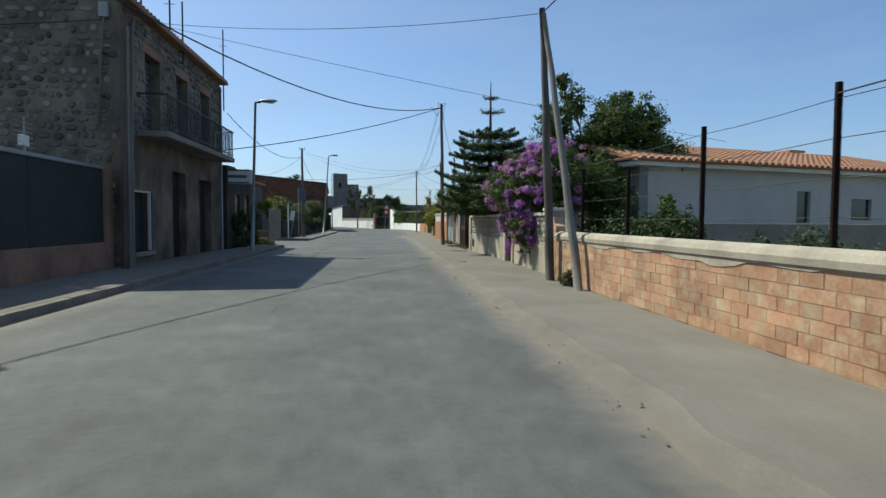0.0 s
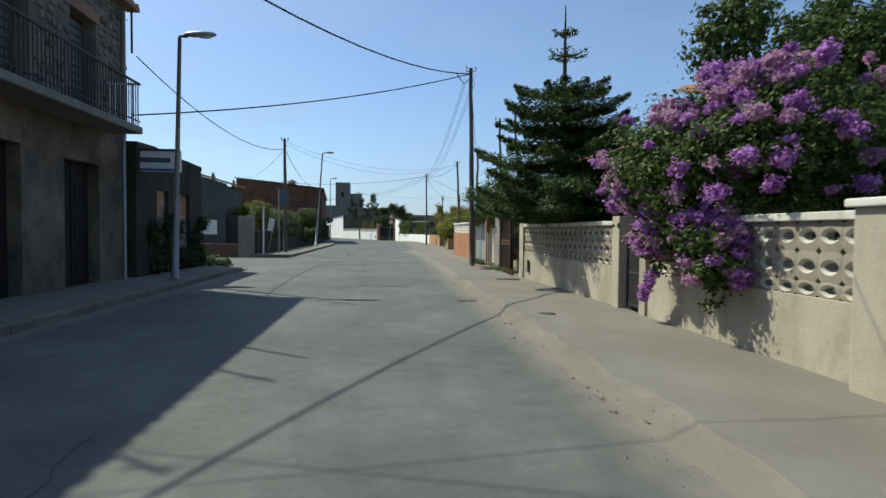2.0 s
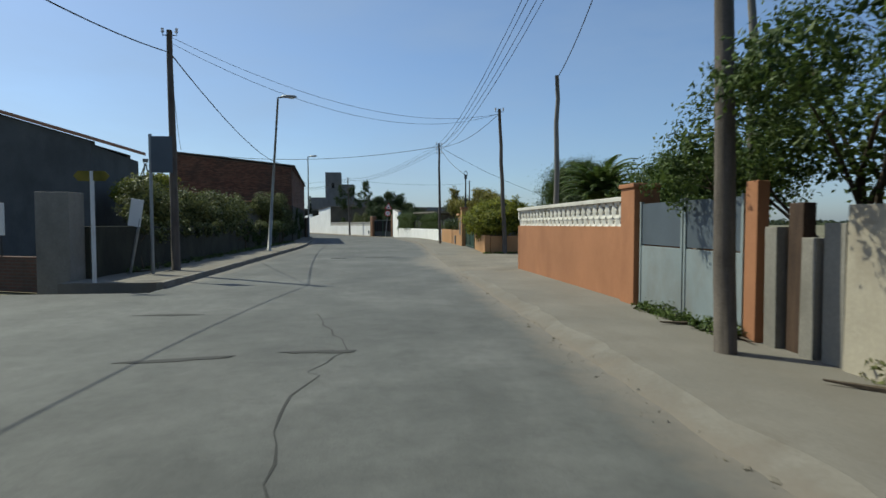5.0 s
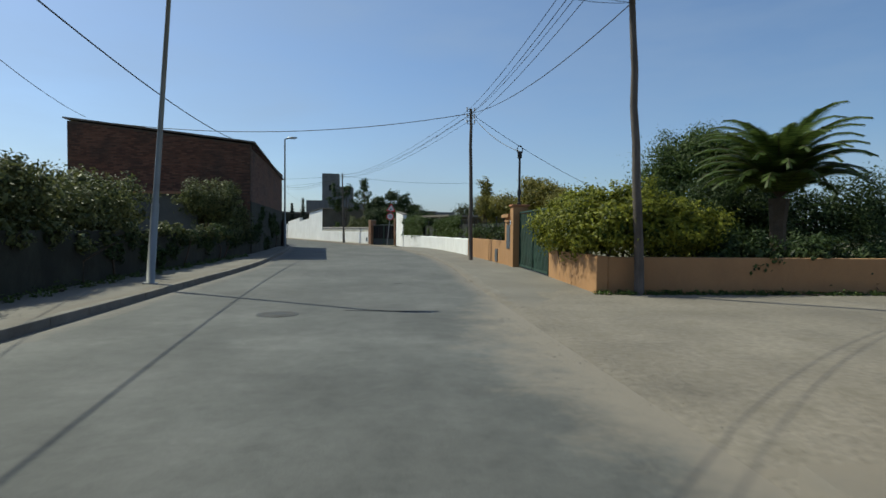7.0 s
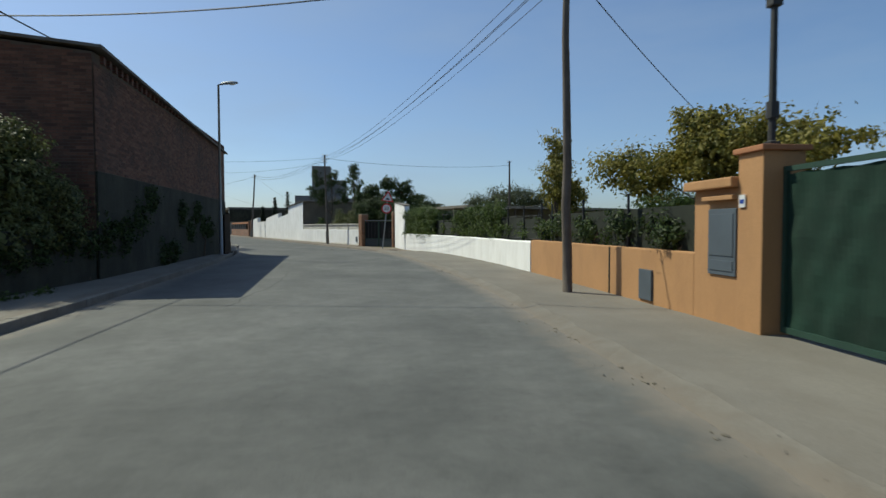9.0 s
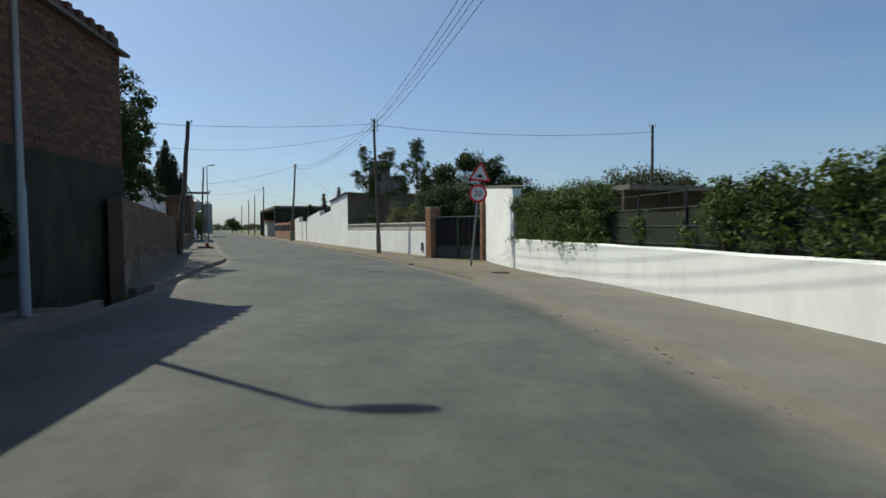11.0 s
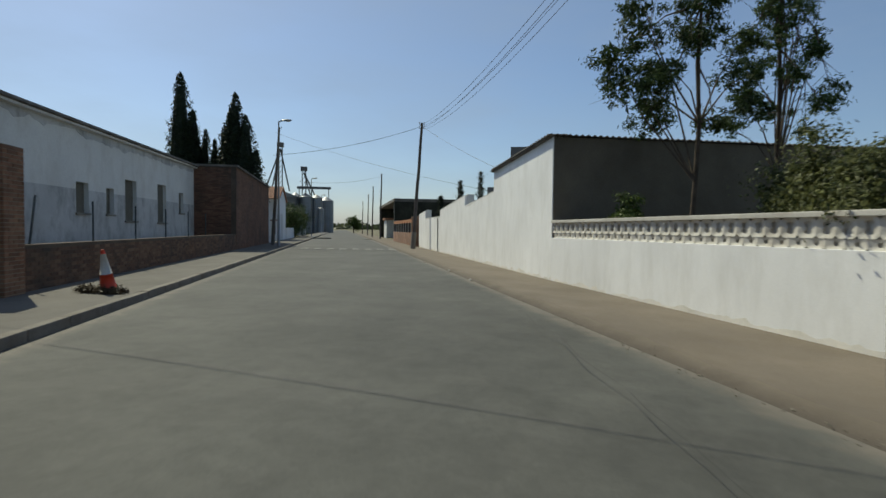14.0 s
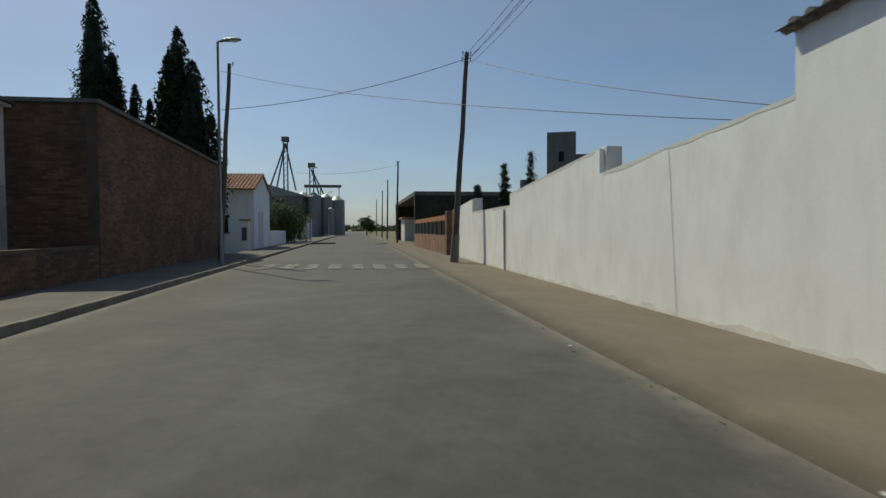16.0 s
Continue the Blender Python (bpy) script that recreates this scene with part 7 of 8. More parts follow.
tree((6.0, 24.0, 0), [(0, 0, 2.3, 1.0, 1.1, 1.0), (0.5, -0.6, 3.2, 0.8, 0.8, 0.7), (0.7, 0.5, 2.9, 0.9, 0.9, 0.8), (-0.2, -0.7, 1.5, 0.8, 0.8, 0.8), (0.9, -1.0, 1.8, 0.9, 0.9, 0.9)], (0, 0, 1.8), 0.1, 9000, 0.11, "leaf_dark", 57, "dense dark garden tree beside a conifer")

# shrubs round the old gate
tree((4.9, 31.2, 0), [(0, 0, 2.4, 1.2, 1.6, 0.9), (-0.9, 0.8, 2.3, 0.8, 1.0, 0.7), (0.2, -1.2, 2.6, 1.0, 1.0, 0.9), (-0.3, 1.8, 2.0, 0.8, 1.0, 0.7), (-0.5, 0.4, 3.2, 0.5, 0.6, 0.6), (0.4, -0.6, 3.5, 0.6, 0.7, 0.5), (-1.3, 1.2, 2.0, 0.5, 0.6, 0.5), (-1.7, -1.0, 2.7, 0.6, 0.8, 0.5), (-1.5, -2.5, 2.5, 0.5, 0.6, 0.45), (-1.2, -1.8, 3.2, 0.6, 0.7, 0.5)],
     (0, 0, 1.8), 0.09, 11000, 0.085, "leaf_mid", 51, "overgrown dark green fruit tree hanging over a fence", 0.5, 0.5)
tree((5.9, 27.6, 0), [(0, 0, 2.6, 1.5, 1.7, 1.3), (0.6, 1.4, 3.2, 1.2, 1.4, 1.1), (-0.8, -0.6, 1.8, 1.0, 1.1, 1.2), (0.2, -2.0, 2.6, 1.4, 1.3, 1.2), (0.5, -1.4, 3.8, 1.1, 1.1, 0.9), (0.1, 0.4, 4.3, 0.9, 0.9, 0.7), (-0.3, -1.4, 1.0, 1.0, 1.0, 0.9), (1.5, 3.0, 3.6, 1.6, 1.6, 1.6), (2.0, 2.0, 4.5, 1.3, 1.3, 1.1), (1.3, 1.0, 3.4, 1.4, 1.4, 1.3), (2.6, 3.6, 2.4, 1.6, 1.6, 1.5)], (0, 0, 1.8), 0.12, 27000, 0.11, "leaf_dark", 52, "dense dark tree behind a rusty gate")
hedge("garden_shrubs", pose(4.1, 26.2, 0), [(0.1 + 0.25 * (k % 3), 0.2 * k - 0.2, 0.4 + 0.35 * (k % 4), 0.4, 0.45, 0.5) for k in range(8)], 5000, 0.09, "leaf_dark", 56, "dark bushes filling an open gateway", "shrubs")
hedge("garden_shrubs", pose(4.6, 25.9, 0), [(0.8, 0.3, 1.3, 0.7, 0.6, 0.7), (1.4, 1.3, 1.6, 0.9, 0.8, 0.8), (0.7, 1.9, 1.2, 0.6, 0.7, 0.8), (2.4, 0.2, 1.7, 1.0, 1.0, 0.9), (0.4, 0.4, 0.4, 0.6, 0.5, 0.45), (0.9, 1.4, 0.6, 0.7, 0.7, 0.6), (1.8, 0.7, 0.9, 0.9, 0.9, 0.8), (3.0, 1.0, 1.2, 1.2, 1.2, 1.1)], 9000, 0.1, "leaf_dark", 53, "weeds and shrubs in an open gateway", "shrubs")
hedge("garden_shrubs", pose(5.0, 29.2, 0), [(0.55 * k, 0.45 * k + 0.5 * (j % 2), 0.5 + 0.8 * j, 0.75, 0.7, 0.6) for k in range(8) for j in range(3)], 9000, 0.11, "leaf_dark", 58, "dark shrubbery deep behind a rusty gate", "shrubs")
tree((6.8, 37.5, 0), [(0, 0, 2.3, 1.3, 2.2, 0.8), (0.3, 2.5, 2.2, 1.2, 1.6, 0.8)], (0, 0, 1.6), 0.1, 6000, 0.11, "leaf_mid", 54, "green shrub tree behind a terracotta wall")

# hedge at the orange corner
rng = np.random.default_rng(9)
hl = [(0.1 + 0.25 * rng.random(), y, 1.15 + 0.25 * rng.random(), 0.75, 0.7, 0.62 + 0.1 * rng.random()) for y in np.arange(0.4, 4.35, 0.45)] + [(x, 0.55 + 0.2 * rng.random(), 1.2 + 0.3 * rng.random(), 0.75, 0.7, 0.65) for x in np.arange(0.7, 2.7, 0.6)] + [(0.5, 2.2, 1.9, 0.6, 0.9, 0.5), (1.3, 1.2, 1.95, 0.8, 0.8, 0.5), (0.4, 3.3, 1.85, 0.6, 0.7, 0.45)]
hedge("garden_hedge", pose(4.24, 49.95, 0.12), hl, 19000, 0.115, "leaf_bright", 61, "bushy yellow-green hedge overhanging an orange wall", "hedge", 0.55)


def palm(loc, h, label):
    t = thing("palm_tree", pose(*loc), label, "palm")
    part("trunk", tubem([(0, 0, -0.1), (0.02, 0, h * 0.3), (0, 0.03, h * 0.7), (0, 0, h)], [0.26, 0.2, 0.22, 0.28], 10), "bark", t, "stout scaly trunk")
    rng = np.random.default_rng(4)
    P, D = [], []
    bm = bmesh.new()
    for k in range(56):
        a = 2 * math.pi * k * 0.382
        up = 1.55 - 0.8 * (k / 56)
        pts = [Vector((0, 0, h))]
        ln = rng.uniform(3.0, 3.6) * (1 - 0.3 * k / 56)
        el = up
        for s in range(9):
            pts.append(pts[-1] + Vector((math.cos(a) * math.cos(el), math.sin(a) * math.cos(el), math.sin(el))) * ln / 9)
            el -= 0.07 + 0.024 * len(pts)
        frond = tube(bmesh.new(), pts, [0.02 - 0.0018 * i for i in range(10)], 4)
        vs, fs = [], []
        for i in range(2, 10):
            for j in range(14):
                q = pts[i - 1].lerp(pts[i], j / 14)
                d = (pts[i] - pts[i - 1]).normalized()
                sd = d.cross(Vector((0, 0, 1))).normalized()
                L_ = 0.48 * math.sin(math.pi * min(1, 0.12 + i / 11))
                for sg in (-1, 1):
                    e = q + sd * sg * L_ * 0.85 + d * L_ * 0.45 - Vector((0, 0, 0.12 * L_ + 0.05))
                    b0 = len(vs)
                    vs += [q - d * 0.016, q + d * 0.026, e]
                    fs.append((b0, b0 + 1, b0 + 2))
        part("rib", frond, "bark", t)
        from_faces("frond", [tuple(v) for v in vs], fs, "leaf_mid", t)
    return t


palm((10.7, 53.2, 0), 2.3, "short date palm with arching fronds in a garden")
tree((11.6, 58.5, 0), [(0, 0, 4.0, 2.2, 2.0, 1.4), (-1.4, 0.4, 3.2, 1.2, 1.2, 1.0), (1.2, -0.6, 3.9, 1.2, 1.2, 0.9), (0.2, 0.2, 4.5, 1.2, 1.2, 0.7), (-0.6, -0.5, 2.6, 1.5, 1.3, 1.0)], (0, 0, 2.6), 0.16, 17000, 0.11, "leaf_mid", 62, "rounded green garden tree")
hedge("garden_shrubs", pose(7.2, 50.5, 0), [(0.42 * k, 0.3 * math.sin(k * 2.1), 0.7 + 0.25 * math.sin(k * 1.3), 0.6, 0.45, 0.5) for k in range(11)], 5000, 0.12, "leaf_dark", 66, "dark low shrubs along an orange wall", "shrubs")
tree((9.9, 55.6, 0), [(0, 0, 1.7, 1.6, 1.0, 1.2), (1.8, 0.2, 1.9, 1.5, 1.0, 1.3), (3.6, 0, 1.7, 1.6, 1.0, 1.3), (5.4, 0.3, 2.0, 1.6, 1.0, 1.4), (-1.4, 0.3, 1.5, 1.2, 0.9, 1.0), (2.6, 0.8, 2.8, 1.2, 1.0, 0.8), (0.8, 0.6, 2.6, 1.0, 0.9, 0.7), (7.2, 0.2, 2.0, 1.6, 1.0, 1.3)], (0, 0, 1.4), 0.1, 19000, 0.12, "leaf_dark", 67, "dense dark shrubbery behind an orange wall", category="shrub")
hedge("garden_shrubs", pose(8.2, 53.0, 0), [(0.3 * k, 2.5 + 0.6 * math.sin(k), 1.0 + 0.3 * (k % 3), 0.9, 0.9, 0.9) for k in range(16)], 6000, 0.13, "leaf_dark", 63, "dark shrubs behind an orange wall", "shrubs")
tree((6.6, 62.8, 0), [(0, 0, 2.7, 1.1, 1.6, 0.7), (-0.9, 1.6, 2.5, 0.9, 1.2, 0.6), (0.4, -1.6, 2.7, 0.8, 1.0, 0.6), (-0.3, 0.4, 3.3, 0.7, 1.0, 0.45), (0.4, 0.9, 3.0, 0.8, 0.9, 0.5)], (0, 0, 1.9), 0.07, 8500, 0.11, "leaf_yellow", 64, "thin fruit tree with yellowing leaves", 0.6, 0.6)
tree((5.3, 69.3, 0), [(0, 0, 2.7, 0.55, 0.6, 0.9), (0.1, 0.1, 3.6, 0.4, 0.4, 0.7), (0.6, 0.8, 2.4, 0.7, 0.8, 0.6)], (0, 0, 2.4), 0.07, 3000, 0.11, "leaf_yellow", 65, "slender fruit tree behind a fence", 0.55, 0.5)
ft = thing("wire_fence", pose(4.62, 60.2, 0.9), "dark mesh fence with screening above an orange wall", "fence")
for k in range(4):
    part("post", fence_post((0, 0.2 + 2.4 * k, 0), 1.05, 0.025, "dark_iron"), "dark_iron", ft)
part("screen", boxm(0.03, 0.04, 0.1, 7.6, 0.02, 0.75), "net_dark", ft, "dark screening net")

il = thing("pillar_lamp", pose(4.63, 58.83, 2.29), "dark iron lamp standard on a gate pillar with a coiled cable", "lamp post")
part("pole", tubem([(0, 0, 0), (0, 0, 0.06), (0, 0, 0.08), (0, 0, 1.75)], [0.09, 0.09, 0.045, 0.04], 8), "dark_iron", il)
part("collar", tubem([(0, 0, 0.35), (0, 0, 0.55)], 0.075, 8), "dark_iron", il)
part("clamp", boxm(-0.07, 0.07, -0.07, 0.07, 1.7, 1.95, 0.02), "dark_iron", il)
part("coil", tubem([(0.1 * math.cos(a), 0, 2.0 + 0.16 * math.sin(a)) for a in np.linspace(-1.4, 4.6, 16)], 0.018, 6), "wire", il)

# ivy on the white wall's fence
iv = []
rng = np.random.default_rng(14)
for i, p in enumerate(offset(pts, 0.35, 0)):
    if p.y > 83.2:
        iv += [(p.x - 0.05, p.y, z + 0.1 * rng.random(), 0.4, 0.8, 0.42) for z in (1.1, 1.5, 1.95)]
    elif 73 < p.y < 79:
        iv += [(p.x + 0.1, p.y, 1.1 + 0.3 * rng.random(), 0.4, 0.7, 0.45), (p.x, p.y, 1.7 + 0.2 * rng.random(), 0.35, 0.6, 0.4)]
    elif i % 2 == 0:
        iv.append((p.x + 0.2, p.y, 1.1 + 0.2 * rng.random(), 0.35, 0.6, 0.35))
hedge("ivy", pose(0, 0, 0), iv, 26000, 0.085, "leaf_mid", 71, "ivy growing through a wire fence over a white wall", "ivy")
hedge("ivy", pose(4.6, 68.4, 0), [(0.2 * (k % 3), -7.2 + 0.6 * k, 1.2 + 0.2 * (k % 2), 0.3, 0.5, 0.35) for k in range(12)], 2500, 0.1, "leaf_dark", 72, "dark creeper behind a mesh fence", "ivy")
tree((14, 112, -0.2), [(0, 0, 4.2, 3.2, 2.5, 1.6), (3.5, 0, 3.8, 2.6, 2.2, 1.4), (-3, 1, 3.6, 2, 2, 1.2)], (0, 0, 3), 0.2, 5000, 0.25, "leaf_grey", 73, "distant grey-green tree beyond the gardens")
tree((30, 110, -0.2), [(0, 0, 4.0, 3.2, 2.5, 1.6), (3.5, 0, 3.4, 2.6, 2.2, 1.4)], (0, 0, 3), 0.2, 3000, 0.28, "leaf_mid", 74, "distant green tree beyond the gardens")

# ---- second street planting ----
def tree2(w, s, *a, **k):
    x, y = plan2(w, s)
    return tree((x, y, -0.15, 0, 0, 22), *a, **k)


tree2(3.6, -12.0, [(0, 0, 3.0, 1.9, 2.0, 1.8), (-1.1, 0.8, 3.6, 1.0, 1.1, 1.1), (-0.4, 0.6, 4.8, 0.9, 0.9, 0.8), (0.7, -0.4, 5.4, 0.9, 0.9, 0.7), (1.8, -1.2, 4.8, 1.0, 1.0, 1.0), (2.4, -2.4, 3.8, 1.0, 1.0, 0.9), (-1.6, -1.0, 2.4, 1.1, 1.4, 1.2), (0.4, -2.6, 2.8, 1.6, 1.6, 1.5), (2.6, -4.0, 2.7, 1.3, 1.4, 1.3), (0.6, -4.6, 1.9, 1.5, 1.4, 1.3), (3.4, -5.4, 2.2, 1.3, 1.2, 1.1), (-1.6, 0.9, 4.3, 0.45, 0.45, 0.5)],
      (0, 0, 2.6), 0.2, 26000, 0.15, "leaf_dark", 81, "broad dense dark evergreen tree behind a white wall")
tree2(0.9, -9.6, [(0, 0, 1.9, 0.9, 1.2, 0.8), (0.5, 1.4, 2.2, 0.8, 0.9, 0.8), (1.0, 2.6, 2.1, 0.8, 0.9, 0.8), (0.2, -1.8, 1.7, 0.8, 1.0, 0.7), (1.4, 0.8, 2.6, 0.7, 0.8, 0.6)], (0, 0, 1.2), 0.07, 7500, 0.1, "leaf_olive", 82, "olive-green garden shrubs topping the white wall")
hedge("rose_bush", at2(0.6, -2.6), [(0.1, 0.0, 1.5, 0.4, 0.5, 0.35), (0.5, 0.4, 1.9, 0.4, 0.4, 0.4), (0.2, -0.9, 1.35, 0.4, 0.5, 0.25), (0.3, 0.8, 1.3, 0.3, 0.5, 0.2)], 1500, 0.09, "leaf_mid", 88, "leggy rose bush against a dark wall", "shrub")


TUFTS_A = [(-2.2, 0.0, 5.3, 0.3, 0.35, 0.22), (-1.9, 0.3, 5.0, 0.35, 0.4, 0.3), (-1.7, 0, 7.0, 0.25, 0.3, 0.35), (-1.6, 0, 6.4, 0.4, 0.4, 0.4), (-1.3, 0.4, 5.9, 0.4, 0.45, 0.35), (-1.6, -0.2, 4.5, 0.5, 0.5, 0.45), (-0.9, 0.3, 4.1, 0.45, 0.45, 0.35), (-1.2, -0.3, 4.9, 0.4, 0.4, 0.35),
           (-0.1, 0, 6.6, 0.5, 0.5, 0.3), (0.3, 0.2, 6.1, 0.4, 0.4, 0.3), (-0.4, -0.3, 5.8, 0.4, 0.4, 0.3), (1.2, 0.2, 5.9, 0.35, 0.4, 0.25), (0.9, 0, 5.0, 0.4, 0.4, 0.3), (1.2, -0.2, 4.3, 0.4, 0.4, 0.3), (0.5, 0.2, 4.0, 0.35, 0.4, 0.25), (-0.6, 0.2, 5.2, 0.3, 0.3, 0.22), (0.3, 0, 6.9, 0.35, 0.35, 0.25)]
TUFTS_A = [(*t[:3], t[3] * 1.35, t[4] * 1.35, t[5] * 1.25) for t in TUFTS_A]
tree2(1.6, -4.4, TUFTS_A, (0.0, 0, 6.6), 0.07, 5200, 0.15, "leaf_dark", 84, "open dark pine with hanging tufts on bare limbs", slim=0.3, gaps=0.7, shell=0.2)
rng = np.random.default_rng(85)
TUFTS_B = [((0.25 + 1.2 * (1 - k / 23)) * math.cos(k * 2.4) * rng.uniform(0.5, 1.0), (0.25 + 1.0 * (1 - k / 23)) * math.sin(k * 2.4), 4.0 + 3.8 * k / 23, 0.4, 0.4, 0.3) for k in range(24)]
tree2(4.1, -3.9, TUFTS_B, (0, 0, 7.4), 0.07, 5000, 0.14, "leaf_pine", 85, "thin pale green pine with open tufts", slim=0.25, gaps=0.7, shell=0.2)
tree2(-14.15, -20.2, [(0, 0, 5.0, 1.1, 1.4, 1.0), (1.1, 2.4, 4.2, 0.6, 0.8, 0.8), (-0.6, 1.0, 6.8, 0.9, 0.9, 0.8), (0.9, 3.0, 3.1, 0.5, 0.6, 0.7), (0.2, 0.6, 8.0, 0.6, 0.6, 0.6), (0.6, -1.6, 4.6, 0.9, 1.2, 1.0), (0.9, 2.0, 6.2, 0.5, 0.5, 0.5), (-0.9, -0.8, 7.4, 0.6, 0.6, 0.6), (0.1, 1.4, 3.6, 0.9, 1.0, 0.8), (-0.8, 0, 3.6, 1.0, 1.2, 1.0), (1.1, 0.8, 7.2, 0.35, 0.35, 0.4), (1.3, 1.2, 5.2, 0.7, 0.9, 0.7), (1.5, 0.2, 6.2, 0.5, 0.6, 0.5), (1.3, 2.4, 5.0, 0.5, 0.6, 0.5), (1.5, 1.6, 3.4, 0.5, 0.7, 0.5), (1.9, 3.0, 3.0, 0.35, 0.5, 0.45), (1.0, -2.6, 5.0, 0.8, 0.9, 0.6), (1.2, -2.2, 3.9, 0.7, 0.9, 0.6)],
      (0.2, 0.3, 5.4), 0.18, 8200, 0.19, "leaf_dark", 86, "old open-crowned tree leaning over a brick wall", slim=0.45, gaps=0.75)


def cypress(w, s, h, r, seed):
    x, y = plan2(w, s)
    t = thing("cypress", pose(x, y, -0.1), "tall narrow dark cypress behind a brick store", "tree", "cypress row")
    part("trunk", tubem([(0, 0, 0), (0, 0, h * 0.9)], [0.15, 0.02], 6), "bark", t)
    rng = np.random.default_rng(seed)
    n = int(5200 * r * h / 10) + 2500
    u = rng.random(n)
    a = rng.random(n) * 2 * np.pi
    prof = r * np.clip(np.minimum(1, (0.1 + u * 3)) * (1 - u) ** 0.55, 0.03, None)
    # several ragged spires of unequal height, drawn together
    m = 6
    k = rng.integers(0, m, n)
    so = np.clip(rng.normal(0, 0.34 * r, (m, 2)), -0.5 * r, 0.5 * r)
    sh = np.concatenate([[1.0], rng.uniform(0.62, 0.95, m - 1)])
    so[0] *= 0.2
    rr = prof * (0.5 + 0.45 * rng.random(n)) * (1 + 0.3 * np.sin(a * 3 + u * 25 + k) * np.sin(u * 43 + k * 2.0)) * np.where(k == 0, 1.15, 0.95)
    bend = np.sin(u * 3.1 + k) * 0.12 * r
    p = np.stack([rr * np.cos(a) + so[k, 0] * (0.4 + 0.6 * u) + bend, rr * np.sin(a) + so[k, 1], h * sh[k] * (0.04 + 0.96 * u)], 1)
    d = np.stack([np.cos(a), np.sin(a), np.full(n, 0.6)], 1)
    v, f = leaf_mesh(p, d, rng, 0.3, 0.35, 0.5)
    from_faces("crown", v.tolist(), f.tolist(), "leaf_cypress", t)
    part("dense_core", tubem([(0, 0, h * k / 10 + 0.2) for k in range(10)], [max(0.05, 0.62 * r * min(1, 0.15 + k * 0.3) * (1 - k / 10) ** 0.55) for k in range(10)], 8), "leaf_cypress", t)
    return t


for w, s, h, r, sd in ((-19.0, 32, 13.6, 1.75, 1), (-18.1, 32.4, 10.2, 1.15, 2), (-17.3, 32.6, 9.3, 0.95, 3), (-16.6, 33, 8.6, 0.75, 4), (-14.9, 32, 12.2, 1.6, 5), (-15.6, 32.5, 9.6, 1.6, 6), (-14.0, 31.5, 10.4, 1.7, 7), (-13.9, 30.5, 8.6, 1.4, 8)):
    cypress(w, s, h, r, sd)
hedge("street_hedge", at2(-12.5, 52, 0), [(0.8 * (k % 3) - 1.2, 1.1 * k, 2.0 + 0.8 * math.sin(k * 1.3), 1.5, 1.5, 1.7) for k in range(13)], 7000, 0.22, "leaf_dark", 87, "tall dark hedge along the far street", "hedge")
for k, (w, s, h) in enumerate(((6.5, 45, 6.9), (9.0, 46, 7.9), (4.7, 47, 5.5))):
    x, y = plan2(w, s)
    t = thing("cypress", pose(x, y, -0.2), "small dark conifer behind the white wall", "tree")
    part("trunk", tubem([(0, 0, 0), (0, 0, h)], [0.1, 0.01], 6), "bark", t)
    foliage("crown", [(0, 0, z, 0.25 + 0.75 * (h - z) / h, 0.25 + 0.75 * (h - z) / h, 0.4) for z in np.arange(1.2, h, 0.55)], 2200, 0.22, "leaf_cypress", t, 90 + k, 0.35, 0.2)
tree2(-3.0, 150, [(0, 0, 3.6, 2.2, 2.2, 1.6), (1.0, 1, 2.4, 2, 2, 1.5)], (0, 0, 2.4), 0.2, 2500, 0.3, "leaf_mid", 95, "small tree at the far end of the street")

# ---- plants on the left of the first street ----
rng = np.random.default_rng(17)
vl = [(0.02, y, 1.0 + 0.3 * rng.random(), 0.16, 0.45, 0.3) for y in np.arange(2.5, 27, 1.1)] + [(-0.35 - 0.9 * rng.random(), y, 1.5 + 0.75 * rng.random(), 0.6, 0.7, 0.6) for y in np.arange(4.5, 15.6, 0.5)]
hedge("vine_hedge", pose(-6.6, 38.5, 0), vl, 13000, 0.12, "leaf_olive", 101, "leafy vines hanging over a blackened wall", "hedge")
hedge("vine_hedge", pose(-7.6, 44, 0), [(-0.4 - rng.random(), y, 1.5 + 0.8 * rng.random(), 0.9, 0.9, 0.8) for y in np.arange(2, 13, 0.8)], 9000, 0.13, "leaf_olive", 102, "overgrown green plot behind a wall", "hedge")
tree((-7.45, 63.6, 0), [(0, 0, 2.2, 1.1, 1.3, 0.9), (0.3, 1.4, 1.9, 0.9, 1.1, 0.8), (-0.5, -0.9, 2.6, 0.9, 0.9, 0.65), (0.2, 0.5, 2.9, 0.7, 0.8, 0.45), (0.5, 0.2, 1.3, 0.7, 1.2, 0.6)], (0, 0, 1.4), 0.06, 8000, 0.11, "leaf_olive", 103, "bushy dark tree beside the brick warehouse")
tree((-8.9, 46.5, 0), [(0, 0, 2.5, 0.9, 0.8, 0.4), (-0.5, 0.4, 2.3, 0.7, 0.7, 0.35), (0.6, 0.3, 2.8, 0.6, 0.6, 0.35)], (0, 0, 1.8), 0.08, 3000, 0.12, "leaf_bright", 104, "small spreading tree in the vacant plot")
rng = np.random.default_rng(19)
hedge("wall_ivy", pose(-6.6, 52.0, 0), [(0.03, y, rng.uniform(0.5, 1.2), 0.1, 0.5, 0.35) for y in np.arange(0.3, 14.3, 0.9)] + [(0.06 - 0.076 * (y - 14.4), y, rng.uniform(0.3, 2.3), 0.1, 0.6, 0.5) for y in np.arange(14.6, 26, 1.1)], 7000, 0.085, "leaf_dark", 121, "dark ivy creeping over a blackened wall", "ivy")
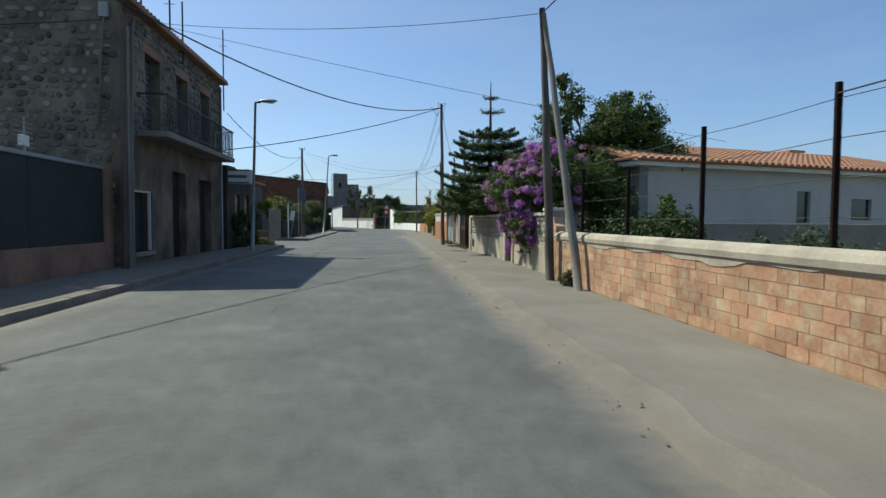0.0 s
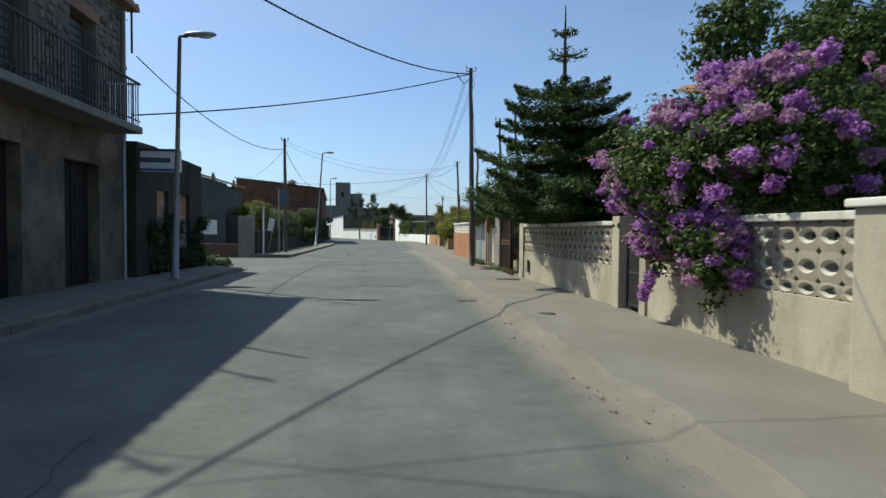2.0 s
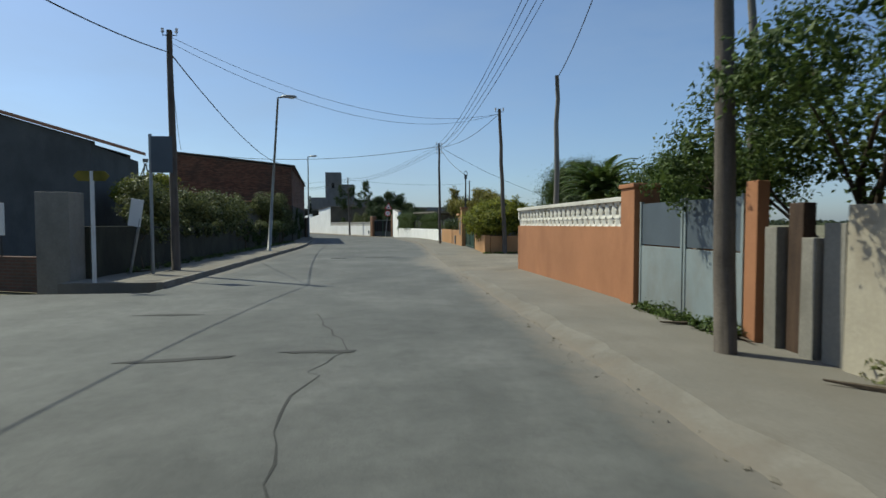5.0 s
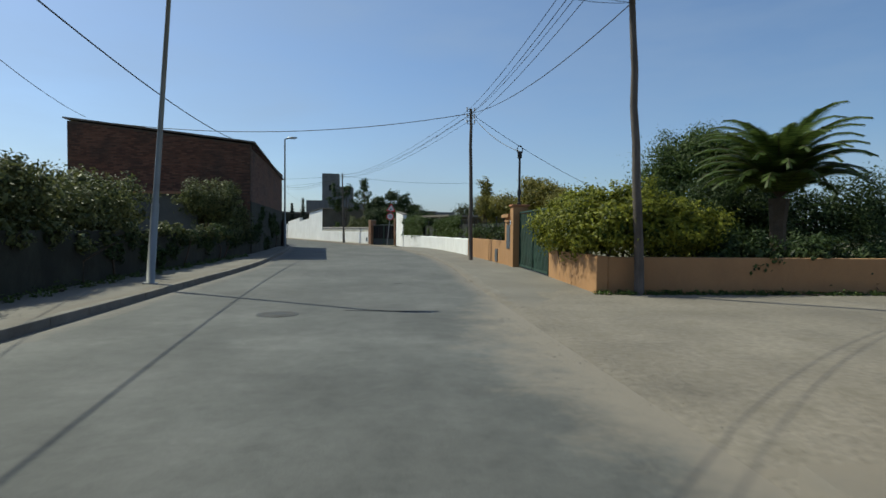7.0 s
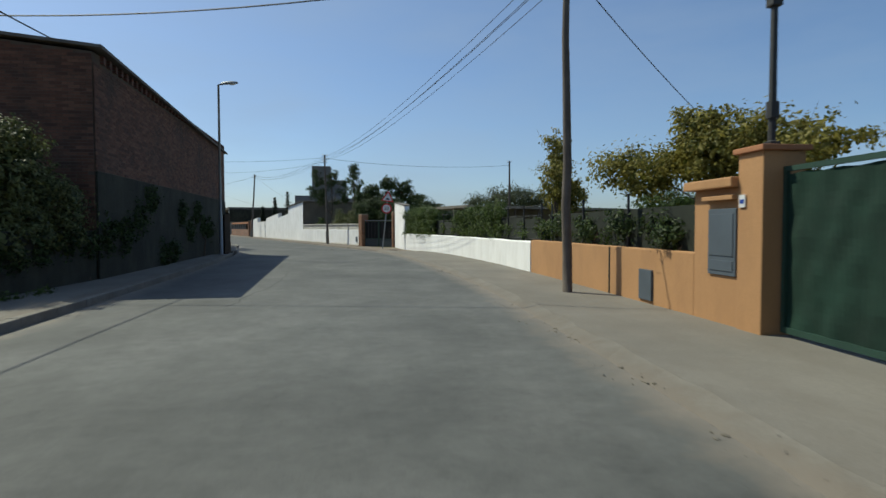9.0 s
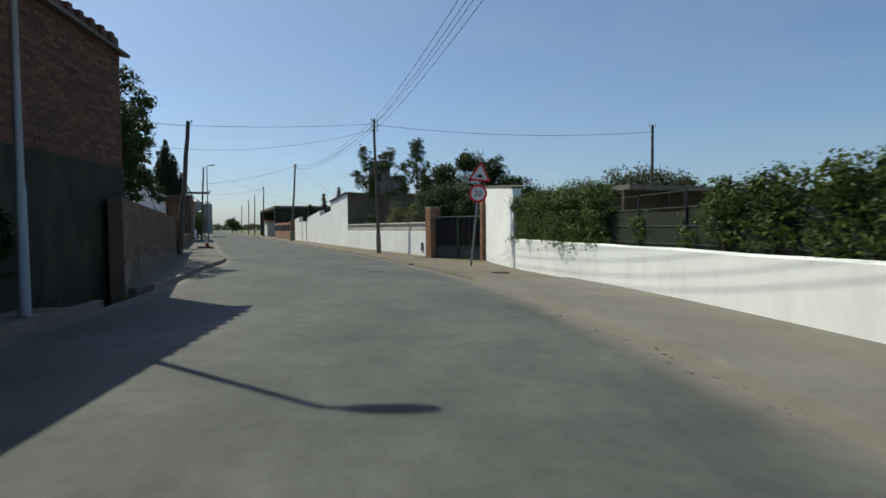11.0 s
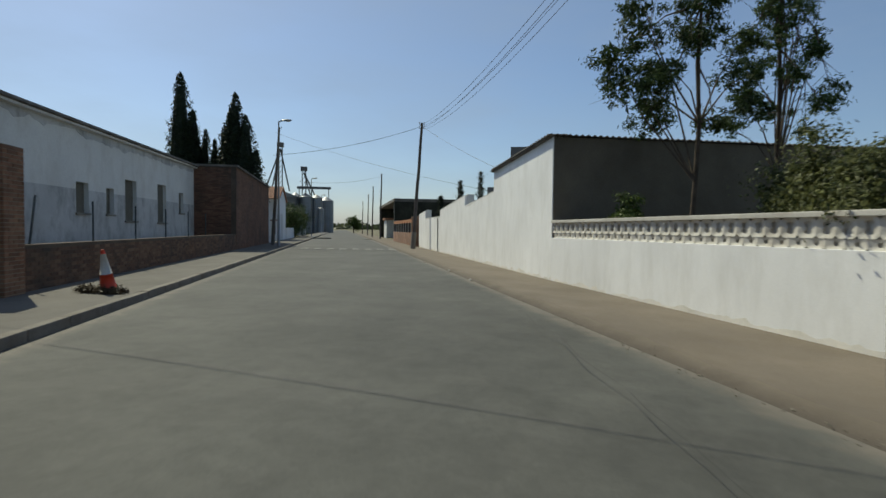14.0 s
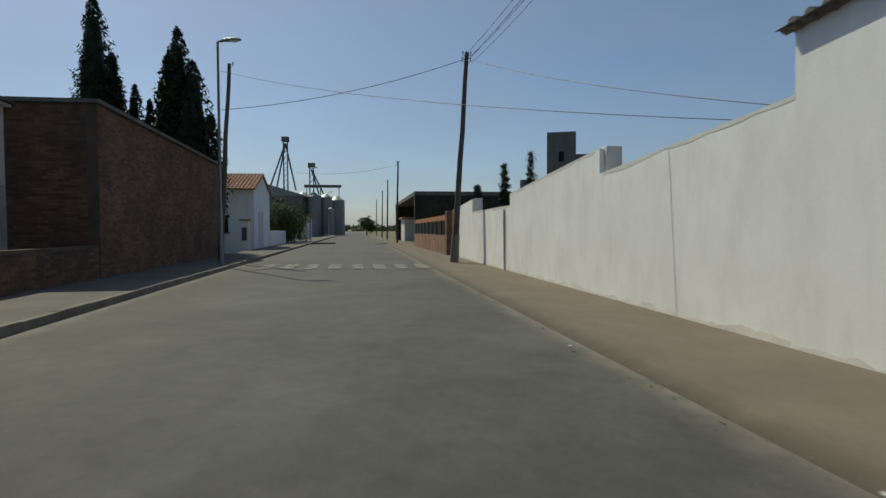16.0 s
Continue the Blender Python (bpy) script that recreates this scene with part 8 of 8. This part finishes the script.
hedge("ruin_creeper", pose(-6.25, 25.5, 0), [(0.05, y, z, 0.12, 0.3, 0.3) for y, z in ((-0.4, 0.4), (0.2, 0.7), (0.7, 0.3), (1.0, 1.3), (0.3, 1.4), (1.6, 0.5), (2.4, 0.4), (2.6, 1.0), (3.1, 0.5), (3.2, 1.5), (-0.6, 1.2))], 2600, 0.1, "leaf_dark", 120, "dark creeper and weeds climbing the ruined front", "creeper")
hedge("corner_weeds", pose(-6.0, 29.2, 0), [(0, 0, 0.2, 0.35, 0.3, 0.25), (0.3, 0.2, 0.15, 0.3, 0.3, 0.2), (-0.4, -0.2, 0.25, 0.3, 0.3, 0.25)], 500, 0.09, "leaf_mid", 105, "leafy weeds at the corner of the ruin", "weeds")
hedge("wall_weeds", pose(3.45, 26.2, 0), [(0.05 * (k % 3), 0.3 * k, 0.06 + 0.05 * (k % 2), 0.12, 0.2, 0.12) for k in range(12)], 420, 0.05, "leaf_olive", 111, "weeds at the foot of a rusty gate", "weeds")
hedge("wall_weeds", pose(3.45, 11.9, 0), [(0, 0, 0.16, 0.1, 0.16, 0.24), (0.03, 0.3, 0.1, 0.1, 0.14, 0.14)], 260, 0.07, "leaf_grey", 106, "dry weeds at the foot of a brick wall", "weeds")
hedge("wall_weeds", pose(4.25, 49.9, 0), [(0.5 * k, -0.12 - 0.03 * k, 0.03, 0.3, 0.15, 0.07) for k in range(16)], 1800, 0.06, "leaf_mid", 107, "strip of grass along an orange wall", "grass")
hedge("wall_weeds", pose(4.3, 42.4, 0), [(0, 0, 0.1, 0.4, 0.3, 0.2), (0.5, 0.1, 0.12, 0.3, 0.3, 0.2)], 600, 0.08, "leaf_grey", 108, "dry scrub at the end of a terracotta wall", "weeds")
hedge("wall_weeds", pose(3.5, 31.3, 0), [(-0.05, 0.3 * k, 0.06, 0.12, 0.2, 0.12) for k in range(8)], 700, 0.06, "leaf_mid", 109, "weeds at the foot of a grey gate", "weeds")
hedge("wall_weeds", pose(-6.4, 40, 0.12), [(0.1 * (k % 3), 0.8 * k, 0.04, 0.2, 0.35, 0.1) for k in range(30)], 1800, 0.06, "leaf_mid", 110, "weeds along the pavement at a wall foot", "weeds")

# ---- signs and small things ----
rs = thing("road_sign", pose(0.12, 90.85, -0.2, 0, 6, 0), "leaning road sign with a hump warning and 20 limit", "road sign")
part("post", boxm(-0.04, 0.04, -0.02, 0.02, -0.2, 3.8, 0.006), "galv", rs)


def plate(pts_xz, y0, y1):
    bm = bmesh.new()
    a = [bm.verts.new((x, y0, z)) for x, z in pts_xz]
    b = [bm.verts.new((x, y1, z)) for x, z in pts_xz]
    n = len(a)
    for k in range(n):
        bm.faces.new((a[k], a[(k + 1) % n], b[(k + 1) % n], b[k]))
    bm.faces.new(a)
    bm.faces.new(b[::-1])
    bmesh.ops.recalc_face_normals(bm, faces=bm.faces)
    return bm


def tri_pts(r, z0):
    out = []
    for k in range(3):
        c = math.pi / 2 + k * 2 * math.pi / 3
        for j in (-1, 0, 1):
            a = c + j * 0.7
            out.append((r * 0.86 * math.cos(c) + 0.12 * r * math.cos(a), z0 + r * 0.86 * math.sin(c) + 0.12 * r * math.sin(a)))
    return out


def disc_pts(r, z0, n=32):
    return [(r * math.cos(2 * math.pi * k / n), z0 + r * math.sin(2 * math.pi * k / n)) for k in range(n)]


t3 = part("warning_plate", plate(tri_pts(0.46, 3.5), -0.04, -0.025), "red_paint", rs, "red-edged triangular hump warning plate")
part("field", plate(tri_pts(0.33, 3.5), -0.045, -0.041), "white_paint", t3)
part("hump", plate([(-0.17, 3.38), (-0.1, 3.42), (-0.03, 3.5), (0.05, 3.5), (0.11, 3.42), (0.17, 3.38)], -0.05, -0.046), "black_paint", t3)
t4 = part("limit_plate", plate(disc_pts(0.34, 2.78), -0.04, -0.025), "red_paint", rs, "round 20 speed limit plate")
part("field", plate(disc_pts(0.26, 2.78), -0.045, -0.041), "white_paint", t4)
cu = bpy.data.curves.new("number", "FONT")
cu.body, cu.size, cu.align_x, cu.align_y, cu.extrude = "20", 0.3, "CENTER", "CENTER", 0.002
cu.materials.append(MAT["black_paint"])
num = new("number", cu)
num.parent = t4
num.matrix_basis = pose(0, -0.049, 2.78, 90, 0, 0) @ Matrix.Diagonal((1.05, 1, 1, 1))

cn = thing("traffic_cone", at2(-10.4, -5.3, 0.14) @ pose(0, 0, 0, 5, -7, 20), "red and white traffic cone on the pavement edge", "traffic cone")
part("base", boxm(-0.19, 0.19, -0.19, 0.19, 0, 0.04, 0.01), "dark_iron", cn)
for z0, z1, mm in ((0.04, 0.32, "cone_red"), (0.32, 0.68, "litter"), (0.68, 0.75, "cone_red")):
    part("band", tubem([(0, 0, z0), (0, 0, z1)], [0.15 - 0.16 * z0, 0.15 - 0.16 * z1], 14), mm, cn, "", True)
hedge("leaf_litter", at2(-10.5, -5.3, 0.13), [(0.0, 0.0, 0.05, 0.35, 0.3, 0.07), (0.25, -0.2, 0.04, 0.25, 0.2, 0.05), (-0.3, 0.2, 0.05, 0.2, 0.25, 0.06)], 900, 0.06, "dry_dark", 131, "heap of dry leaves and earth round a traffic cone", "leaf litter")


def road_height(x, y):
    """Height of the road sheet at a place."""
    i = min(range(len(LL)), key=lambda k: (LL[k].lerp(RR[k], 0.5) - Vector((x, y, 0))).length)
    a, b = LL[i], RR[i]
    u = ((Vector((x, y, 0)) - a).to_2d()).dot((b - a).to_2d()) / (b - a).to_2d().length_squared
    return a.z + (b.z - a.z) * u


def cover(loc, r, label, square=False):
    t = thing("manhole_cover", pose(*loc), label, "manhole cover")
    if square:
        part("frame", boxm(-r, r, -r * 0.7, r * 0.7, -0.03, 0.005, 0.002), "iron_cover", t)
        return t
    part("rim", tubem([(0, 0, -0.03), (0, 0, 0.004)], r, 28), "cover_rim", t)
    part("lid", tubem([(0, 0, 0.003), (0, 0, 0.008)], [r * 0.84, r * 0.82], 28), "iron_cover", t)
    part("ring", tubem([(0, 0, 0.007), (0, 0, 0.011)], [r * 0.5, r * 0.48], 24), "cover_rim", t)
    return t


cover((-2.0, 47.3, 0), 0.32, "round cast-iron manhole cover in the road")
cover((-3.15, 87.5, road_height(-3.15, 87.5)), 0.3, "round cast-iron manhole cover in the road")
cover((-2.05, 91.6, -0.105), 0.2, "small square iron cover at the pavement edge", True)
cover((0.75, 86.6, -0.06), 0.25, "square iron cover in the pavement", True)
cover((3.0, 24.6, 0.038), 0.3, "rusty square cover in the pavement", True)
cover((1.25, 20.2, 0.002), 0.18, "rusty square drain cover in the gutter", True)
cover((2.2, 18.1, 0.062), 0.12, "small rusty cover in the pavement", True)
cover((0.0, 52.3, 0), 0.09, "small square valve cover in the road", True)
cover((-5.2, 37.6, 0.12), 0.25, "square drain grate in the pavement corner", True)
for x, y, ln, wd, a in ((-0.2, 22.9, 0.4, 0.06, 10), (-1.2, 20.4, 0.4, 0.05, 5), (-3.4, 33.8, 0.5, 0.12, 0), (-2.4, 31, 0.6, 0.12, 8), (-1.0, 31.2, 0.5, 0.1, 0), (-0.4, 47.6, 0.7, 0.1, -8)):
    p = thing("road_patch", pose(x, y, 0, 0, 0, a), "dark tar patch in the asphalt", "road patch", "tar patches")
    rim = [(ln * math.cos(b) * random.uniform(0.6, 1.1), 0.7 * wd * math.sin(b) * random.uniform(0.5, 1.2)) for b in np.linspace(0, 2 * math.pi, 19)[:-1]]
    part("tar", plate(rim, 0, 0.002), "patch", p).matrix_basis = pose(0, 0, 0.003, 90, 0, 0)
for (x, y, z), r in (((-11.35, 114.9, -0.06), 0.05), ((-10.1, 111.5, -0.06), 0.06), ((-12.95, 118.3, -0.06), 0.04), ((2.0, 32.5, 0.02), 0.04)):
    p = thing("litter", pose(x, y, z, 0, 0, x * 40), "scrap of crumpled white paper in the gutter", "litter")
    bm = bmesh.new()
    bmesh.ops.create_icosphere(bm, subdivisions=2, radius=r)
    for v in bm.verts:
        v.co *= 0.7 + 0.5 * noise.noise(v.co * 14 + Vector((x, y, 0)))
        v.co.z = v.co.z * 0.45 + r * 0.3
    part("paper", bm, "litter", p)
for k in range(8):
    zs = thing("crossing_stripe", at2(-8.9 + k * 0.8, 19.6, -0.075 + 0.0685 * (1 - k / 8) + 0.004), "worn white zebra stripe painted on the asphalt", "road marking", "zebra stripes")
    part("paint", boxm(0, 0.42, 0, 2.6, 0, 0.005), "zebra", zs)

ps = thing("signpost", pose(-6.1, 37.4, 0.05), "white post with small yellow direction arrows", "signpost")
part("post", tubem([(0, 0, 0), (0, 0, 2.3)], 0.04, 8), "white_paint", ps)
for sx in (-1, 1):
    part("arrow", plate([(0.03 * sx, 2.1), (0.25 * sx, 2.1), (0.34 * sx, 2.2), (0.25 * sx, 2.3), (0.03 * sx, 2.3)], -0.02, 0.0), "leaf_yellow", ps, "small yellow arrow board")
bs = thing("back_of_sign", pose(-5.75, 39.4, 0.1), "grey sign seen from its plain back on a steel post", "sign")
part("post", tubem([(0, 0, 0), (0, 0, 3.3)], 0.04, 8), "galv", bs)
part("plate", boxm(0.0, 0.5, -0.03, -0.01, 2.4, 3.25, 0.01), "slate_blue", bs)
ls = thing("leaning_board", pose(-6.35, 39.6, 0.1, 0, 9, 0), "white board on a leaning prop", "sign")
part("prop", tubem([(0, 0, 0), (0.05, 0, 1.35)], 0.035, 6), "galv", ls)
part("board", boxm(-0.2, 0.08, -0.03, 0.0, 1.15, 1.8, 0.008), "white_paint", ls)

ya = thing("tv_antenna", pose(-6.85, 12.4, 2.4), "grid television aerial on a yard fence", "antenna")
part("mast", tubem([(0, 0, -0.3), (0, 0, 0.8)], 0.018, 6), "galv", ya)
for k in range(9):
    part("rod", tubem([(0, -0.28, 0.05 + 0.09 * k), (0, 0.28, 0.05 + 0.09 * k)], 0.007, 4), "galv", ya)
part("box", boxm(-0.05, 0.02, -0.12, 0.12, 0.25, 0.45, 0.01), "white_paint", ya)
for x, y, z, h in ((-6.4, 16.6, 6.6, 0.9), (-6.4, 18.6, 6.6, 1.2), (-6.35, 24.0, 5.5, 3.1)):
    rm = thing("roof_mast", pose(x, y, z), "thin iron mast with cable brackets on the stone house", "mast")
    part("pole", tubem([(0, 0, 0), (0, 0, h)], 0.025, 6), "dark_iron", rm)
    part("cross_bar", tubem([(-0.15, 0, h * 0.8), (0.15, 0, h * 0.8)], 0.012, 5), "dark_iron", rm)
cp = thing("corner_pole", pose(-6.3, 15.2, 0), "dark wooden pole fixed to the corner of the stone house", "utility pole")
part("pole", tubem([(0, 0, 0), (0.02, 0.1, 6.1)], [0.12, 0.09], 8), "dark_pole", cp)
part("cable_duct", tubem([(0.12, -0.03, 0.1), (0.12, 0.0, 2.6), (0.13, 0.03, 5.8)], 0.035, 8), "concrete_pole", cp, "pale cable duct")
ms = thing("roof_mast", SHED @ pose(-13.85, -3.9, 3.0), "thin iron service mast with a drooping cable on the shed", "mast")
part("pole", tubem([(0, -0.5, 0), (0, 0.1, 1.2), (0, 0.75, 3.8)], 0.03, 6), "dark_iron", ms)
part("cable", tubem([(0.05, 0.78, 3.75), (0.12, 0.85, 3.2), (0.08, 0.9, 2.7), (0.12, 0.75, 2.4), (0.05, 0.55, 2.9)], 0.015, 5), "wire", ms)

# ---- distance ----
tw = thing("grain_tower", pose(0.2, 25.0, 0) @ Matrix.Diagonal((0.88, 0.8, 0.87, 1)), "square grey concrete tower with lower blocks beside it", "building")
part("tower", boxm(-20.8, -15.2, 234, 240, -0.3, 20.9), "far_grey", tw)
part("wing", boxm(-15.2, -10.5, 235, 243, -0.3, 16.5), "far_grey", tw)
part("block", boxm(-26, -10, 233, 246, -0.3, 11.5), "far_grey", tw)
part("long_block", boxm(-10, 7, 236, 250, -0.3, 10.8), "far_grey", tw)
part("low_block", boxm(7, 26, 240, 252, -0.3, 8.2), "far_grey", tw)
part("window", boxm(-18.5, -17.5, 233.9, 234.0, 15, 17), "black", tw)
fl_ = thing("far_store", pose(18, 150, 0), "long low dark store roof beyond the gardens", "building")
part("walls", boxm(-14, 30, 0, 10, -0.3, 3.6), "plaster_grey", fl_)
part("roof", boxm(-14.5, 30.5, -0.5, 10.5, 3.6, 4.3), "fibro", fl_)
SILO = [(-11.0, 158, 2.2, 9.8), (-13.6, 152, 1.7, 10.3), (-16.5, 150, 1.9, 10.4), (-12.2, 148, 0.9, 7.0), (-19.5, 152, 2.0, 10.6)]
for w, s, r, h in SILO:
    t = thing("grain_silo", at2(w, s, -0.3), "tall ribbed zinc grain silo with a conical top", "silo", "grain silos")
    rad = []
    zz = []
    for k in range(28):
        zz.append(h * k / 27)
        rad.append(r * (1.0 if k % 2 else 0.985))
    part("drum", tubem([(0, 0, z) for z in zz], rad, 20), "silver", t)
    part("cone", tubem([(0, 0, h), (0, 0, h + 0.55 * r), (0, 0, h + 0.62 * r)], [r * 1.03, 0.25, 0.05], 20), "silver", t)
for w, s, h, k in ((-23.5, 150, 25.0, 1), (-17.0, 150, 18.4, 0)):
    t = thing("elevator_tower", at2(w, s, -0.3), "lattice grain elevator tower with sloping chutes", "tower")
    for dx in (-0.5, 0.5):
        for dy in (-0.5, 0.5):
            part("leg", boxm(dx - 0.1, dx + 0.1, dy - 0.1, dy + 0.1, 0, h), "far_grey", t)
    n = int(h / 1.5)
    for j in range(n):
        z = j * 1.5
        part("brace", tubem([(-0.5, -0.5, z), (0.5, -0.5, z + 1.5)], 0.06, 4), "far_grey", t)
    part("head", boxm(-0.9, 0.9, -0.9, 0.9, h - 0.6, h + 0.6, 0.1), "far_grey", t)
    for ex in ((-4.2, 12), (-2.6, 11), (2.5, 12)) if k else ((1.8, 11), (3.0, 11)):
        part("chute", tubem([(0, 0, h - 1), (ex[0], 0, ex[1])], 0.22, 6), "far_grey", t)
ct = thing("conveyor", at2(-15, 151, 13.0), "horizontal grain conveyor over the silos", "conveyor")
part("beam", boxm(-4, 5.5, -0.3, 0.3, -0.5, 0.2), "far_grey", ct)
for x in (-3.5, 0, 4.8):
    part("strut", boxm(x, x + 0.2, -0.1, 0.1, -3.0, -0.5), "far_grey", ct)
gs = thing("grain_store", at2(-36, 146, -0.3), "large grey grain store with a pitched roof", "building")
part("wall_block", boxm(0, 17, 0, 18, 0, 10.2), "far_grey", gs)
part("roof", extrude_profile([(-0.4, 10.2), (17.4, 10.2), (17.4, 10.5), (8.5, 13.2), (-0.4, 10.5)], -0.3, 18.3), "silver", gs)
for k, (w, s, wd, h) in enumerate(((-14, 75, 8, 3.2), (-14, 100, 10, 4.0), (1.0, 78, 6, 3.0))):
    t = thing("far_house", at2(w if w > 0 else w - 6, s, -0.2), "plain low house far down the street", "house")
    part("wall_block", boxm(0, 6, 0, wd, 0, h), "white_aged", t)
    part("roof", boxm(-0.3, 6.3, -0.3, wd + 0.3, h, h + 0.3, 0.05), "tile", t)
hz = thing("far_woods", pose(0, 0, 0), "hazy line of far woods on the plain", "woods", "", "stuff")
rng = np.random.default_rng(55)
P = np.stack([rng.uniform(-1500, 900, 9000), rng.uniform(900, 1100, 9000), rng.uniform(-1, 9, 9000) * rng.random(9000)], 1)
v, f = leaf_mesh(P, np.tile([0, -1.0, 0.2], (9000, 1)), rng, 9.0, 0.7, 0.4)
from_faces("trees", v.tolist(), f.tolist(), "leaf_grey", hz)

kerbs(clip(dense_L, 0, 28), pave_l1)
kerbs(clip(dense_L, 37, 78.5), pave_l2)
kerbs([p for p in dense_L if 81.5 < p.y < 165], pave_l3)


# ---- cracks, gravel ----
def crack(pts, w, seed):
    rng = np.random.default_rng(seed)
    t = thing("road_crack", pose(*pts[0], 0), "jagged dark crack in the asphalt", "road crack", "cracks")
    ln = [Vector((x - pts[0][0], y - pts[0][1], 0)) for x, y in pts]
    out = []
    for a, b in zip(ln, ln[1:]):
        for k in range(8):
            out.append(a.lerp(b, k / 8) + Vector((rng.normal(0, 0.04), rng.normal(0, 0.04), 0)))
    bm = bmesh.new()
    rows = []
    for i, p in enumerate(out):
        d = (out[min(i + 1, len(out) - 1)] - out[max(i - 1, 0)]).normalized()
        h = Vector((-d.y, d.x, 0)) * w * rng.uniform(0.3, 1)
        rows.append((bm.verts.new(p + h + Vector((0, 0, 0.003))), bm.verts.new(p - h + Vector((0, 0, 0.003)))))
    for (a, b), (c, d) in zip(rows, rows[1:]):
        bm.faces.new((a, b, d, c))
    bmesh.ops.recalc_face_normals(bm, faces=bm.faces)
    if sum(f.normal.z for f in bm.faces) < 0:
        bmesh.ops.reverse_faces(bm, faces=bm.faces)
    part("tar", bm, "patch", t)


crack([(-0.9, 27.5), (-1.1, 29.5), (-0.8, 31.5), (-1.4, 34.0)], 0.012, 1)
crack([(-3.4, 26.0), (-2.6, 27.2), (-0.9, 27.6), (0.9, 27.2)], 0.008, 2)
crack([(-1.6, 8.6), (-1.9, 10.2), (-1.8, 11.8), (-2.2, 13.6)], 0.006, 3)
crack([(-2.7, 62.0), (-2.5, 66.0), (-2.9, 70.0)], 0.012, 4)
crack([(-6.2, 92.0), (-6.0, 96.5), (-7.2, 101.5), (-8.4, 106.0)], 0.005, 5)
crack([(-9.8, 106.5), (-9.2, 108.2), (-10.4, 111.0)], 0.005, 6)
crack([(-0.1, 20.6), (1.4, 20.4)], 0.012, 7)
crack([(-3.2, 20.9), (-1.2, 20.6)], 0.012, 8)
rng = np.random.default_rng(29)
v, f = [], []
GRIT = [p for p in dense_R if -2 < p.y < 41 or 48 < p.y < 130]
for k in range(2600):
    i = int(rng.integers(0, len(GRIT) - 1))
    if (GRIT[i + 1] - GRIT[i]).length > 2:
        continue
    p = GRIT[i].lerp(GRIT[i + 1], rng.random())
    x, y, z = p.x + rng.normal(-0.1, 0.12), p.y, p.z + (0.0 if p.y < 92 else 0.002)
    r = rng.uniform(0.003, 0.009) * (2.0 if rng.random() < 0.06 else 1)
    z += 0.012 + 0.06 * min(1, (x - p.x) / 0.4) if x > p.x else 0.001
    b = len(v)
    v += [(x - r, y, z), (x, y - r, z), (x + r * 1.3, y, z), (x, y + r, z), (x + 0.3 * r, y, z + r)]
    f += [(b, b + 1, b + 4), (b + 1, b + 2, b + 4), (b + 2, b + 3, b + 4), (b + 3, b, b + 4)]
tagged(from_faces("gutter_grit", v, f, "kerb"), "small stones and grit in the gutter", "grit", "", "stuff")
rng = np.random.default_rng(31)
v, f = [], []
for k in range(1800):
    i = int(rng.integers(0, len(GRIT) - 1))
    p = GRIT[i].lerp(GRIT[i + 1], rng.random())
    if (GRIT[i + 1] - GRIT[i]).length > 2 or noise.noise(Vector((p.y * 0.45, 2.0, 0))) < 0.0:
        continue
    x, y = p.x + rng.normal(0.1, 0.16), p.y
    r, h, a0 = 0.007 + 0.026 * rng.random() ** 3, rng.uniform(0.003, 0.01), rng.random() * 6
    b = len(v)
    for z, kk in ((-0.02, 1.0), (h * 0.6, 0.9), (h, 0.55)):
        v += [(x + kk * r * math.cos(a0 + j * 1.05) * (0.7 + 0.5 * math.sin(j * 2.1 + a0)), y + kk * 1.7 * r * math.sin(a0 + j * 1.05), p.z + 0.004 + z) for j in range(6)]
    f += [(b + q * 6 + j, b + q * 6 + (j + 1) % 6, b + q * 6 + 6 + (j + 1) % 6, b + q * 6 + 6 + j) for q in range(2) for j in range(6)] + [tuple(range(b + 12, b + 18))]
tagged(from_faces("edge_crumbs", v, f, "dust"), "crumbled concrete and clods along the worn pavement edge", "rubble", "", "stuff")
rng = np.random.default_rng(23)
v, f = [], []
CLUMPS = [(1.15 + abs(rng.normal(0, 0.7)), rng.uniform(42.2, 47.3)) for _ in range(42)] + [(rng.uniform(2, 8), rng.uniform(41.6, 47.5)) for _ in range(26)]
for k in range(1500):
    c = CLUMPS[int(rng.integers(0, len(CLUMPS)))]
    x, y = c[0] + rng.normal(0, 0.16), c[1] + rng.normal(0, 0.22)
    r = rng.uniform(0.003, 0.009) * (1.8 if rng.random() < 0.08 else 1)
    b = len(v)
    z = max(0.0, 0.009 + low(x)) + 0.001
    v += [(x - r, y, z), (x, y - r, z), (x + r, y, z), (x, y + r, z), (x + 0.2 * r, y, z + 0.6 * r)]
    f += [(b, b + 1, b + 4), (b + 1, b + 2, b + 4), (b + 2, b + 3, b + 4), (b + 3, b, b + 4)]
tagged(from_faces("gravel", v, f, "kerb"), "loose gravel scattered over a dirt track", "gravel", "", "stuff")
